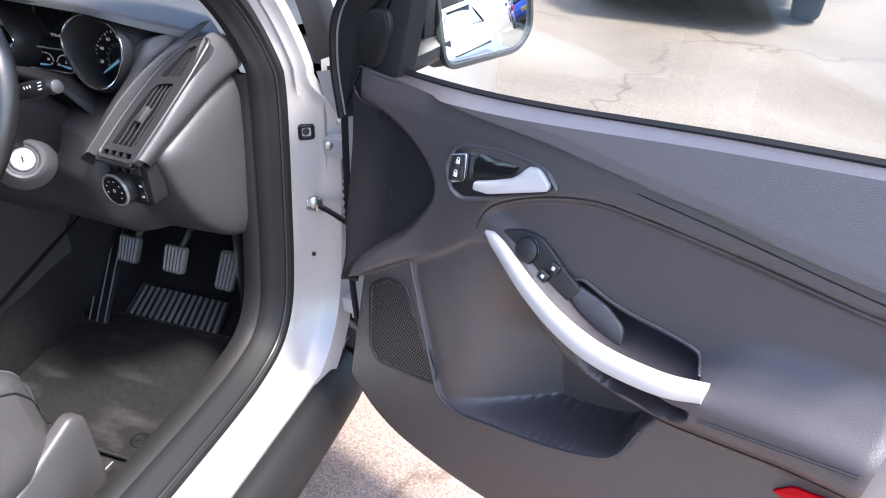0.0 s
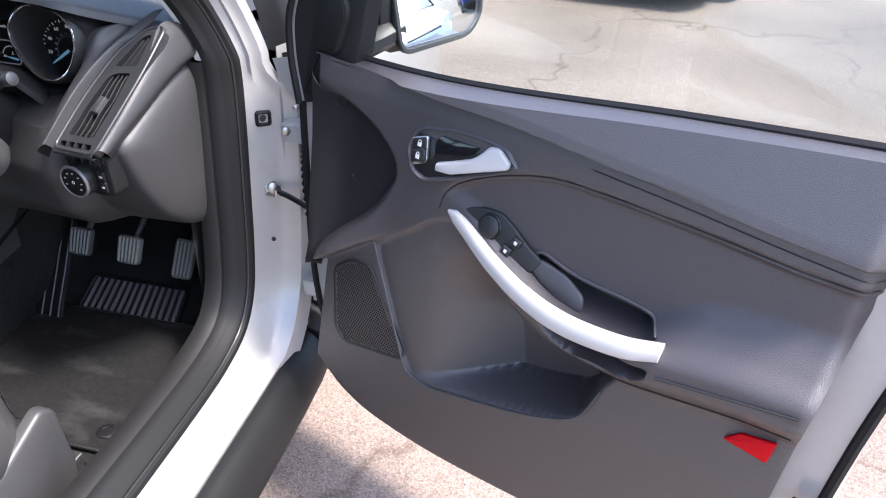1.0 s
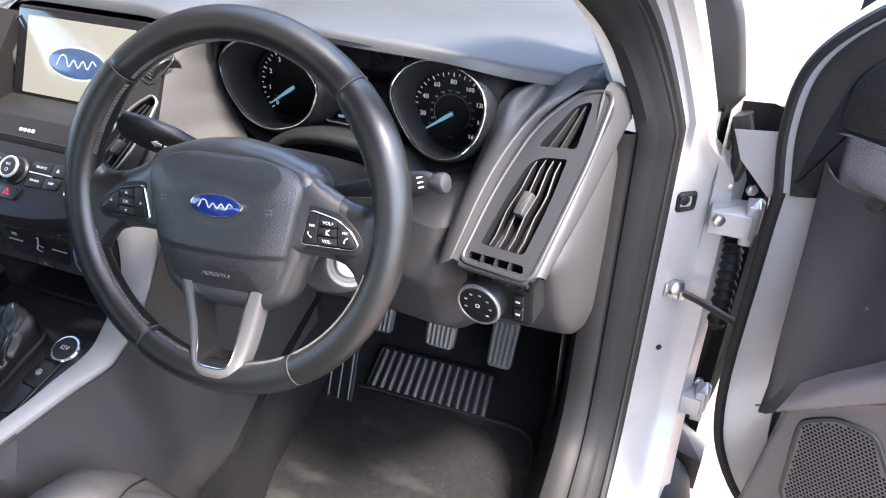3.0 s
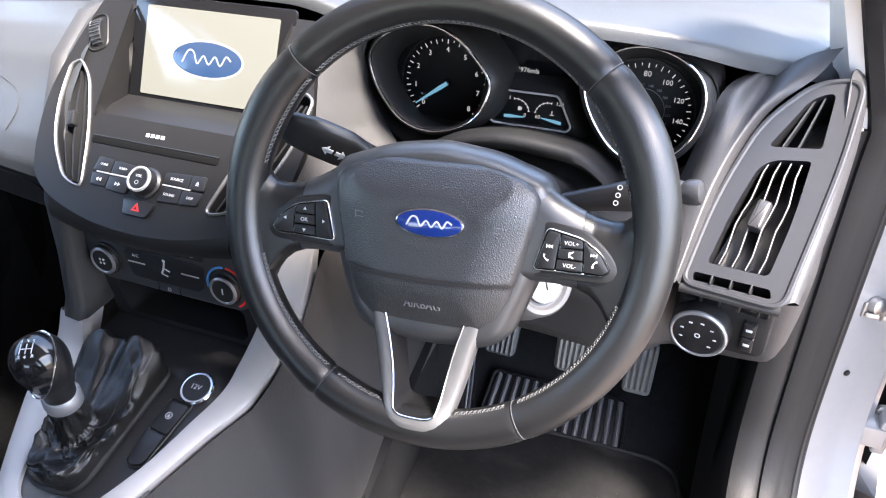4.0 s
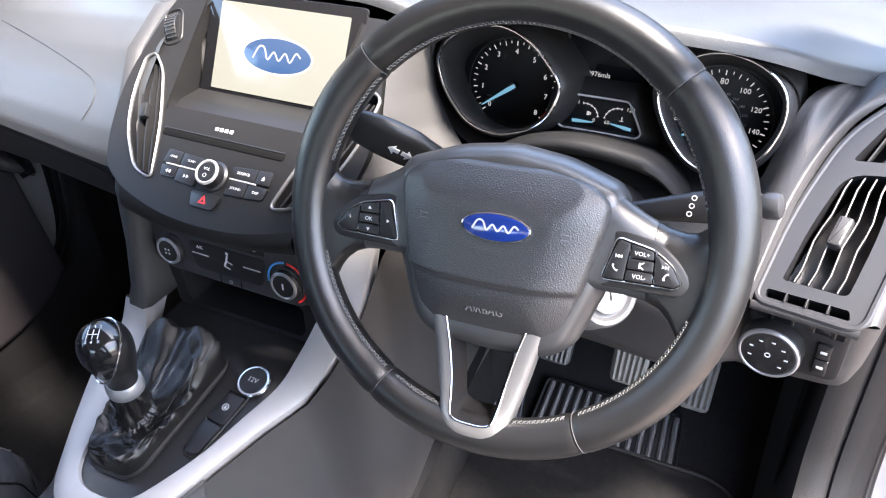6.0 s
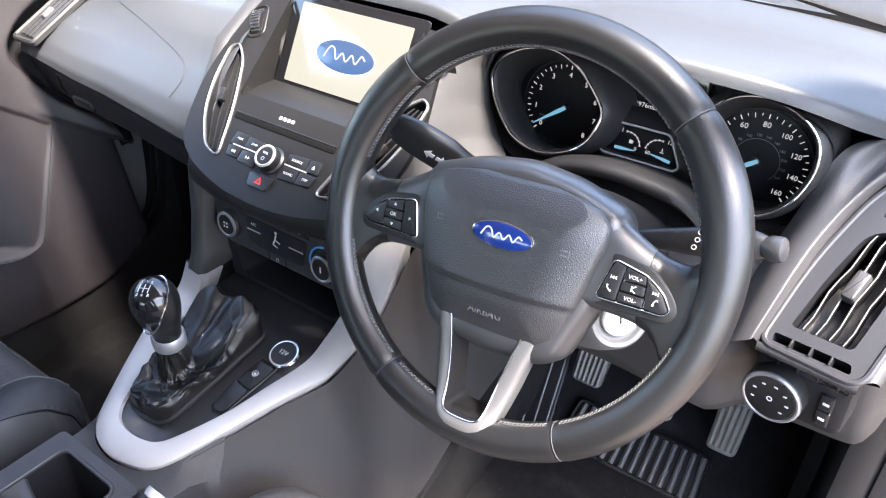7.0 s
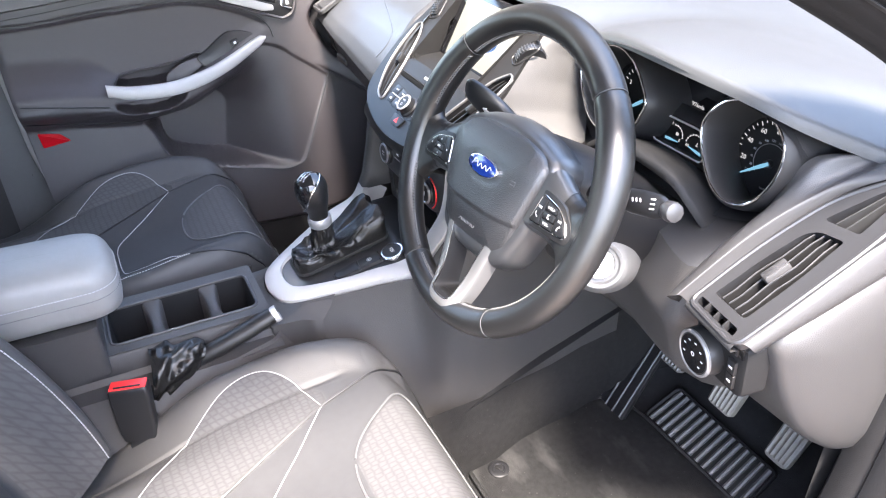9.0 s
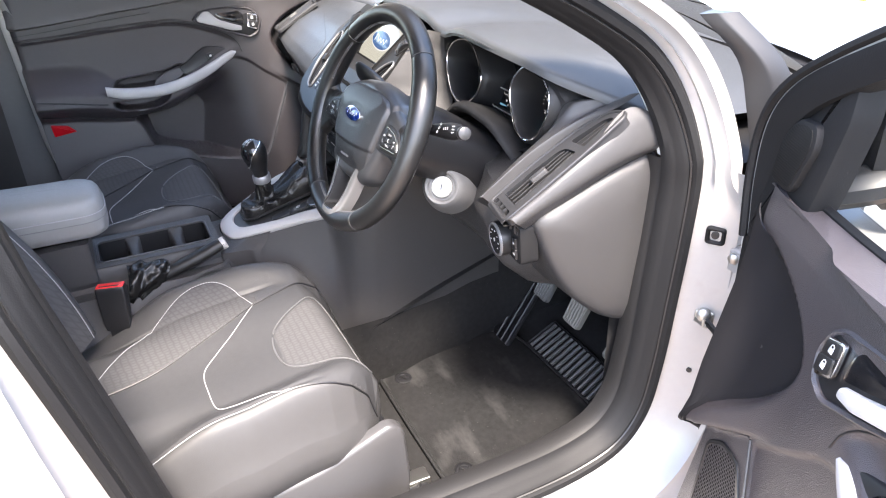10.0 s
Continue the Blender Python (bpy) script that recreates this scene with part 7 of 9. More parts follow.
part("screen_oval", xf(plate(circle(0.0485, 48, 0, 0, 0.0215), 0.0004, 0.0001), pose(0, -0.003, 0.0013)), SCREEN_WHITE, sc, m=scm)
part("screen_oval_field", xf(plate(circle(0.0460, 48, 0, 0, 0.0190), 0.0003, 0.0001), pose(0, -0.003, 0.0018)), SCREEN_BLUE, sc, m=scm)
part("screen_mark", xf(tube([(p.x * 1.7, p.y * 1.9, 0) for p in sq], 0.0011, 5, 0.3), pose(0, -0.003, 0.0024)), SCREEN_WHITE, sc, m=scm)


# side vents with satin frames
def vent(o, sgn):
    part("vent_frame", xf(ring_plate(offset(o, -0.0020), offset(o, 0.0010), 0.004, 0.0012), pose(0, 0, -0.001)), SPOKE_SILVER, stack, "satin silver vent frame", m=sm_)
    part("vent_liner", loft([[(x, y, -0.001) for x, y in o], [(x, y, -0.045) for x, y in offset(o, 0.004)]], caps=(False, True)), PLASTIC_DARK, stack, m=sm_)
    for k in range(3):
        pts = []
        for j in range(11):
            t = j / 10
            y = 0.017 + 0.128 * t
            lo_ = interp(y, [(0.0105, -0.110), (0.058, -0.140), (0.105, -0.155), (0.157, -0.158)])
            hi_ = interp(y, [(0.0105, -0.0805), (0.075, -0.0985), (0.138, -0.127), (0.157, -0.148)])
            pts.append((sgn * (lo_ + (hi_ - lo_) * (0.25 + 0.25 * k)), y))
        part("vent_slat", loft([[(x - 0.0012, y, -0.003), (x + 0.0012, y, -0.003), (x + sgn * 0.005 + 0.0012, y, -0.028), (x + sgn * 0.005 - 0.0012, y, -0.028)] for x, y in pts]), SATIN_BLACK, stack, m=sm_)
    part("vent_tab", xf(box(0.009, 0.018, 0.008, 0.002), pose(sgn * -0.128, 0.086, -0.004, 0, 0, sgn * 18)), SATIN_BLACK, stack, m=sm_)


vent(vent_l, 1)
vent(vent_r, -1)
for s in (-1, 1):
    tm = sm_ @ pose(s * 0.1395, 0.1935, 0.0, 0, 0, s * -24)
    tw_ = part("thumbwheel", xf(xf(lathe([(0.021, -0.007), (0.0225, -0.004), (0.0225, 0.004), (0.021, 0.007)], 28), pose(0, 0, 0, 0, 90, 0)), tm @ pose(0, 0, -0.013)), PLASTIC_DARK, stack, "ribbed vent thumbwheel")
    for k in range(-4, 5):
        part("thumb_rib", xf(box(0.013, 0.0016, 0.0014, 0.0004), tm @ pose(0, 0, -0.013) @ pose(0, 0, 0, 11 * k) @ pose(0, 0, 0.0218)), VENT_EDGE, tw_)
    tro = rpoly([(-0.011, -0.022), (0.011, -0.022), (0.011, 0.022), (-0.011, 0.022)], 0.009, 5)
    part("thumbwheel_rim", xf(ring_plate(offset(tro, -0.0025), tro, 0.003, 0.001), pose(0, 0, -0.0012)), FASCIA, tw_, m=tm)

# radio: CD slot, keys, volume knob, hazard key
part("cd_slot", xf(plate(rpoly([(-0.090, 0.0635), (0.075, 0.0635), (0.075, 0.0710), (-0.090, 0.0710)], 0.003), 0.001, 0.0003), pose(0, 0, 0.0)), PERFORATION, stack, "narrow CD slot", m=sm_)
part("cd_lip", xf(tube([(-0.090, 0.0720, 0.0008), (0.075, 0.0720, 0.0008)], 0.0010, 6), pose(0, 0, 0)), SATIN_BLACK, stack, m=sm_)
part("word_bar", join(*[xf(box(0.0045, 0.0042, 0.0004, 0.0001), pose(-0.0215 + 0.0066 * k, 0.0825, 0.0)) for k in range(4)]), WHITE_INK, stack, m=sm_)


def key(pts, lab="", size=0.0052, r=0.002, mat=None):
    k = part("radio_key", xf(plate(rpoly(pts, r, 3), 0.0035, 0.001), pose(0, 0, -0.001)), mat or PLASTIC_DARK, stack, m=sm_)
    cx = sum(p[0] for p in pts) / len(pts)
    cy_ = sum(p[1] for p in pts) / len(pts)
    if lab:
        text("mark", lab, size, WHITE_INK, k, sm_ @ pose(cx, cy_, 0.0026))
    return k, cx, cy_


def glyph(k, cx, cy_, vf):
    part("mark", vf, WHITE_INK, k, m=sm_ @ pose(cx, cy_, 0.0026))


tri_up = plate([(-0.0022, -0.0014), (0.0022, -0.0014), (0, 0.0018)], 0.0003, 0.0001)
key([(-0.072, 0.033), (-0.049, 0.033), (-0.049, 0.048), (-0.070, 0.049)], "-TUNE", 0.0036)
key([(-0.048, 0.033), (-0.020, 0.033), (-0.020, 0.046), (-0.048, 0.048)], "TUNE+", 0.0036)
glyph(*key([(-0.069, 0.017), (-0.049, 0.017), (-0.049, 0.0305), (-0.072, 0.0305)]), join(xf(tri_up, pose(-0.002, 0, 0, 0, 0, 90)), xf(tri_up, pose(0.002, 0, 0, 0, 0, 90))))
glyph(*key([(-0.048, 0.015), (-0.020, 0.0135), (-0.020, 0.0305), (-0.048, 0.0305)]), join(xf(tri_up, pose(-0.002, 0, 0, 0, 0, -90)), xf(tri_up, pose(0.002, 0, 0, 0, 0, -90))))
key([(0.020, 0.033), (0.052, 0.033), (0.052, 0.048), (0.020, 0.046)], "SOURCE", 0.0043)
glyph(*key([(0.053, 0.033), (0.072, 0.033), (0.070, 0.049), (0.053, 0.048)]), join(tri_up, xf(box(0.0044, 0.0009, 0.0003, 0.0001), pose(0, -0.0026, 0))))
key([(0.020, 0.0135), (0.046, 0.015), (0.046, 0.0305), (0.020, 0.0305)], "SOUND", 0.0041)
key([(0.047, 0.015), (0.069, 0.017), (0.072, 0.0305), (0.047, 0.0305)], "DISP", 0.0041)
for x0, x1 in ((-0.066, -0.021), (0.021, 0.056)):
    part("silver_line", xf(box(x1 - x0, 0.0016, 0.0012, 0.0004), pose((x0 + x1) / 2, 0.0318, 0.002)), SILVER, stack, m=sm_)
vk = part("volume_knob", xf(lathe([(0.0175, -0.001), (0.0175, 0.002), (0.0150, 0.004), (0.0145, 0.013), (0.0130, 0.0145), (0.0105, 0.0148)], 32), sm_ @ pose(0, 0.030, 0)), SATIN_BLACK, stack, "round volume knob with bright ring")
part("knob_ring", xf(ring_plate(circle(0.0142, 32), circle(0.0108, 32), 0.003, 0.0012), sm_ @ pose(0, 0.030, 0.0128)), SILVER, vk, "satin silver ring")
part("knob_face", xf(lathe([(0.0105, 0.0145), (0.010, 0.0152), (0.002, 0.0154)], 24), sm_ @ pose(0, 0.030, 0)), SATIN_BLACK, vk)
text("mark", "VOL", 0.0044, WHITE_INK, vk, sm_ @ pose(0, 0.033, 0.0156))
part("mark", ring_plate(circle(0.0024, 12), circle(0.0017, 12), 0.0003, 0.0001), WHITE_INK, vk, m=sm_ @ pose(0, 0.026, 0.0155))
hk = part("hazard_key", xf(plate(rpoly([(-0.020, 0.010), (0.020, 0.010), (0.015, -0.007), (-0.015, -0.007)], 0.004), 0.004, 0.001), pose(0, 0, -0.001)), PLASTIC_DARK, stack, "hazard light key", m=sm_)
t3 = [(-0.0055, -0.003), (0.0055, -0.003), (0, 0.0062)]
part("hazard_triangle", ring_plate(t3, [(x * 0.45, y * 0.45) for x, y in t3], 0.0004, 0.0001), RED, hk, m=sm_ @ pose(0, 0.001, 0.0031))

# heater panel
COLLAR_RING = material("ring_metal", (0.30, 0.30, 0.305), 0.3, 0.6, None, vary=0.04)
HEATER_BLACK = material("heater_black", (0.028, 0.028, 0.030), 0.36, 0, ("noise", 0.0008), 0.08, spec=0.7)
hm = basis((0.002, 0.043, 0.8005), (1, 0, 0), (0, 0.06, 0.998))
ho_ = rpoly([(-0.112, 0.040), (0.135, 0.046), (0.130, 0.0), (0.104, -0.038), (-0.104, -0.038), (-0.116, 0.0)], [0.01, 0.01, 0.03, 0.02, 0.02, 0.03], 5)
hp_ = part("heater_panel", xf(plate(ho_, 0.05, 0.006), pose(0, 0, -0.05)), HEATER_BLACK, stack, "black heater control panel", m=hm)
for x, lab in ((-0.083, 0), (0.083, 1)):
    kn = part("heater_knob", xf(lathe([(0.0205, 0), (0.0205, 0.002), (0.0182, 0.003), (0.0175, 0.007), (0.0160, 0.0085), (0.0135, 0.0088)], 32), hm @ pose(x, -0.006, 0)), SATIN_BLACK, hp_, "bright ringed heater knob")
    part("knob_ring", xf(ring_plate(circle(0.0174, 32), circle(0.0136, 32), 0.003, 0.0012), hm @ pose(x, -0.006, 0.0068)), COLLAR_RING, kn, "satin silver ring")
    part("knob_face", xf(lathe([(0.0135, 0.0085), (0.013, 0.0092), (0.003, 0.0093)], 24), hm @ pose(x, -0.006, 0)), SATIN_BLACK, kn)
    part("mark", join(*[xf(box(0.0026, 0.0026, 0.0003, 0.0001), pose(dx, dy, 0, 0, 0, 45)) for dx, dy in ((0.0025, 0.0025), (-0.0025, 0.0025), (0.0025, -0.0025), (-0.0025, -0.0025))]) if not lab else box(0.002, 0.008, 0.0003, 0.0001), WHITE_INK, kn, m=hm @ pose(x, -0.006, 0.0094))
for col_, a0, a1 in ((BLUE_BADGE, 95, 190), (RED, 85, -60)):
    arc = [(0.083 + 0.0255 * math.cos(radians(a0 + (a1 - a0) * k / 14)), -0.006 + 0.0255 * math.sin(radians(a0 + (a1 - a0) * k / 14)), 0.0005) for k in range(15)]
    part("temperature_arc", tube(arc, 0.0014, 5), material("arc_blue", (0.05, 0.3, 0.7), 0.4) if a0 == 95 else RED, hp_, m=hm)
for k in range(4):
    k1 = part("heater_key", xf(plate(rpoly([(-0.058 + 0.029 * k, 0.020), (-0.030 + 0.029 * k, 0.020), (-0.030 + 0.029 * k, 0.034), (-0.058 + 0.029 * k, 0.034)], 0.002, 3), 0.003, 0.001), pose(0, 0, -0.001)), PLASTIC_DARK, hp_, m=hm)
    part("mark", join(xf(ring_plate(circle(0.003, 10), circle(0.0023, 10), 0.0003, 0.0001), pose(-0.005 if k % 2 == 0 else 0, 0, 0)), xf(box(0.007, 0.0016, 0.0003, 0.0001), pose(0.004, 0, 0)) if k % 2 == 0 else xf(box(0.003, 0.001, 0.0003, 0.0001), pose(0, 0, 0))), WHITE_INK, k1, m=hm @ pose(-0.044 + 0.029 * k, 0.027, 0.0022))
ck = part("heater_keypad", xf(plate(rpoly([(-0.056, 0.015), (0.056, 0.015), (0.048, -0.022), (-0.048, -0.022)], 0.008, 4), 0.003, 0.001), pose(0, 0, -0.001)), PLASTIC_DARK, hp_, m=hm)
text("mark", "A/C", 0.0058, WHITE_INK, ck, hm @ pose(-0.038, 0.008, 0.0022))
for x in (-0.038, 0.036):
    part("silver_line", xf(box(0.024, 0.0016, 0.0008, 0.0003), pose(x, -0.001, 0.0022)), SILVER, ck, m=hm)
part("mark", join(xf(lathe([(0.0022, 0), (0.0018, 0.0004)], 10), pose(0.0, 0.010, 0)), tube([(0, 0.007, 0), (-0.002, 0.0, 0), (-0.006, -0.008, 0)], 0.0013, 5, 0.3), tube([(-0.002, 0.0, 0), (0.006, -0.003, 0)], 0.001, 5, 0.3), tube([(-0.006, -0.008, 0), (0.002, -0.010, 0)], 0.001, 5, 0.3)), WHITE_INK, ck, m=hm @ pose(0.002, 0, 0.0022))
part("mark", ring_plate(circle(0.0024, 12), circle(0.0017, 12), 0.0003, 0.0001), WHITE_INK, hp_, m=hm @ pose(0.0, -0.030, 0.0002))
for x in (-0.050, 0.050):
    part("key_joint", xf(box(0.0008, 0.012, 0.0005, 0.0001), pose(x * 0.3, -0.030, 0)), GLOSS, hp_, m=hm)

# legs of the stack: grey mouldings that run down to the console, silver low down on the driver side
def leg(s, rows, name, mat, label):
    rings = []
    for z, xi, xo, y in rows:
        back = 0.30 if s < 0 else max(0.075, min(0.115, 0.205 - y))
        rings.append([(s * xi, y + 0.06, z), (s * xi, y + 0.008, z), (s * (xi + 0.006), y, z), (s * (xi * 0.4 + xo * 0.6), y + 0.002, z), (s * (xo - 0.010), y + 0.010, z), (s * xo, y + 0.024, z), (s * (xo + 0.008), y + 0.07, z), (s * (xo + 0.1 * back), y + back, z), (s * xi, y + back, z)])
    part(name, loft(rings), mat, stack, label, sharp=60)


UPPER_LEG = [(1.02, 0.190, 0.215, 0.215), (0.985, 0.180, 0.210, 0.150), (0.94, 0.150, 0.186, 0.092), (0.90, 0.124, 0.168, 0.055), (0.86, 0.108, 0.158, 0.030)]
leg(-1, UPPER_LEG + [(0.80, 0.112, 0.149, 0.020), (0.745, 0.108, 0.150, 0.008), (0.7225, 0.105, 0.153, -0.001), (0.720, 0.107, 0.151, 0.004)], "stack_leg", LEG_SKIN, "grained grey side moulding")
part("cubby", join(xf(panel_with_holes(rpoly([(-0.108, -0.06), (0.124, -0.06), (0.136, 0.010), (-0.108, 0.010)], 0.004), [rpoly([(-0.088, -0.052), (0.088, -0.052), (0.092, -0.002), (-0.092, -0.002)], 0.012)], 0.008), basis((0, 0.052, 0.757), (1, 0, 0), (0, -0.05, 1)) @ pose(0, 0, -0.008)),
                   xf(loft([[(x, y, 0) for x, y in rpoly([(-0.088, -0.052), (0.088, -0.052), (0.092, -0.002), (-0.092, -0.002)], 0.012)], [(x, y, -0.13) for x, y in rpoly([(-0.080, -0.050), (0.080, -0.050), (0.082, -0.008), (-0.082, -0.008)], 0.012)]], caps=(False, True)), basis((0, 0.052, 0.757), (1, 0, 0), (0, -0.05, 1)))), PLASTIC_DARK, stack, "dark open storage cubby")

# ---- centre console ----
console = thing("centre_console", (0, -0.2, 0.3), "dark grey centre console with silver trim round the gear lever", "centre console")


def cz_(y):
    return 0.693 + 0.30 * min(y, 0.0) + (0.02 * y if y > 0 else 0)


# the trim is one flat band: inner edge against the deck, outer edge over the side walls, rising beside the stack
TRIM = [((-0.1065, 0.000, 0.722), (-0.154, 0.012, 0.722)), ((-0.1045, -0.016, 0.691), (-0.154, -0.010, 0.688)), ((-0.0985, -0.050), (-0.147, -0.058)), ((-0.0880, -0.0985), (-0.127, -0.108)), ((-0.0755, -0.142), (-0.104, -0.156)), ((-0.0645, -0.168), (-0.085, -0.190)),
        ((-0.050, -0.181), (-0.063, -0.2085)), ((-0.028, -0.1855), (-0.030, -0.2150)), ((-0.002, -0.183), (0.002, -0.2105)), ((0.016, -0.176), (0.027, -0.2010)), ((0.031, -0.159), (0.0475, -0.178)), ((0.059, -0.111), (0.0780, -0.117)), ((0.079, -0.060), (0.1045, -0.060)),
        ((0.094, -0.0125, 0.690), (0.1275, -0.012, 0.683)), ((0.107, 0.010, 0.718), (0.146, 0.004, 0.712)), ((0.126, 0.026, 0.760), (0.166, 0.014, 0.750)), ((0.140, 0.036, 0.800), (0.182, 0.030, 0.790)), ((0.150, 0.040, 0.872), (0.196, 0.060, 0.865))]
T_IN = cr([(p[0], p[1], p[2] if len(p) > 2 else cz_(p[1]) + 0.003) for p, q in TRIM], 7)
T_OUT = cr([(q[0], q[1], q[2] if len(q) > 2 else cz_(q[1]) - 0.003) for p, q in TRIM], 7)
rings = []
for i, (p, q) in enumerate(zip(T_IN, T_OUT)):
    d = (T_OUT[min(i + 1, len(T_OUT) - 1)] - T_OUT[max(i - 1, 0)]).normalized()
    e = (q - p).normalized()
    up = d.cross(e).normalized()
    if up.dot(Vector((0, -0.6, 1.0))) < 0:
        up = -up
    rings.append([p - up * 0.012, p - up * 0.0008, p + e * 0.0012, p * 0.5 + q * 0.5 + up * 0.0012, q - e * 0.0050 + up * 0.0002, q - e * 0.0012 - up * 0.0016, q + e * 0.0006 - up * 0.0060, q + e * 0.0015 - up * 0.022, q - e * 0.008 - up * 0.055])
DECK_BLACK = material("deck_black", (0.020, 0.020, 0.021), 0.36, 0, ("noise", 0.0008), 0.08)
part("silver_trim", loft(rings, closed=False), SILVER, console, "satin silver console trim", sharp=40)
sk2 = [(p, Vector((max(-0.095, min(0.099, p.x * 1.25)), min(p.y - 0.022, -0.232) if abs(p.x) < 0.06 else p.y - 0.03, 0.617))) for p in T_OUT if p.y < -0.125]
part("deck_skirt", loft([[p + Vector((0, 0, -0.005)), p * 0.6 + q * 0.4 + Vector((0, 0, -0.008)), q, q + Vector((0, 0, -0.05))] for p, q in sk2], closed=False), PLASTIC_LOW, console, "grey skirt between trim and cup deck", sharp=60)
DECK_L = [(-0.186, -0.040), (-0.181, -0.052), (-0.168, -0.066), (-0.142, -0.077), (-0.0985, -0.0895), (0.012, -0.111), (0.06, -0.113)]
DECK_R = [(-0.186, -0.010), (-0.183, 0.0), (-0.176, 0.017), (-0.159, 0.032), (-0.111, 0.060), (-0.060, 0.080), (-0.0125, 0.094), (0.034, 0.107), (0.06, 0.110)]
part("console_deck", grid(lambda a, b: (lambda y: (interp(y, DECK_L) * (1 - a) + interp(y, DECK_R) * a, y, cz_(y) - 0.003))(-0.186 + 0.246 * b), 20, 30), DECK_BLACK, console, "satin black console deck")


# grey side walls down to the carpet
def wall(s):
    def fn(a, b):
        y = -0.66 + 1.16 * a
        if s > 0:
            xt = interp(y, [(-0.66, 0.10), (-0.30, 0.098), (-0.235, 0.084), (-0.200, 0.050), (-0.178, 0.0515), (-0.117, 0.0815), (-0.060, 0.108), (-0.012, 0.131), (0.004, 0.149), (0.014, 0.169), (0.030, 0.185), (0.060, 0.199), (0.10, 0.204), (0.5, 0.215)])
            ztop = interp(y, [(-0.66, 0.60), (-0.30, 0.60), (-0.22, 0.606), (-0.178, 0.630), (-0.117, 0.648), (-0.060, 0.665), (-0.012, 0.675), (0.004, 0.704), (0.014, 0.742), (0.030, 0.782), (0.060, 0.850), (0.10, 0.88), (0.5, 0.88)])
        else:
            xt = interp(y, [(-0.66, 0.10), (-0.30, 0.098), (-0.22, 0.086), (-0.19, 0.086), (-0.156, 0.106), (-0.108, 0.129), (-0.058, 0.149), (-0.006, 0.157), (0.012, 0.158), (0.10, 0.178), (0.5, 0.205)])
            ztop = interp(y, [(-0.66, 0.60), (-0.30, 0.60), (-0.22, 0.606), (-0.156, 0.636), (-0.108, 0.650), (-0.058, 0.665), (-0.006, 0.680), (0.012, 0.71), (0.10, 0.74), (0.2, 0.78), (0.5, 0.88)])
        z = ztop + (0.345 - ztop) * b
        foot = max(0.185, xt) + (0.184 - max(0.185, xt)) * ease(y, 0.0, 0.22)
        x = xt + (foot - xt) * (b ** 1.1) + 0.006 * math.sin(3.1 * b)
        if s > 0 and y < 0.0:
            # a moulded ridge near the seat
            x += 0.003 * ease(0.535 + 0.30 * (y + 0.1) - z, -0.012, 0.012) * ease(y, -0.42, -0.30) * ease(-y, 0.02, 0.12)
        return s * x, y, z
    return fn


for s in (-1, 1):
    part("console_side", grid(wall(s), 130, 30), PLASTIC_LOW, console, "grey plastic console side", sharp=70)
    part("tunnel_carpet", grid(lambda a, b: (s * (0.206 - 0.012 * ease(a, 0.60, 0.72) + 0.006 * math.sin(3.1 * b) + 0.02 * b * (1 - ease(a, 0.60, 0.72))), -0.66 + 1.2 * a, 0.442 - 0.165 * b + 0.05 * ease(a, 0.7, 0.9)), 20, 8), CARPET, console)
    part("side_carpet", grid(lambda a, b: (s * (0.200 + 0.02 * a), 0.36 + 0.24 * a, 0.34 + 0.30 * b), 6, 4), CARPET, console)

# rear deck with cup wells
cup_o = rpoly([(-0.088, -0.228), (0.056, -0.228), (0.052, -0.64), (-0.088, -0.64)], 0.008)
trough = rpoly([(-0.060, -0.244), (0.034, -0.244), (0.032, -0.462), (-0.060, -0.462)], 0.012)
rd = Matrix.Translation((0, 0, 0.640))
part("rear_deck", xf(panel_with_holes(cup_o, [trough], 0.02), pose(0, 0, -0.02)), PLASTIC_LOW, console, "dark deck with cup wells", m=rd)
part("cup_trough", loft([[(x, y, -0.002) for x, y in trough], [(x, y, -0.110) for x, y in offset(trough, 0.004)]], caps=(False, True)), RUBBER, console, "dark cup trough", m=rd)
part("trough_edge", xf(ring_plate(offset(trough, -0.004), offset(trough, 0.0005), 0.003, 0.0012), pose(0, 0, -0.0005)), PLASTIC, console, "raised trough edge", m=rd)


def saddle(yc):
    rings = []
    for k in range(13):
        x = -0.0595 + 0.0925 * k / 12
        e = abs(2 * k / 12 - 1)
        w = 0.0085 + 0.007 * e ** 2.5
        z = -0.012 + 0.011 * e ** 2
        rings.append([(x, yc - w, -0.084), (x, yc - w, z - 0.004), (x, yc - w + 0.004, z), (x, yc + w - 0.004, z), (x, yc + w, z - 0.004), (x, yc + w, -0.084)])
    return loft(rings)


for yc in (-0.305, -0.394):
    part("cup_saddle", saddle(yc), PLASTIC_LOW, console, "moulded saddle between the cup wells", m=rd, sharp=60)
part("deck_shoulder", loft([[(x, y, z) for x, z in ((0.052, 0.640), (0.056, 0.634), (0.058, 0.605), (0.066, 0.598), (0.098, 0.597), (0.102, 0.56))] for y in (-0.222, -0.30, -0.42, -0.66)], closed=False), PLASTIC_LOW, console, "step beside the handbrake")
part("deck_shoulder", loft([[(x, y, z) for x, z in ((-0.084, 0.640), (-0.092, 0.632), (-0.098, 0.60), (-0.10, 0.56))] for y in (-0.222, -0.30, -0.42, -0.66)], closed=False), PLASTIC_LOW, console)
part("console_box", loft([[(x * k, y, z) for x, y in rpoly([(-0.078, -0.47), (0.070, -0.47), (0.070, -0.70), (-0.078, -0.70)], 0.012)] for k, z in ((1.0, 0.62), (1.0, 0.705))]), PLASTIC_LOW, console, "console storage box")

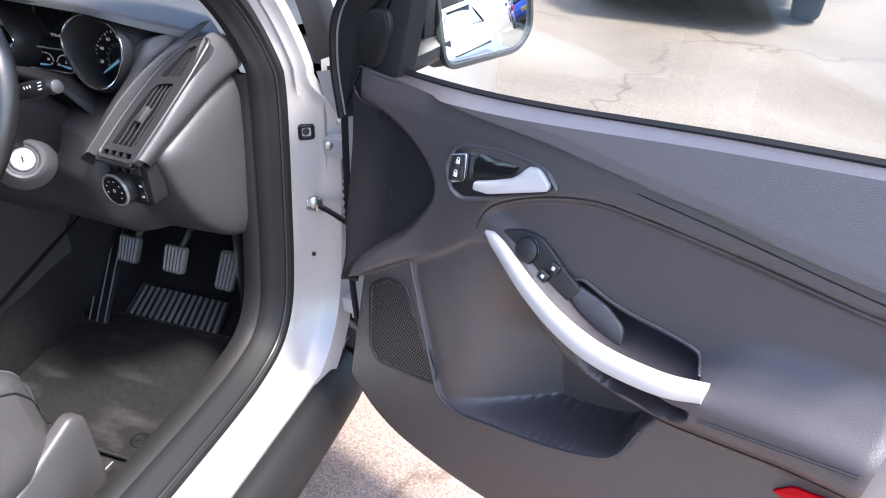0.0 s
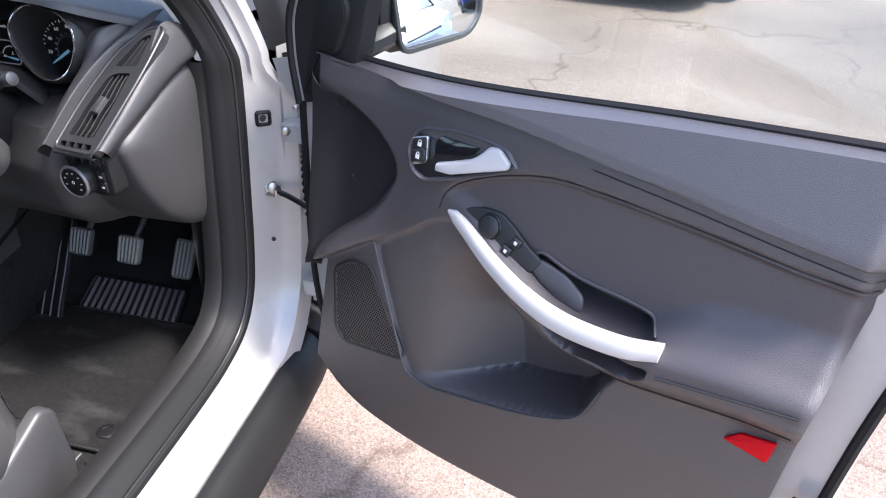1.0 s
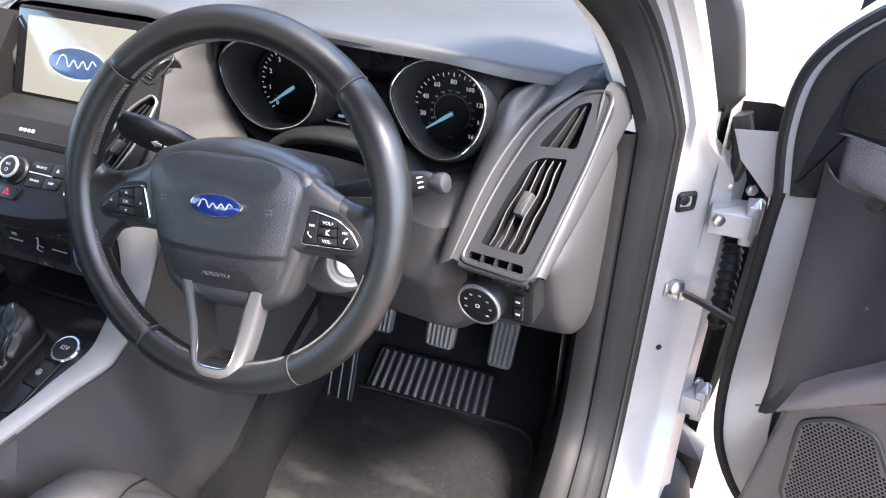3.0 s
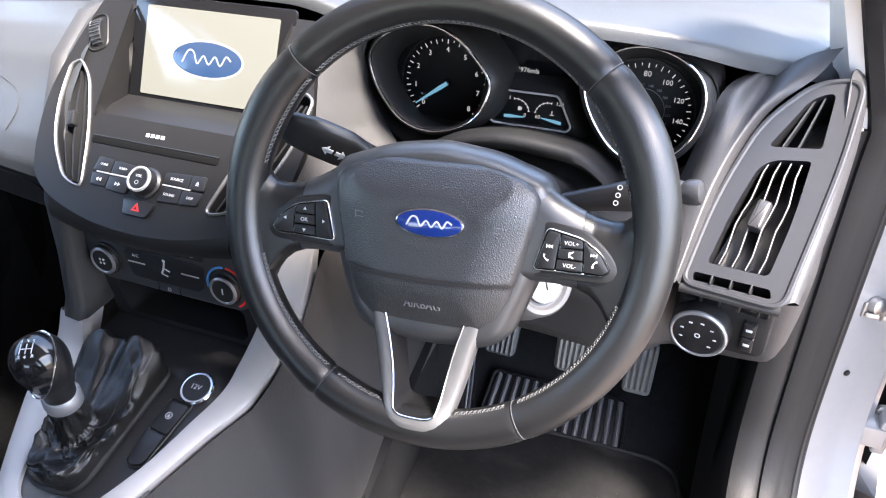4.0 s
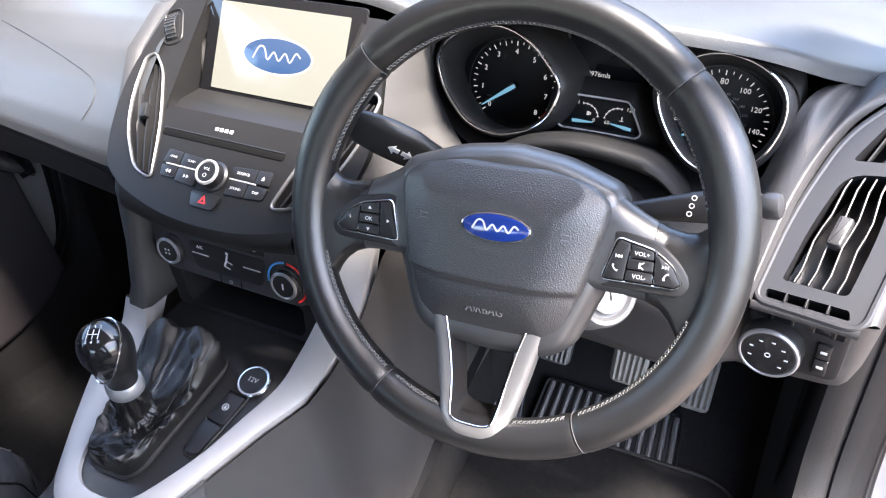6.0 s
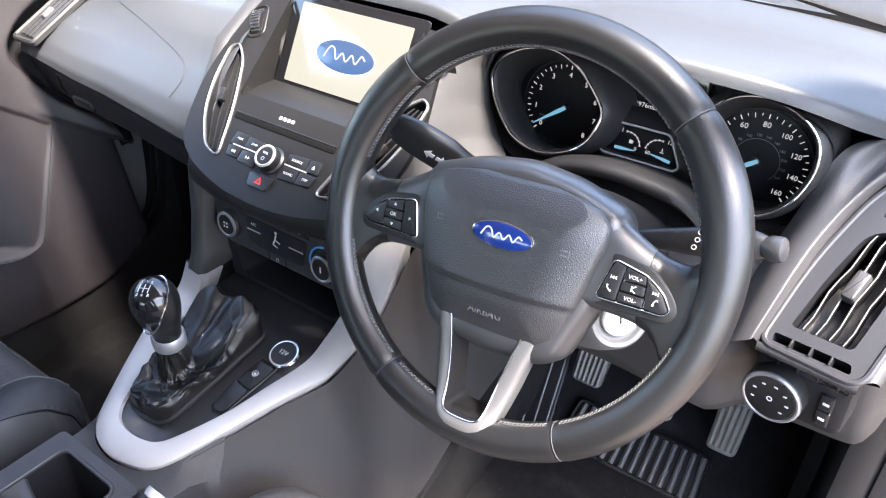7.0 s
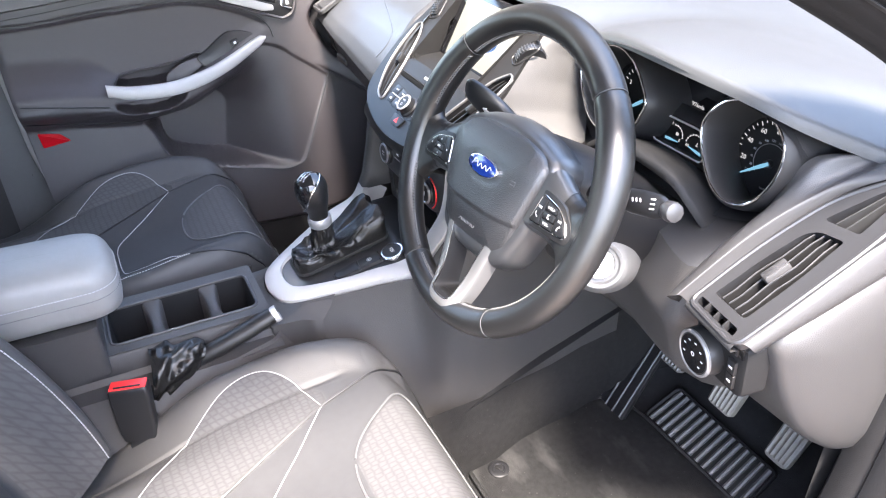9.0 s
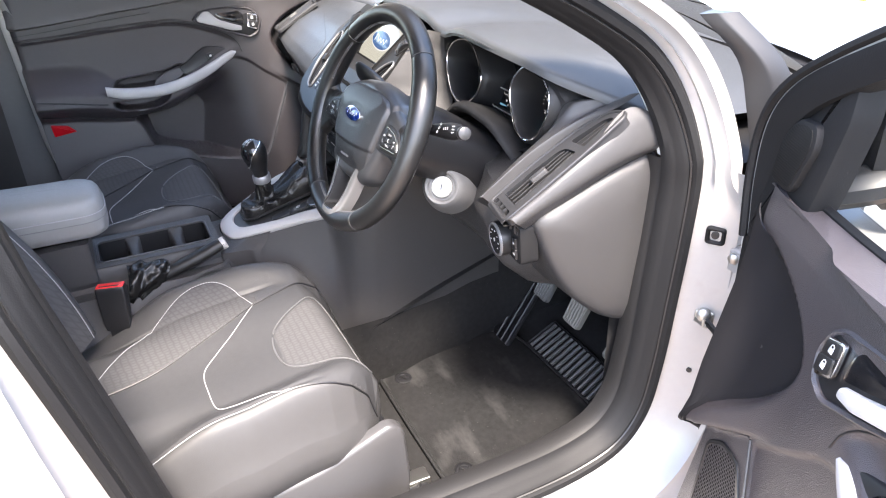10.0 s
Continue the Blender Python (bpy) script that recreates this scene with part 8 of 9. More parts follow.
# 12 V socket, stop-start key, blank key
so12 = basis((0.066, -0.018, cz_(-0.018) - 0.002), (1, 0, 0), (0, 0.957, 0.288))
sk = part("power_socket", xf(lathe([(0.0200, 0), (0.0200, 0.007), (0.0185, 0.0085), (0.0165, 0.0085)], 32), so12), CHROME, console, "chrome ringed 12 volt socket cap")
part("socket_cap", xf(lathe([(0.0165, 0.008), (0.0160, 0.0095), (0.003, 0.0098)], 28), so12), SATIN_BLACK, sk)
text("mark", "12V", 0.0085, WHITE_INK, sk, so12 @ pose(0, 0, 0.0099))
mk_ = basis((0, 0, cz_(0) - 0.0015), (1, 0, 0), (0, 0.957, 0.288))
for j, pts in enumerate(([(0.0425, -0.0385), (0.0675, -0.0405), (0.0615, -0.0775), (0.0365, -0.0745)], [(0.0358, -0.0762), (0.0610, -0.0792), (0.0545, -0.1150), (0.0430, -0.1180), (0.0352, -0.1130)])):
    kk = part("deck_key", xf(plate(rpoly(pts, 0.004, 4), 0.004, 0.0012), pose(0, 0, 0.0)), PLASTIC_DARK, console, m=mk_)
    if not j:
        part("mark", join(ring_plate(circle(0.0042, 16), circle(0.0034, 16), 0.0003, 0.0001), xf(plate([(-0.002, -0.002), (0.002, -0.002), (0, 0.0025)], 0.0003, 0.0001), pose(0, 0, 0))), WHITE_INK, kk, m=mk_ @ pose(0.052, -0.057, 0.0041))
ko = rpoly([(0.0400, -0.0345), (0.0705, -0.0370), (0.0570, -0.1180), (0.0420, -0.1220), (0.0325, -0.1150)], 0.005, 4)
part("key_rim", xf(ring_plate(ko, offset(ko, 0.0014), 0.002, 0.0006), pose(0, 0, -0.0004)), SATIN_BLACK, console, m=mk_)

# gear lever: gaiter, collar, knob
gear = thing("gear_lever", (-0.02, -0.09, 0.66), "gear lever with gloss black knob and wrinkled leather gaiter", "gear lever")
GT = Vector((-0.0290, -0.1080, 0.7300))
KNOB_AXIS = Vector((0.09, -0.10, 0.99)).normalized()
GAITER_BASE = rpoly([(-0.087, -0.006), (0.024, -0.006), (0.0075, -0.160), (-0.060, -0.164)], [0.022, 0.016, 0.020, 0.024], 8)
GC = (-0.030, -0.090)


def base_at(ang):
    """Where a ray from the middle meets the foot of the gaiter."""
    dx, dy = math.cos(ang), math.sin(ang)
    best = 0.0
    for (x0, y0), (x1, y1) in zip(GAITER_BASE, GAITER_BASE[1:] + GAITER_BASE[:1]):
        ax, ay, bx, by = x0 - GC[0], y0 - GC[1], x1 - x0, y1 - y0
        den = dx * by - dy * bx
        if abs(den) < 1e-9:
            continue
        t, u = (ax * by - ay * bx) / den, (ax * dy - ay * dx) / den
        if t > 0 and -0.001 <= u <= 1.001:
            best = max(best, t)
    return Vector((GC[0] + dx * best, GC[1] + dy * best, 0))


def wrap(d):
    return (d + 180) % 360 - 180


def gaiter(a, b):
    ang = 2 * math.pi * a
    deg = math.degrees(ang)
    base = base_at(ang)
    base.z = cz_(base.y) + 0.001
    c_, s_ = math.cos(ang), math.sin(ang)
    top = GT + Vector((0.0165 * c_, 0.0165 * s_, 0.0)) - KNOB_AXIS * 0.010
    g = interp(b, [(0, 0.0), (0.14, 0.05), (0.30, 0.22), (0.46, 0.56), (0.58, 0.84), (0.70, 0.95), (1, 1)])
    w = base * (1 - g) + top * g
    # a broad double lobe behind the lever, a low roll in front of it
    lobe = 0.044 * math.exp(-(wrap(deg - 84) / 52) ** 4) - 0.013 * math.exp(-(wrap(deg - 90) / 11) ** 2) + 0.019 * math.exp(-(wrap(deg - 290) / 45) ** 2) + 0.016 * math.exp(-(wrap(deg - 190) / 40) ** 2) + 0.013 * math.exp(-(wrap(deg - 0) / 35) ** 2) + 0.007
    hi = top.z - cz_(top.y)
    h = interp(b, [(0, 0.0), (0.04, 0.22 * lobe), (0.10, 0.62 * lobe), (0.18, 0.90 * lobe), (0.27, lobe), (0.36, 0.92 * lobe), (0.46, 0.62 * lobe + 0.002), (0.58, 0.30 * lobe + 0.008), (0.70, 0.10 * lobe + 0.28 * hi), (0.84, 0.62 * hi), (1, hi)])
    p = Vector((w.x, w.y, cz_(w.y) + 0.001 + h))
    # folds: broad ones that fan out from the neck, sharper creases across them, rings round the neck
    body = math.sin(math.pi * min(1.0, b * 1.35)) if b < 0.74 else 0.0
    body = max(body, 0.0) ** 0.8
    bend = 1.6 * noise.noise(Vector((c_ * 1.2, s_ * 1.2, b * 2.0)))
    fan = math.sin(8 * ang + 2.0 * b * math.pi + 2.2 * bend)
    ridge = lambda v: 1 - 2.5 * math.sqrt(v * v + 0.003)
    n2 = ridge(noise.noise(Vector((c_ * 1.9 + b * 1.5, s_ * 1.9 + 5.0, b * 3.0 + 1.0))))
    n3 = ridge(noise.noise(Vector((c_ * 4.0, s_ * 4.0 + 2.0, b * 6.0))))
    d = Vector((c_ * 0.75, s_ * 0.75, 0.6))
    neck = ease(b, 0.55, 0.72) * (1 - ease(b, 0.93, 1.0))
    ringed = 0.0016 * math.sin(26 * b + 2.0 * c_ + 3 * bend) + 0.0012 * n3
    return p + d * (body * (0.0028 * fan + 0.0085 * n2 + 0.0034 * n3)) + Vector((c_, s_, 0)) * (neck * ringed)


part("gaiter", grid(gaiter, 200, 90), BOOT, gear, "wrinkled black leather gaiter", sharp=80)
gf = [gaiter(k / 96, 0.0) for k in range(96)]
part("gaiter_frame", tube([p + Vector((0, 0, 0.002)) for p in gf] + [gf[0] + Vector((0, 0, 0.002))], 0.0032, 6), SATIN_BLACK, gear)
COLLAR = material("collar_metal", (0.28, 0.28, 0.285), 0.4, 0.5, None, vary=0.05)
KA = KNOB_AXIS
kx_ = Vector((0, 1, 0)).cross(KA).normalized()
km = Matrix(((kx_.x, KA.cross(kx_).x, KA.x, GT.x), (kx_.y, KA.cross(kx_).y, KA.y, GT.y), (kx_.z, KA.cross(kx_).z, KA.z, GT.z), (0, 0, 0, 1)))
EGG = [(0.004, 0.0165), (0.014, 0.0172), (0.026, 0.0200), (0.038, 0.0238), (0.050, 0.0266), (0.060, 0.0276), (0.070, 0.0266), (0.078, 0.0232), (0.084, 0.0180), (0.0885, 0.0110), (0.0905, 0.0040), (0.0908, 0.0004)]
EGG_C = [(p.x, p.y) for p in cr([(z, r, 0) for z, r in EGG], 4)]
part("collar", xf(lathe([(0.0165, -0.013), (0.0192, -0.010), (0.0197, -0.003), (0.0193, 0.004), (0.0172, 0.0065)], 28), km), COLLAR, gear, "satin metal collar")
# the gloss face wraps the driver's side of the knob, ringed by a bright band
FN = Vector((-0.26, -0.80, 0.50)).normalized()
fx = KA.cross(FN).normalized()
fy = FN.cross(fx)
kr = [[km @ Vector((r * math.cos(2 * math.pi * k / 40), -0.003 * ease(z, 0.01, 0.06) + 0.97 * r * math.sin(2 * math.pi * k / 40), z)) for k in range(40)] for z, r in EGG_C]
KC = km @ Vector((0, -0.003, 0.050))
kv, kf = loft(kr)
kslots = []
for f in kf:
    c = Vector((0, 0, 0))
    for i in f:
        c += Vector(kv[i])
    c /= len(f)
    kslots.append(1 if (c - KC).dot(FN) > 0.0040 + 0.003 * math.sin(90 * (c - KC).dot(KA)) and (c - GT).dot(KA) > 0.010 else 0)
kb_ = part("knob", (kv, kf), [LEATHER, GLOSS], gear, "gear knob with gloss black face and leather sides", sharp=80, slots=kslots)


def knob_out(d):
    """Distance from the knob's middle to its skin along d."""
    lo_, hi_ = 0.0, 0.08
    for _ in range(24):
        t = (lo_ + hi_) / 2
        q = km.inverted() @ (KC + d * t)
        lo_, hi_ = (t, hi_) if 0.004 < q.z < 0.0907 and math.hypot(q.x, q.y + 0.003) < interp(q.z, EGG_C) else (lo_, t)
    return lo_


band = []
for k in range(49):
    a = 2 * math.pi * k / 48
    u = fx * math.cos(a) + fy * math.sin(a)
    d = u
    for _ in range(6):
        r = knob_out(d)
        want = 0.0040 + 0.003 * math.sin(90 * (d * r).dot(KA))
        d = (u * math.sqrt(max(1e-6, r * r - want * want)) + FN * want).normalized()
    q = KC + d * (knob_out(d) + 0.0002)
    band.append(q)
low = min(range(48), key=lambda k: (band[k] - GT).dot(KA))
band = band[low:48] + band[:low + 1]
part("knob_band", tube([q for q in band if (q - GT).dot(KA) > 0.011], 0.0010, 6), CHROME, kb_, "bright ring round the knob face")
gn = Vector((0.16, -0.30, 0.94)).normalized()
g0 = KC + gn * (knob_out(gn) + 0.0004)
gx_ = KA.cross(gn).normalized()
gy_ = gn.cross(gx_)
gx = Matrix(((gx_.x, gy_.x, gn.x, g0.x), (gx_.y, gy_.y, gn.y, g0.y), (gx_.z, gy_.z, gn.z, g0.z), (0, 0, 0, 1)))
gx = gx @ pose(0, 0, 0, 0, 0, 8)
part("gear_pattern", join(*[xf(box(0.0009, 0.011, 0.0004, 0.0001), pose(-0.0055 + 0.0055 * k, 0, -0.0002)) for k in range(3)] + [xf(box(0.012, 0.0009, 0.0004, 0.0001), pose(0.0, 0, -0.0002))]), WHITE_INK, kb_, m=gx)
for k, (x, y) in enumerate(((-0.0055, 0.0082), (-0.0055, -0.0082), (0.0, 0.0085), (0.0, -0.0085), (0.0055, 0.0082), (0.0070, -0.0080))):
    text("figure", "12345R"[k], 0.0050, WHITE_INK, kb_, gx @ pose(x, y, -0.0008))

# handbrake
hb = thing("handbrake", (0.078, -0.34, 0.58), "black handbrake lever with a silver button and leather gaiter", "handbrake")
hbp = cr([(0.075, -0.370, 0.598), (0.078, -0.330, 0.612), (0.081, -0.28, 0.630), (0.083, -0.235, 0.648), (0.084, -0.222, 0.652)], 6)
part("lever", tube(hbp, lambda t: 0.0125 + 0.003 * math.sin(3.1 * t), 14, 0.85), SATIN_BLACK, hb, "black moulded lever")
part("button", xf(lathe([(0.013, 0), (0.0135, 0.008), (0.011, 0.013), (0.006, 0.015)], 20), basis((0.084, -0.222, 0.652), (1, 0, 0), (0, -0.35, 0.93))), SILVER, hb, "silver release button")


def hbg(a, b):
    ang = 2 * math.pi * a
    r = interp(b, [(0, 0.044), (0.3, 0.041), (0.6, 0.033), (0.85, 0.024), (1, 0.017)])
    c = Vector((0.074, -0.425 + 0.085 * b, 0.592 + 0.022 * b))
    n1 = noise.noise(Vector((math.cos(ang) * 2, math.sin(ang) * 2, b * 5)))
    n2 = noise.noise(Vector((math.cos(ang) * 1.6, math.sin(ang) * 1.6 + 7, b * 9)))
    n3 = 1 - 2.4 * math.sqrt(noise.noise(Vector((math.cos(ang) * 1.8, math.sin(ang) * 1.8 + 4, b * 3))) ** 2 + 0.012)
    r += 0.006 * n1 + 0.0040 * n2 * (1 - b * 0.5) + 0.0050 * n3 * (1 - ease(b, 0.8, 1.0))
    return c + Vector((r * 0.85 * math.cos(ang), 0.012 * math.sin(ang) * 0, r * math.sin(ang))) + Vector((0, 0.2 * r * math.sin(ang), 0))


part("gaiter", grid(hbg, 72, 48), BOOT, hb, "crumpled black leather gaiter", sharp=80)

# armrest
arm = thing("armrest", (0, -0.55, 0.70), "padded dark grey leather armrest lid with stitched edge", "armrest")
rings = []
ARM_UP = 0.012
ao = rpoly([(-0.072, -0.425), (0.066, -0.425), (0.070, -0.72), (-0.076, -0.72)], [0.05, 0.05, 0.02, 0.02], 8)
cxa, cya = -0.003, -0.57
for k, h in ((0.90, 0.700), (0.97, 0.704), (1.0, 0.716), (1.005, 0.734), (0.995, 0.744), (0.975, 0.755), (0.94, 0.765), (0.87, 0.774), (0.75, 0.780), (0.5, 0.785), (0.25, 0.787), (0.03, 0.787)):
    rings.append([(cxa + (x - cxa) * k, cya + (y - cya) * (1 - (1 - k) * 0.45), h + ARM_UP + 0.25 * max(0, -0.46 - y) * 0.12) for x, y in ao])
part("pad", loft(rings), ARM_HIDE, arm, "grey leather pad", sharp=70)
for up_, mt in ((0.734, DARK_THREAD), (0.748, THREAD)):
    st = []
    ln = [Vector((cxa + (x - cxa) * (1.003 if up_ < 0.74 else 0.992), cya + (y - cya) * 1.0, up_ + ARM_UP + 0.25 * max(0, -0.46 - y) * 0.12)) for x, y in ao]
    for p0, p1 in zip(ln, ln[1:]):
        m_ = max(1, int((p1 - p0).length / 0.004))
        for j in range(m_):
            st.append(tube([p0 + (p1 - p0) * (j / m_), p0 + (p1 - p0) * ((j + 0.7) / m_)], 0.0008, 4))
    part("stitched_seam", join(*st), mt, arm, "stitched seam")

# ---- front seats ----
SHIELD = material("seat_base_plastic", (0.042, 0.041, 0.042), 0.45, 0, ("noise", 0.001), 0.25)
PATCH_O = [(0.008, -0.203), (-0.055, -0.140), (-0.070, -0.088), (0.043, -0.066), (0.161, -0.072), (0.142, -0.137), (0.112, -0.205)]


def make_seat(name, m, s, label, back_label, back_off=0.0, recline=20):
    """A front seat; local x is towards the door on its own side times s, y forward, z up from the floor."""
    seat = thing(name, None, label, "car seat", m=m)

    def P(nm, vf, mat, parent=seat, lab="", **k):
        v = [(x * s, y, z) for x, y, z in vf[0]]
        return part(nm, (v, vf[1]), mat, parent, lab, **k)
    # cushion outline: half width along the length
    YF, YB = -0.045, -0.605

    def half(y):
        y = y + 0.045
        return interp(y, [(-0.56, 0.235), (-0.40, 0.250), (-0.25, 0.258), (-0.12, 0.248), (-0.08, 0.236), (-0.05, 0.216), (-0.025, 0.182), (-0.01, 0.145), (0.0, 0.09)])

    def top(x, y):
        h = half(max(min(y, -0.075), -0.605))
        k = abs(x) / h
        yl = y
        y = y + 0.045
        z = 0.280 + 0.030 * ease(-y, 0.42, 0.0) - 0.010 * ease(-y, 0.15, 0.5)
        z += 0.036 * ease(k, 0.55, 0.86) - 0.012 * (1 - ease(k, 0.0, 0.5)) * ease(-y, 0.1, 0.25)
        z -= 0.070 * ease(k, 0.86, 1.02) ** 1.4
        z -= 0.10 * ease(y, -0.10, 0.02) ** 2
        # the bolsters run down towards the backrest and round off at the front corners
        z -= 0.080 * ease(-yl, 0.33, 0.56) * ease(k, 0.40, 0.85)
        z -= 0.060 * ease(math.hypot(max(0.0, abs(x) - 0.09) / 0.16, max(0.0, yl + 0.26) / 0.20), 0.70, 1.35)
        # shallow tucks along the seams
        z -= 0.004 * (1 - ease(abs(k - (0.60 if x < 0 else 0.82)), 0.0, 0.025)) * ease(-y, 0.10, 0.16)
        return z

    def pt(a, b):
        y = YB + (YF - YB) * (1 - (1 - b) ** 1.25)
        q = 2 * a - 1
        q = math.copysign(abs(q) ** 0.9, q)
        x = q * half(y)
        z = top(x, y)
        return x, y, z
    NU, NV = 190, 210
    vf = grid(pt, NU, NV)
    # regions: 0 leather, 1 plain cloth, 2 lozenge cloth
    ARC_SEAM = [(0.005, -0.545), (-0.075, -0.485), (-0.145, -0.410), (-0.190, -0.335), (-0.196, -0.278), (-0.165, -0.236), (-0.105, -0.212)]
    BOW = [(-0.105, -0.212), (-0.052, -0.262), (-0.010, -0.305), (0.030, -0.334), (0.093, -0.338), (0.155, -0.331), (0.185, -0.292), (0.214, -0.221)]
    ARC = c2(ARC_SEAM + [(-0.020, -0.42), (-0.060, -0.32)], 5, True)
    PATCH = rpoly(PATCH_O, 0.02, 4)
    CENTRE = [(0.02, -0.58), (-0.02, -0.42), (-0.06, -0.32), (-0.105, -0.212), (-0.128, -0.13), (-0.145, -0.07), (-0.15, 0.03), (0.19, 0.03), (0.198, -0.08), (0.216, -0.13), (0.214, -0.221), (0.216, -0.30), (0.212, -0.42), (0.200, -0.54), (0.19, -0.58)]
    slots = []
    for f in vf[1]:
        c = (sum(vf[0][i][0] for i in f) / 4, sum(vf[0][i][1] for i in f) / 4)
        k = 0
        if inside(c, ARC):
            k = 2
        elif inside(c, PATCH):
            k = 2
        elif inside(c, CENTRE):
            k = 1
        slots.append(k)
    cu = P("cushion", vf, [HIDE, FABRIC, HEX], slots=slots, lab="dark cushion in leather and lozenge cloth", sharp=75)

    def seam(pts, closed=False, r=0.0009, mat=THREAD, dash_=True):
        c = c2(pts, 10, closed)
        L3 = [(x, y, top(x, y) + 0.0012) for x, y in c]
        if not dash_:
            P("seam", tube(L3, r * 2.0, 5), mat, cu)
            return
        st = []
        for a, b in zip(L3, L3[1:]):
            a, b = Vector(a), Vector(b)
            n = max(1, int((b - a).length / 0.0035))
            for j in range(n):
                st.append(tube([a + (b - a) * (j / n), a + (b - a) * ((j + 0.72) / n)], r, 4))
        P("stitched_seam", join(*st), mat, cu, "pale stitched seam")
    seam(ARC_SEAM)
    seam(BOW)
    seam([(0.200, -0.54), (0.212, -0.42), (0.216, -0.30), (0.214, -0.221)])
    seam([(-0.105, -0.212), (-0.128, -0.13), (-0.145, -0.07)], dash_=False, mat=PLASTIC_DARK)
    seam([(0.214, -0.221), (0.216, -0.13), (0.198, -0.08)], dash_=False, mat=PLASTIC_DARK)
    seam([(0.005, -0.545), (-0.020, -0.42), (-0.060, -0.32), (-0.105, -0.212)], dash_=False, mat=PLASTIC_DARK)
    seam(PATCH_O, True, dash_=False, mat=DARK_THREAD, r=0.0008)

    # skirt of the cushion and the plastic base
    sk_ = []
    for j in range(29):
        b = j / 28
        x, y, z = pt(1.0, b)
        sk_.append((x, y, z))
    for sx in (1, -1):
        rings = [[(sx * x, y, z + 0.004), (sx * (x + 0.006), y, z - 0.02), (sx * (x + 0.004), y, z - 0.055), (sx * (x - 0.015), y, z - 0.085)] for x, y, z in sk_]
        P("bolster_side", loft(rings, closed=False), HIDE, cu, sharp=70)
    fr_ = [pt(k / 30, 1.0) for k in range(31)]
    P("front_roll", loft([[(x, y, z + 0.002), (x, y + 0.010, z - 0.02), (x, y + 0.008, z - 0.05), (x, y - 0.02, z - 0.08)] for x, y, z in fr_], closed=False), HIDE, cu, sharp=70)
    for sx in (1, -1):
        sh = rpoly([(-0.60, 0.03), (-0.12, 0.03), (-0.055, 0.05), (-0.045, 0.10), (-0.050, 0.205), (-0.075, 0.225), (-0.20, 0.175), (-0.34, 0.155), (-0.60, 0.16)], [0.02, 0.02, 0.03, 0.02, 0.02, 0.02, 0.04, 0.06, 0.02], 5)
        sp = plate(sh, 0.022, 0.008)
        P("side_shield", [(0, 0, 0)] and ([(sx * (0.232 + h + 0.012 * ease(z, 0.15, 0.05)), y, z) for y, z, h in sp[0]], sp[1]), SHIELD, lab="grey plastic seat base shield", sharp=45)
        P("rail", xf(box(0.035, 0.62, 0.03, 0.004), pose(sx * 0.20, -0.30, 0.0)), STEEL, lab="steel seat rail")
    P("seat_pan", xf(box(0.42, 0.50, 0.10, 0.02), pose(0, -0.31, 0.09)), PLASTIC_DARK)

    # backrest
    LB = radians(recline)

    def bt(a, b):
        q = 2 * a - 1
        h = interp(b, [(0, 0.225), (0.3, 0.245), (0.6, 0.255), (0.85, 0.225), (1, 0.17)])
        x = q * h
        k = abs(q)
        bulge = 0.105 * ease(k, 0.40, 0.80) - 0.120 * ease(k, 0.80, 1.0) ** 1.4 + 0.03 * bump(b, 0.3, 0.25) * (1 - ease(k, 0.2, 0.6))
        up = 0.62 * b
        y = -0.56 - back_off - 0.62 * math.sin(LB) * (0.35 * b + 0.80 * b * b) + bulge * math.cos(LB)
        z = 0.235 + up * math.cos(LB) + bulge * math.sin(LB)
        return x, y, z
    vb = grid(bt, 121, 60)
    sl_ = []
    for f in vb[1]:
        c = [sum(vb[0][i][k] for i in f) / 4 for k in range(3)]
        b = (c[2] - 0.235) / (0.62 * math.cos(LB))
        q = c[0] / interp(b, [(0, 0.225), (0.3, 0.245), (0.6, 0.255), (0.85, 0.225), (1, 0.17)])
        sl_.append(2 if 0.48 < abs(q) < 0.74 and 0.05 < b < 0.75 else (1 if abs(q) <= 0.50 else 0))
    bk = P("backrest", vb, [HIDE, FABRIC, HEX], slots=sl_, lab=back_label, sharp=75)
    P("backrest_shell", grid(lambda a, b: (lambda p: (p[0] * 1.0, p[1] - 0.03 - 0.05 * math.sin(3.14 * a), p[2]))(bt(a, b)), 20, 20), PLASTIC_LOW, bk)
    for qq in (-0.74, 0.74):
        st = []
        for j in range(90):
            b0, b1 = j / 90 * 0.8, (j + 0.7) / 90 * 0.8
            p0, p1 = Vector(bt((qq + 1) / 2, b0)), Vector(bt((qq + 1) / 2, b1))
            st.append(tube([p0 + Vector((0, 0.0015, 0)), p1 + Vector((0, 0.0015, 0))], 0.0009, 4))
        P("stitched_seam", join(*st), THREAD, bk, "pale stitched seam")
    return seat


make_seat("driver_seat", pose(0.345, 0.0, 0.285), 1, "dark driver seat in leather and lozenge cloth", "dark backrest in leather and cloth", 0.03, 27)
make_seat("passenger_seat", pose(-0.375, -0.090, 0.315), 1, "dark front passenger seat in leather and lozenge cloth", "dark backrest in leather and cloth", 0.15, 27)

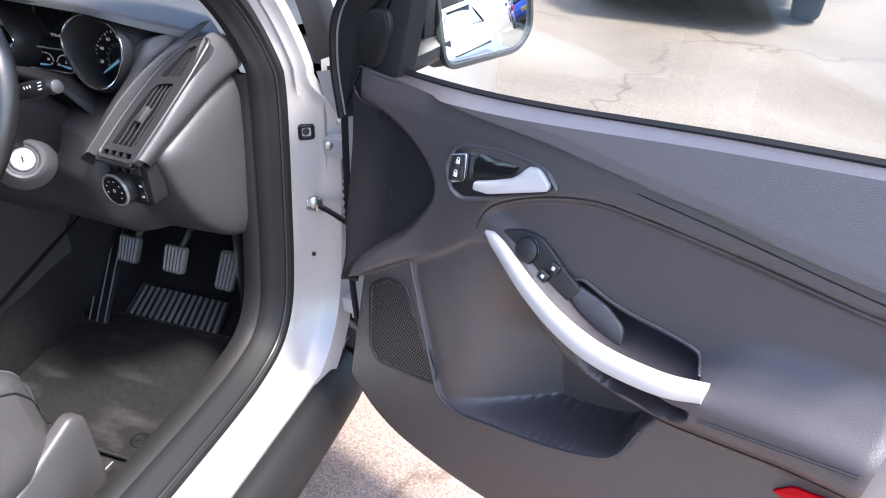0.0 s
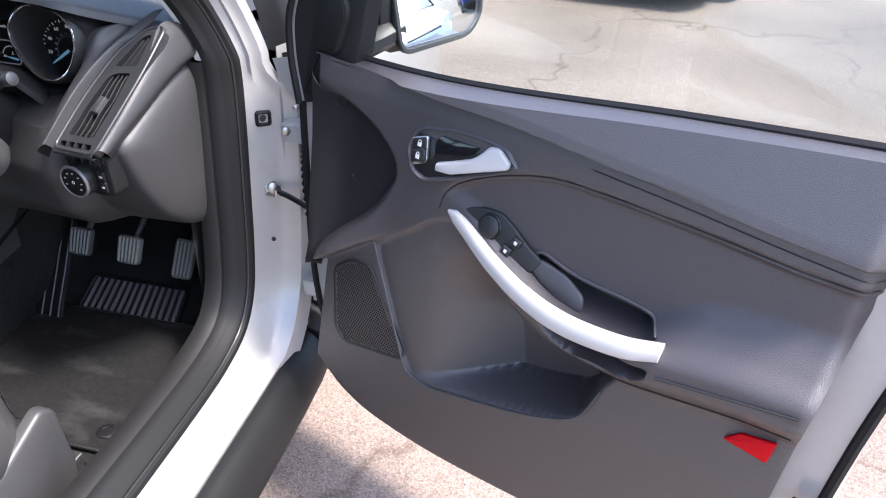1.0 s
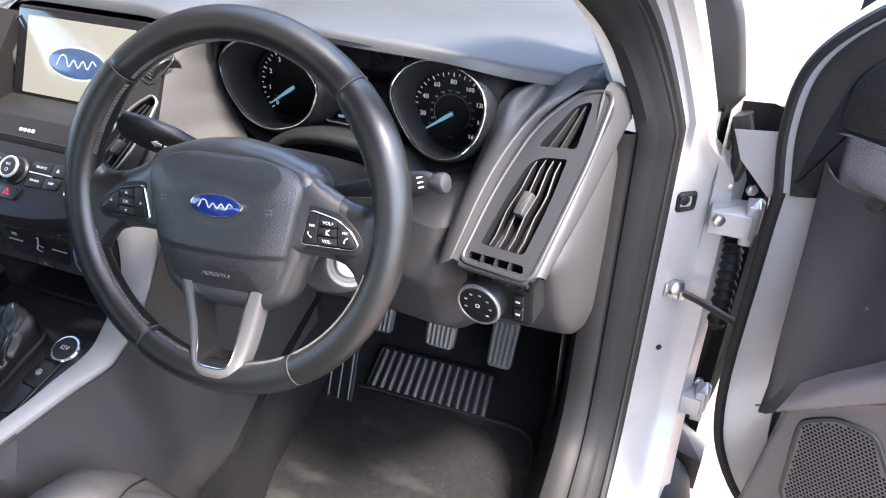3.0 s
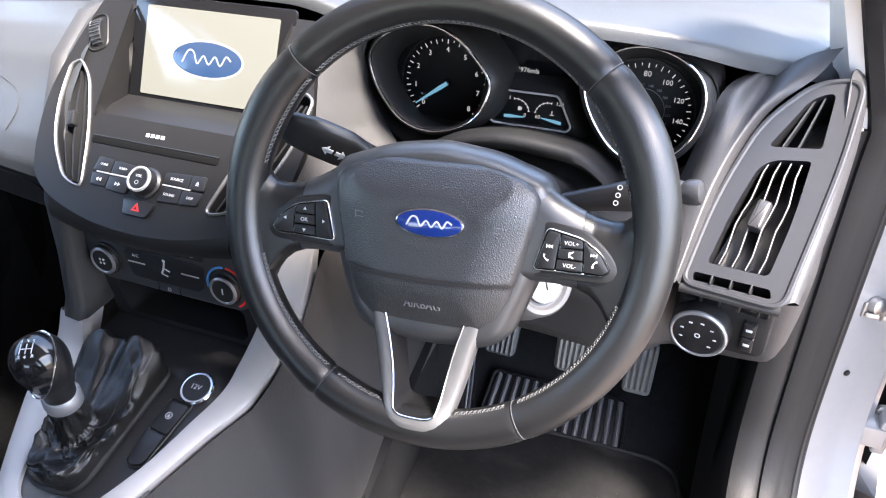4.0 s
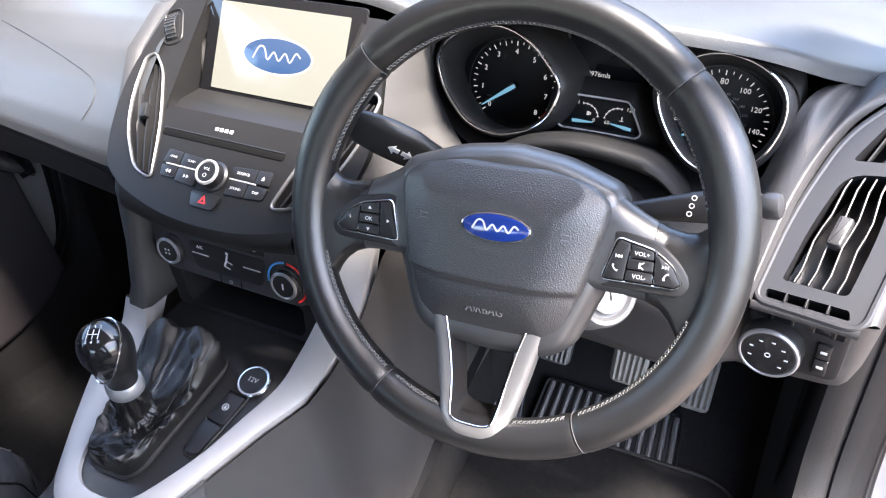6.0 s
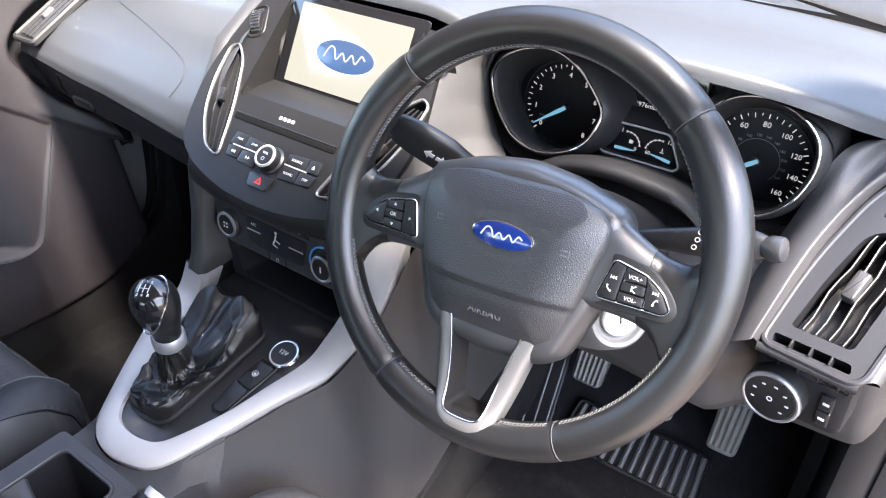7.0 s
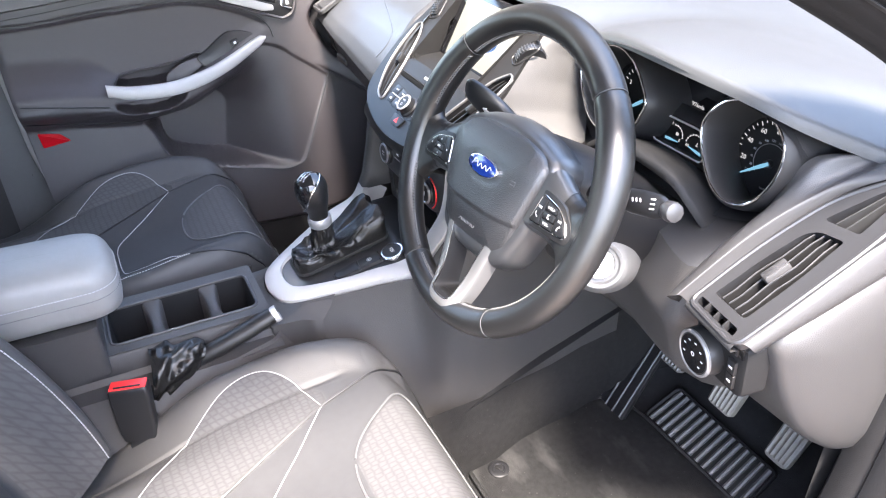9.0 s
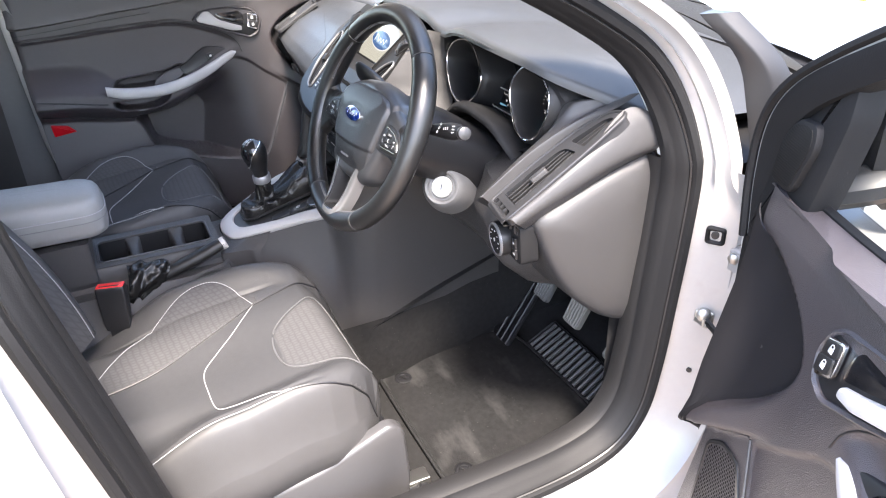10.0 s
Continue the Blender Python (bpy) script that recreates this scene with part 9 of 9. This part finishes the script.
# seat belt buckle beside the driver seat
bk_ = thing("belt_buckle", (0.150, -0.45, 0.55), "black seat belt buckle with a red release button", "belt buckle")
bm_ = basis((0.140, -0.455, 0.560), (0.25, 0.95, 0.0), (-0.12, 0.10, 0.98))
bko = rpoly([(-0.027, -0.013), (0.027, -0.013), (0.027, 0.013), (-0.027, 0.013)], 0.005, 4)
bb_ = part("buckle_body", xf(loft([[(x * k, h, -y * q) for x, y in bko] for k, q, h in ((0.80, 0.75, -0.010), (0.90, 0.92, 0.006), (0.96, 1.0, 0.030), (1.0, 1.04, 0.070), (1.0, 1.04, 0.076), (0.94, 0.94, 0.079))]), pose(0, 0, 0)), PLASTIC_DARK, bk_, "black buckle housing", m=bm_, sharp=45)
part("release_button", xf(plate(offset(bko, 0.0025), 0.004, 0.0012), pose(0, 0.0775, 0, -90)), RED, bb_, "red release button", m=bm_)
part("latch_slot", xf(box(0.036, 0.0035, 0.0012, 0.0003), pose(0, 0.0816, 0.0085, -90)), PLASTIC_DARK, bb_, m=bm_)
part("buckle_stalk", loft([[(x * 0.62, h, -y * 0.5) for x, y in bko] for h in (-0.085, -0.03, -0.006)]), PLASTIC_DARK, bk_, m=bm_, sharp=45)

# ---- footwell ----
# driver floor mat with a stitched edge
mo = rpoly([(0.185, 0.060), (0.176, 0.35), (0.205, 0.392), (0.262, 0.404), (0.40, 0.408), (0.560, 0.412), (0.600, 0.395), (0.618, 0.33), (0.625, 0.10), (0.610, 0.040), (0.40, 0.038), (0.22, 0.040)], 0.03, 5)


def mat_z(x, y):
    return 0.2855 + 0.004 * noise.noise(Vector((x * 7, y * 7, 0))) + 0.10 * ease(x, 0.60, 0.67) * 0.3


mat_thing = thing("floor_mat", (0.40, 0.22, 0.285), "dusty black carpet floor mat with bound edge and two fixings", "floor mat")
rings = [[(0.40 + (x - 0.40) * k, 0.22 + (y - 0.22) * k, mat_z(x, y) + h) for x, y in mo] for k, h in ((1.0, -0.003), (1.0, 0.004), (0.985, 0.007))]
for k in (0.93, 0.85, 0.75, 0.62, 0.48, 0.33, 0.18, 0.04):
    rings.append([(0.40 + (x - 0.40) * k, 0.22 + (y - 0.22) * k, mat_z(0.40 + (x - 0.40) * k, 0.22 + (y - 0.22) * k) + 0.007) for x, y in mo])
BINDING = material("mat_binding", (0.012, 0.012, 0.012), 0.55, 0, ("noise", 0.003), 0.8, 0.4)
part("mat_carpet", loft(rings), MAT, mat_thing, "dusty black carpet pile", sharp=70)
part("bound_edge", tube([(x, y, mat_z(x, y) + 0.005) for x, y in mo] + [(mo[0][0], mo[0][1], mat_z(*mo[0]) + 0.005)], 0.0048, 7), BINDING, mat_thing, "grey corded bound edge")
for x, y in ((0.556, 0.083), (0.245, 0.088)):
    e = part("fixing", xf(lathe([(0.019, 0), (0.019, 0.003), (0.016, 0.0045), (0.011, 0.0045), (0.010, 0.003), (0.002, 0.003)], 28), pose(x, y, mat_z(x, y) + 0.006)), PLASTIC_DARK, mat_thing, "round plastic mat fixing")
    part("fixing_key", xf(box(0.012, 0.004, 0.002, 0.0005), pose(x, y, mat_z(x, y) + 0.0095, 0, 0, 30)), SATIN_BLACK, e)

HEEL = material("heel_rubber", (0.080, 0.079, 0.078), 0.45, 0, ("noise", 0.003), 0.3, 0.3)
# ribbed heel plate
hmx = basis((0.382, 0.452, 0.305), (1, 0, 0.02), (0, 0.86, 0.50))
heel = thing("heel_plate", (0.38, 0.45, 0.29), "ribbed black rubber heel plate on the carpet", "heel plate")
part("pad", plate(rpoly([(-0.130, -0.048), (0.128, -0.048), (0.122, 0.046), (-0.124, 0.046)], 0.012), 0.005, 0.002), RUBBER, heel, "black rubber pad", m=hmx)
part("rim", ring_plate(rpoly([(-0.130, -0.048), (0.128, -0.048), (0.122, 0.046), (-0.124, 0.046)], 0.012), rpoly([(-0.124, -0.042), (0.122, -0.042), (0.116, 0.040), (-0.118, 0.040)], 0.010), 0.009, 0.003), RUBBER, heel, m=hmx)
for k in range(14):
    part("rib", tube([(-0.113 + 0.0175 * k, -0.040, 0.006), (-0.109 + 0.0168 * k, 0.038, 0.006)], 0.0048, 7), HEEL, heel, m=hmx)

# foot rest
fm = basis((0.200, 0.42, 0.36), (0.97, 0.06, 0.10), (-0.05, 0.62, 0.78))
rest = thing("foot_rest", (0.22, 0.42, 0.30), "black plastic foot rest with pale ridges", "foot rest")
part("plate", plate(rpoly([(-0.040, -0.100), (0.042, -0.105), (0.046, 0.140), (-0.036, 0.140)], 0.008), 0.008, 0.003), PLASTIC_DARK, rest, "black plastic plate", m=fm)
for k in range(4):
    part("ridge", tube([(-0.030 + 0.021 * k, -0.095, 0.008), (-0.024 + 0.021 * k, 0.13, 0.008)], 0.0022, 6), SATIN_BLACK if k < 1 else HEEL, rest, m=fm)


def pedal(name, at, w, h, ribs, label, mat, long=False):
    p = thing(name, at, label, "pedal")
    m = basis(at, (1, 0, 0), (0, 0.45 if not long else 0.55, 0.89 if not long else 0.83))
    part("arm", tube(cr([m @ Vector((0, 0, -0.006)), m @ Vector((0, 0.03, -0.025)), Vector(at) + Vector((0, 0.14, 0.10)), Vector(at) + Vector((0.0, 0.17, 0.22))], 5), 0.007, 8), STEEL, p, "steel pedal arm")
    o = rpoly([(-w * 0.46, -h / 2), (w * 0.46, -h / 2), (w / 2, h / 2), (-w / 2, h / 2)], 0.010, 4)
    pad = part("pad", xf(plate(o, 0.012, 0.003), pose(0, 0, -0.008)), mat, p, "worn rubber pad", m=m)
    for k in range(ribs):
        x = -w * 0.38 + w * 0.76 * k / (ribs - 1)
        part("tread", tube([(x * 0.94, -h * 0.42, 0.0045), (x, h * 0.42, 0.0045)], w * 0.34 / ribs, 5), mat, pad, m=m)
    return p


WORN = material("worn_rubber", (0.15, 0.138, 0.12), 0.5, 0, ("noise", 0.004), 0.4, 0.35)
pedal("clutch_pedal", (0.285, 0.436, 0.458), 0.056, 0.062, 6, "clutch pedal with worn ribbed rubber pad", HEEL)
pedal("brake_pedal", (0.406, 0.436, 0.458), 0.058, 0.062, 6, "brake pedal with worn ribbed rubber pad", WORN)
pedal("accelerator_pedal", (0.512, 0.474, 0.430), 0.050, 0.090, 5, "accelerator pedal with worn ribbed pad", WORN, True)

# floor anchor of the seat rail
fa = thing("seat_anchor", (0.57, -0.03, 0.29), "black plastic seat rail end cover", "rail cover")
part("cover", xf(plate(circle(0.026, 24, 0, 0, 0.034), 0.022, 0.008), pose(0.56, -0.03, 0.286)), PLASTIC_DARK, fa)
part("cover_ring", xf(ring_plate(circle(0.018, 24), circle(0.012, 24), 0.006, 0.002), pose(0.56, -0.03, 0.306)), SATIN_BLACK, fa)

# ---- parked cars in the yard ----
DARK_GLASS = material("tinted_car_glass", (0.02, 0.025, 0.03), 0.06, 0, None, vary=0.0, coat=1.0)
LAMP = material("lamp_lens", (0.55, 0.57, 0.6), 0.1, 0.6, ("cell", 0.03), 0.4, 0.2, coat=1.0)
TAIL = material("tail_lens", (0.4, 0.01, 0.01), 0.15, 0, None, vary=0.05, coat=1.0)


def make_car(name, m, paint, label, yellow):
    """A parked hatchback: x forward, z up, on the ground."""
    car = thing(name, None, label, "car", "cars parked in the yard", m=m)
    L0, L1 = -2.05, 2.10
    rings = []
    for k in range(29):
        t = k / 28
        x = L0 + (L1 - L0) * t
        w = 0.86 * (1 - 0.18 * abs(2 * t - 1) ** 5) * (1 - 0.10 * ease(t, 0.9, 1.0))
        top = interp(t, [(0, 0.80), (0.02, 0.92), (0.08, 0.98), (0.5, 0.97), (0.72, 0.95), (0.80, 0.93), (0.95, 0.80), (0.985, 0.70), (1, 0.62)])
        low = interp(t, [(0, 0.42), (0.03, 0.30), (0.1, 0.22), (0.9, 0.22), (0.97, 0.24), (1, 0.34)])
        ring = []
        for sx, f in ((1, 0), (-1, 1)):
            pts = [(0.0, top), (0.55 * w, top - 0.005), (0.85 * w, top - 0.03), (0.97 * w, top - 0.10), (w, 0.60), (0.985 * w, 0.40), (0.93 * w, low + 0.03), (0.6 * w, low), (0.0, low)]
            if f:
                pts = pts[::-1]
            ring += [(x, sx * q, z) for q, z in (pts if not f else pts)][(0 if not f else 1):(None if not f else -1)]
        # wheel arches bite into the sides
        out = []
        for x_, y_, z_ in ring:
            for ax in (-1.28, 1.30):
                d = math.hypot(x_ - ax, z_ - 0.31)
                if d < 0.36 and abs(y_) > 0.6:
                    y_ = math.copysign(0.62, y_)
            out.append((x_, y_, z_))
        rings.append(out)
    part("body", loft(rings), paint, car, "painted body", sharp=50)
    gh = []
    for t, x, w, z in ((0, -1.95, 0.66, 0.97), (0, -1.70, 0.60, 1.36), (0, -1.3, 0.57, 1.43), (0, -0.4, 0.57, 1.46), (0, 0.1, 0.56, 1.42), (0, 0.95, 0.70, 0.955)):
        gh.append((x, w, z))
    cab = []
    for x, w, z in gh:
        cab.append([(x, -w - 0.12 * (1.46 - z), 0.94), (x, -w, z - 0.05), (x, -w * 0.85, z), (x, w * 0.85, z), (x, w, z - 0.05), (x, w + 0.12 * (1.46 - z), 0.94)])
    part("glasshouse", loft(cab), DARK_GLASS, car, "dark tinted windows", sharp=35)
    part("roof", loft([[(x, -w * 0.95, z - 0.03), (x, -w * 0.85, z + 0.008), (x, w * 0.85, z + 0.008), (x, w * 0.95, z - 0.03)] for x, w, z in gh[1:5]], closed=False), paint, car, "painted roof")
    for s in (-1, 1):
        part("roof_pillar", tube([(-1.98, s * 0.74, 0.95), (-1.70, s * 0.61, 1.36), (-1.3, s * 0.575, 1.42)], 0.045, 8), paint, car)
        part("roof_pillar", tube([(0.97, s * 0.74, 0.95), (0.10, s * 0.575, 1.41), (-0.4, s * 0.58, 1.44)], 0.032, 8), paint, car)
        part("roof_pillar", tube([(-0.45, s * 0.77, 0.93), (-0.52, s * 0.60, 1.42)], 0.035, 8), PLASTIC_DARK, car)
        part("headlight", loft([[(1.72, s * 0.80, 0.78), (1.90, s * 0.74, 0.80), (2.05, s * 0.46, 0.70), (2.06, s * 0.45, 0.60), (1.96, s * 0.72, 0.60), (1.76, s * 0.84, 0.68)], [(1.70, s * 0.70, 0.78), (1.85, s * 0.66, 0.79), (1.95, s * 0.44, 0.70), (1.95, s * 0.44, 0.60), (1.88, s * 0.66, 0.60), (1.74, s * 0.76, 0.68)]]), LAMP, car, "clear headlight")
        part("tail_light", loft([[(-2.00, s * 0.60, 0.90), (-1.90, s * 0.80, 0.92), (-1.86, s * 0.83, 0.72), (-2.04, s * 0.62, 0.72)], [(-1.8, s * 0.56, 0.90), (-1.8, s * 0.74, 0.92), (-1.8, s * 0.74, 0.72), (-1.8, s * 0.56, 0.72)]]), TAIL, car, "red tail light")
        part("door_handle", xf(box(0.18, 0.03, 0.03, 0.01), pose(-0.30, s * 0.865, 0.76)), paint, car)
        part("side_mirror", xf(box(0.10, 0.18, 0.13, 0.03), pose(0.78, s * 0.96, 0.93)), paint, car)
    part("grille", xf(box(0.06, 0.80, 0.14, 0.03), pose(2.06, 0, 0.52)), PLASTIC_DARK, car, "black front grille")
    part("air_intake", xf(box(0.05, 1.1, 0.12, 0.03), pose(2.06, 0, 0.33)), PLASTIC_DARK, car)
    part("front_plate", xf(box(0.02, 0.52, 0.11, 0.004), pose(2.10, 0, 0.46)), WHITE_INK, car, "white number plate")
    rp = part("rear_plate", xf(box(0.02, 0.52, 0.11, 0.004), pose(-2.065, 0, 0.55)), YELLOW, car, "yellow number plate")
    part("plate_bar", join(*[xf(box(0.004, 0.045, 0.07, 0.002), pose(-2.078, -0.20 + 0.066 * k, 0.57)) for k in range(7)]), PLASTIC_DARK, rp)
    part("rear_bumper", xf(box(0.10, 1.45, 0.14, 0.03), pose(-2.02, 0, 0.28)), PLASTIC_DARK, car, "black bumper insert")
    for ax in (-1.28, 1.30):
        for s in (-1, 1):
            wm_ = basis((ax, s * 0.66, 0.315), (1, 0, 0), (0, 0, s * 1.0)) @ pose(0, 0, 0)
            wm_ = Matrix.Translation((ax, s * 0.665, 0.315)) @ Matrix.Rotation(radians(-90 * s), 4, "X")
            ty = part("tyre", lathe([(0.20, 0.0), (0.29, 0.0), (0.312, 0.03), (0.315, 0.10), (0.312, 0.17), (0.29, 0.195), (0.205, 0.190)], 36), TYRE, car, "black tyre", m=wm_)
            part("rim", lathe([(0.205, 0.05), (0.208, 0.188), (0.195, 0.180), (0.18, 0.150), (0.06, 0.150), (0.05, 0.165), (0.01, 0.165)], 36), PLASTIC_DARK, ty, m=wm_)
            part("wheel_spoke", join(*[xf(box(0.16, 0.034, 0.02, 0.006), pose(0, 0, 0, 0, 0, 36 * k) @ pose(0.115, 0, 0.155)) for k in range(10)]), ALLOY, ty, "alloy spokes", m=wm_)
    return car


make_car("white_car", pose(5.05, 0.72, 0, 0, 0, 178), PAINT_WHITE, "white hatchback parked across the yard", False)
make_car("blue_car", pose(6.9, 5.3, 0, 0, 0, 30), PAINT_BLUE, "blue hatchback parked with its tail towards the yard", True)
make_car("dark_car", pose(1.52, 7.10, 0, 0, 0, -93), PAINT_DARK, "dark hatchback parked nose on across the yard", False)
make_car("white_estate", pose(-1.35, 5.42, 0, 0, 0, 88), PAINT_WHITE, "white hatchback parked ahead with a yellow plate", True)
make_car("red_car", pose(12.6, 10.6, 0, 0, 0, 24), RED, "red hatchback parked beyond the blue car", True)
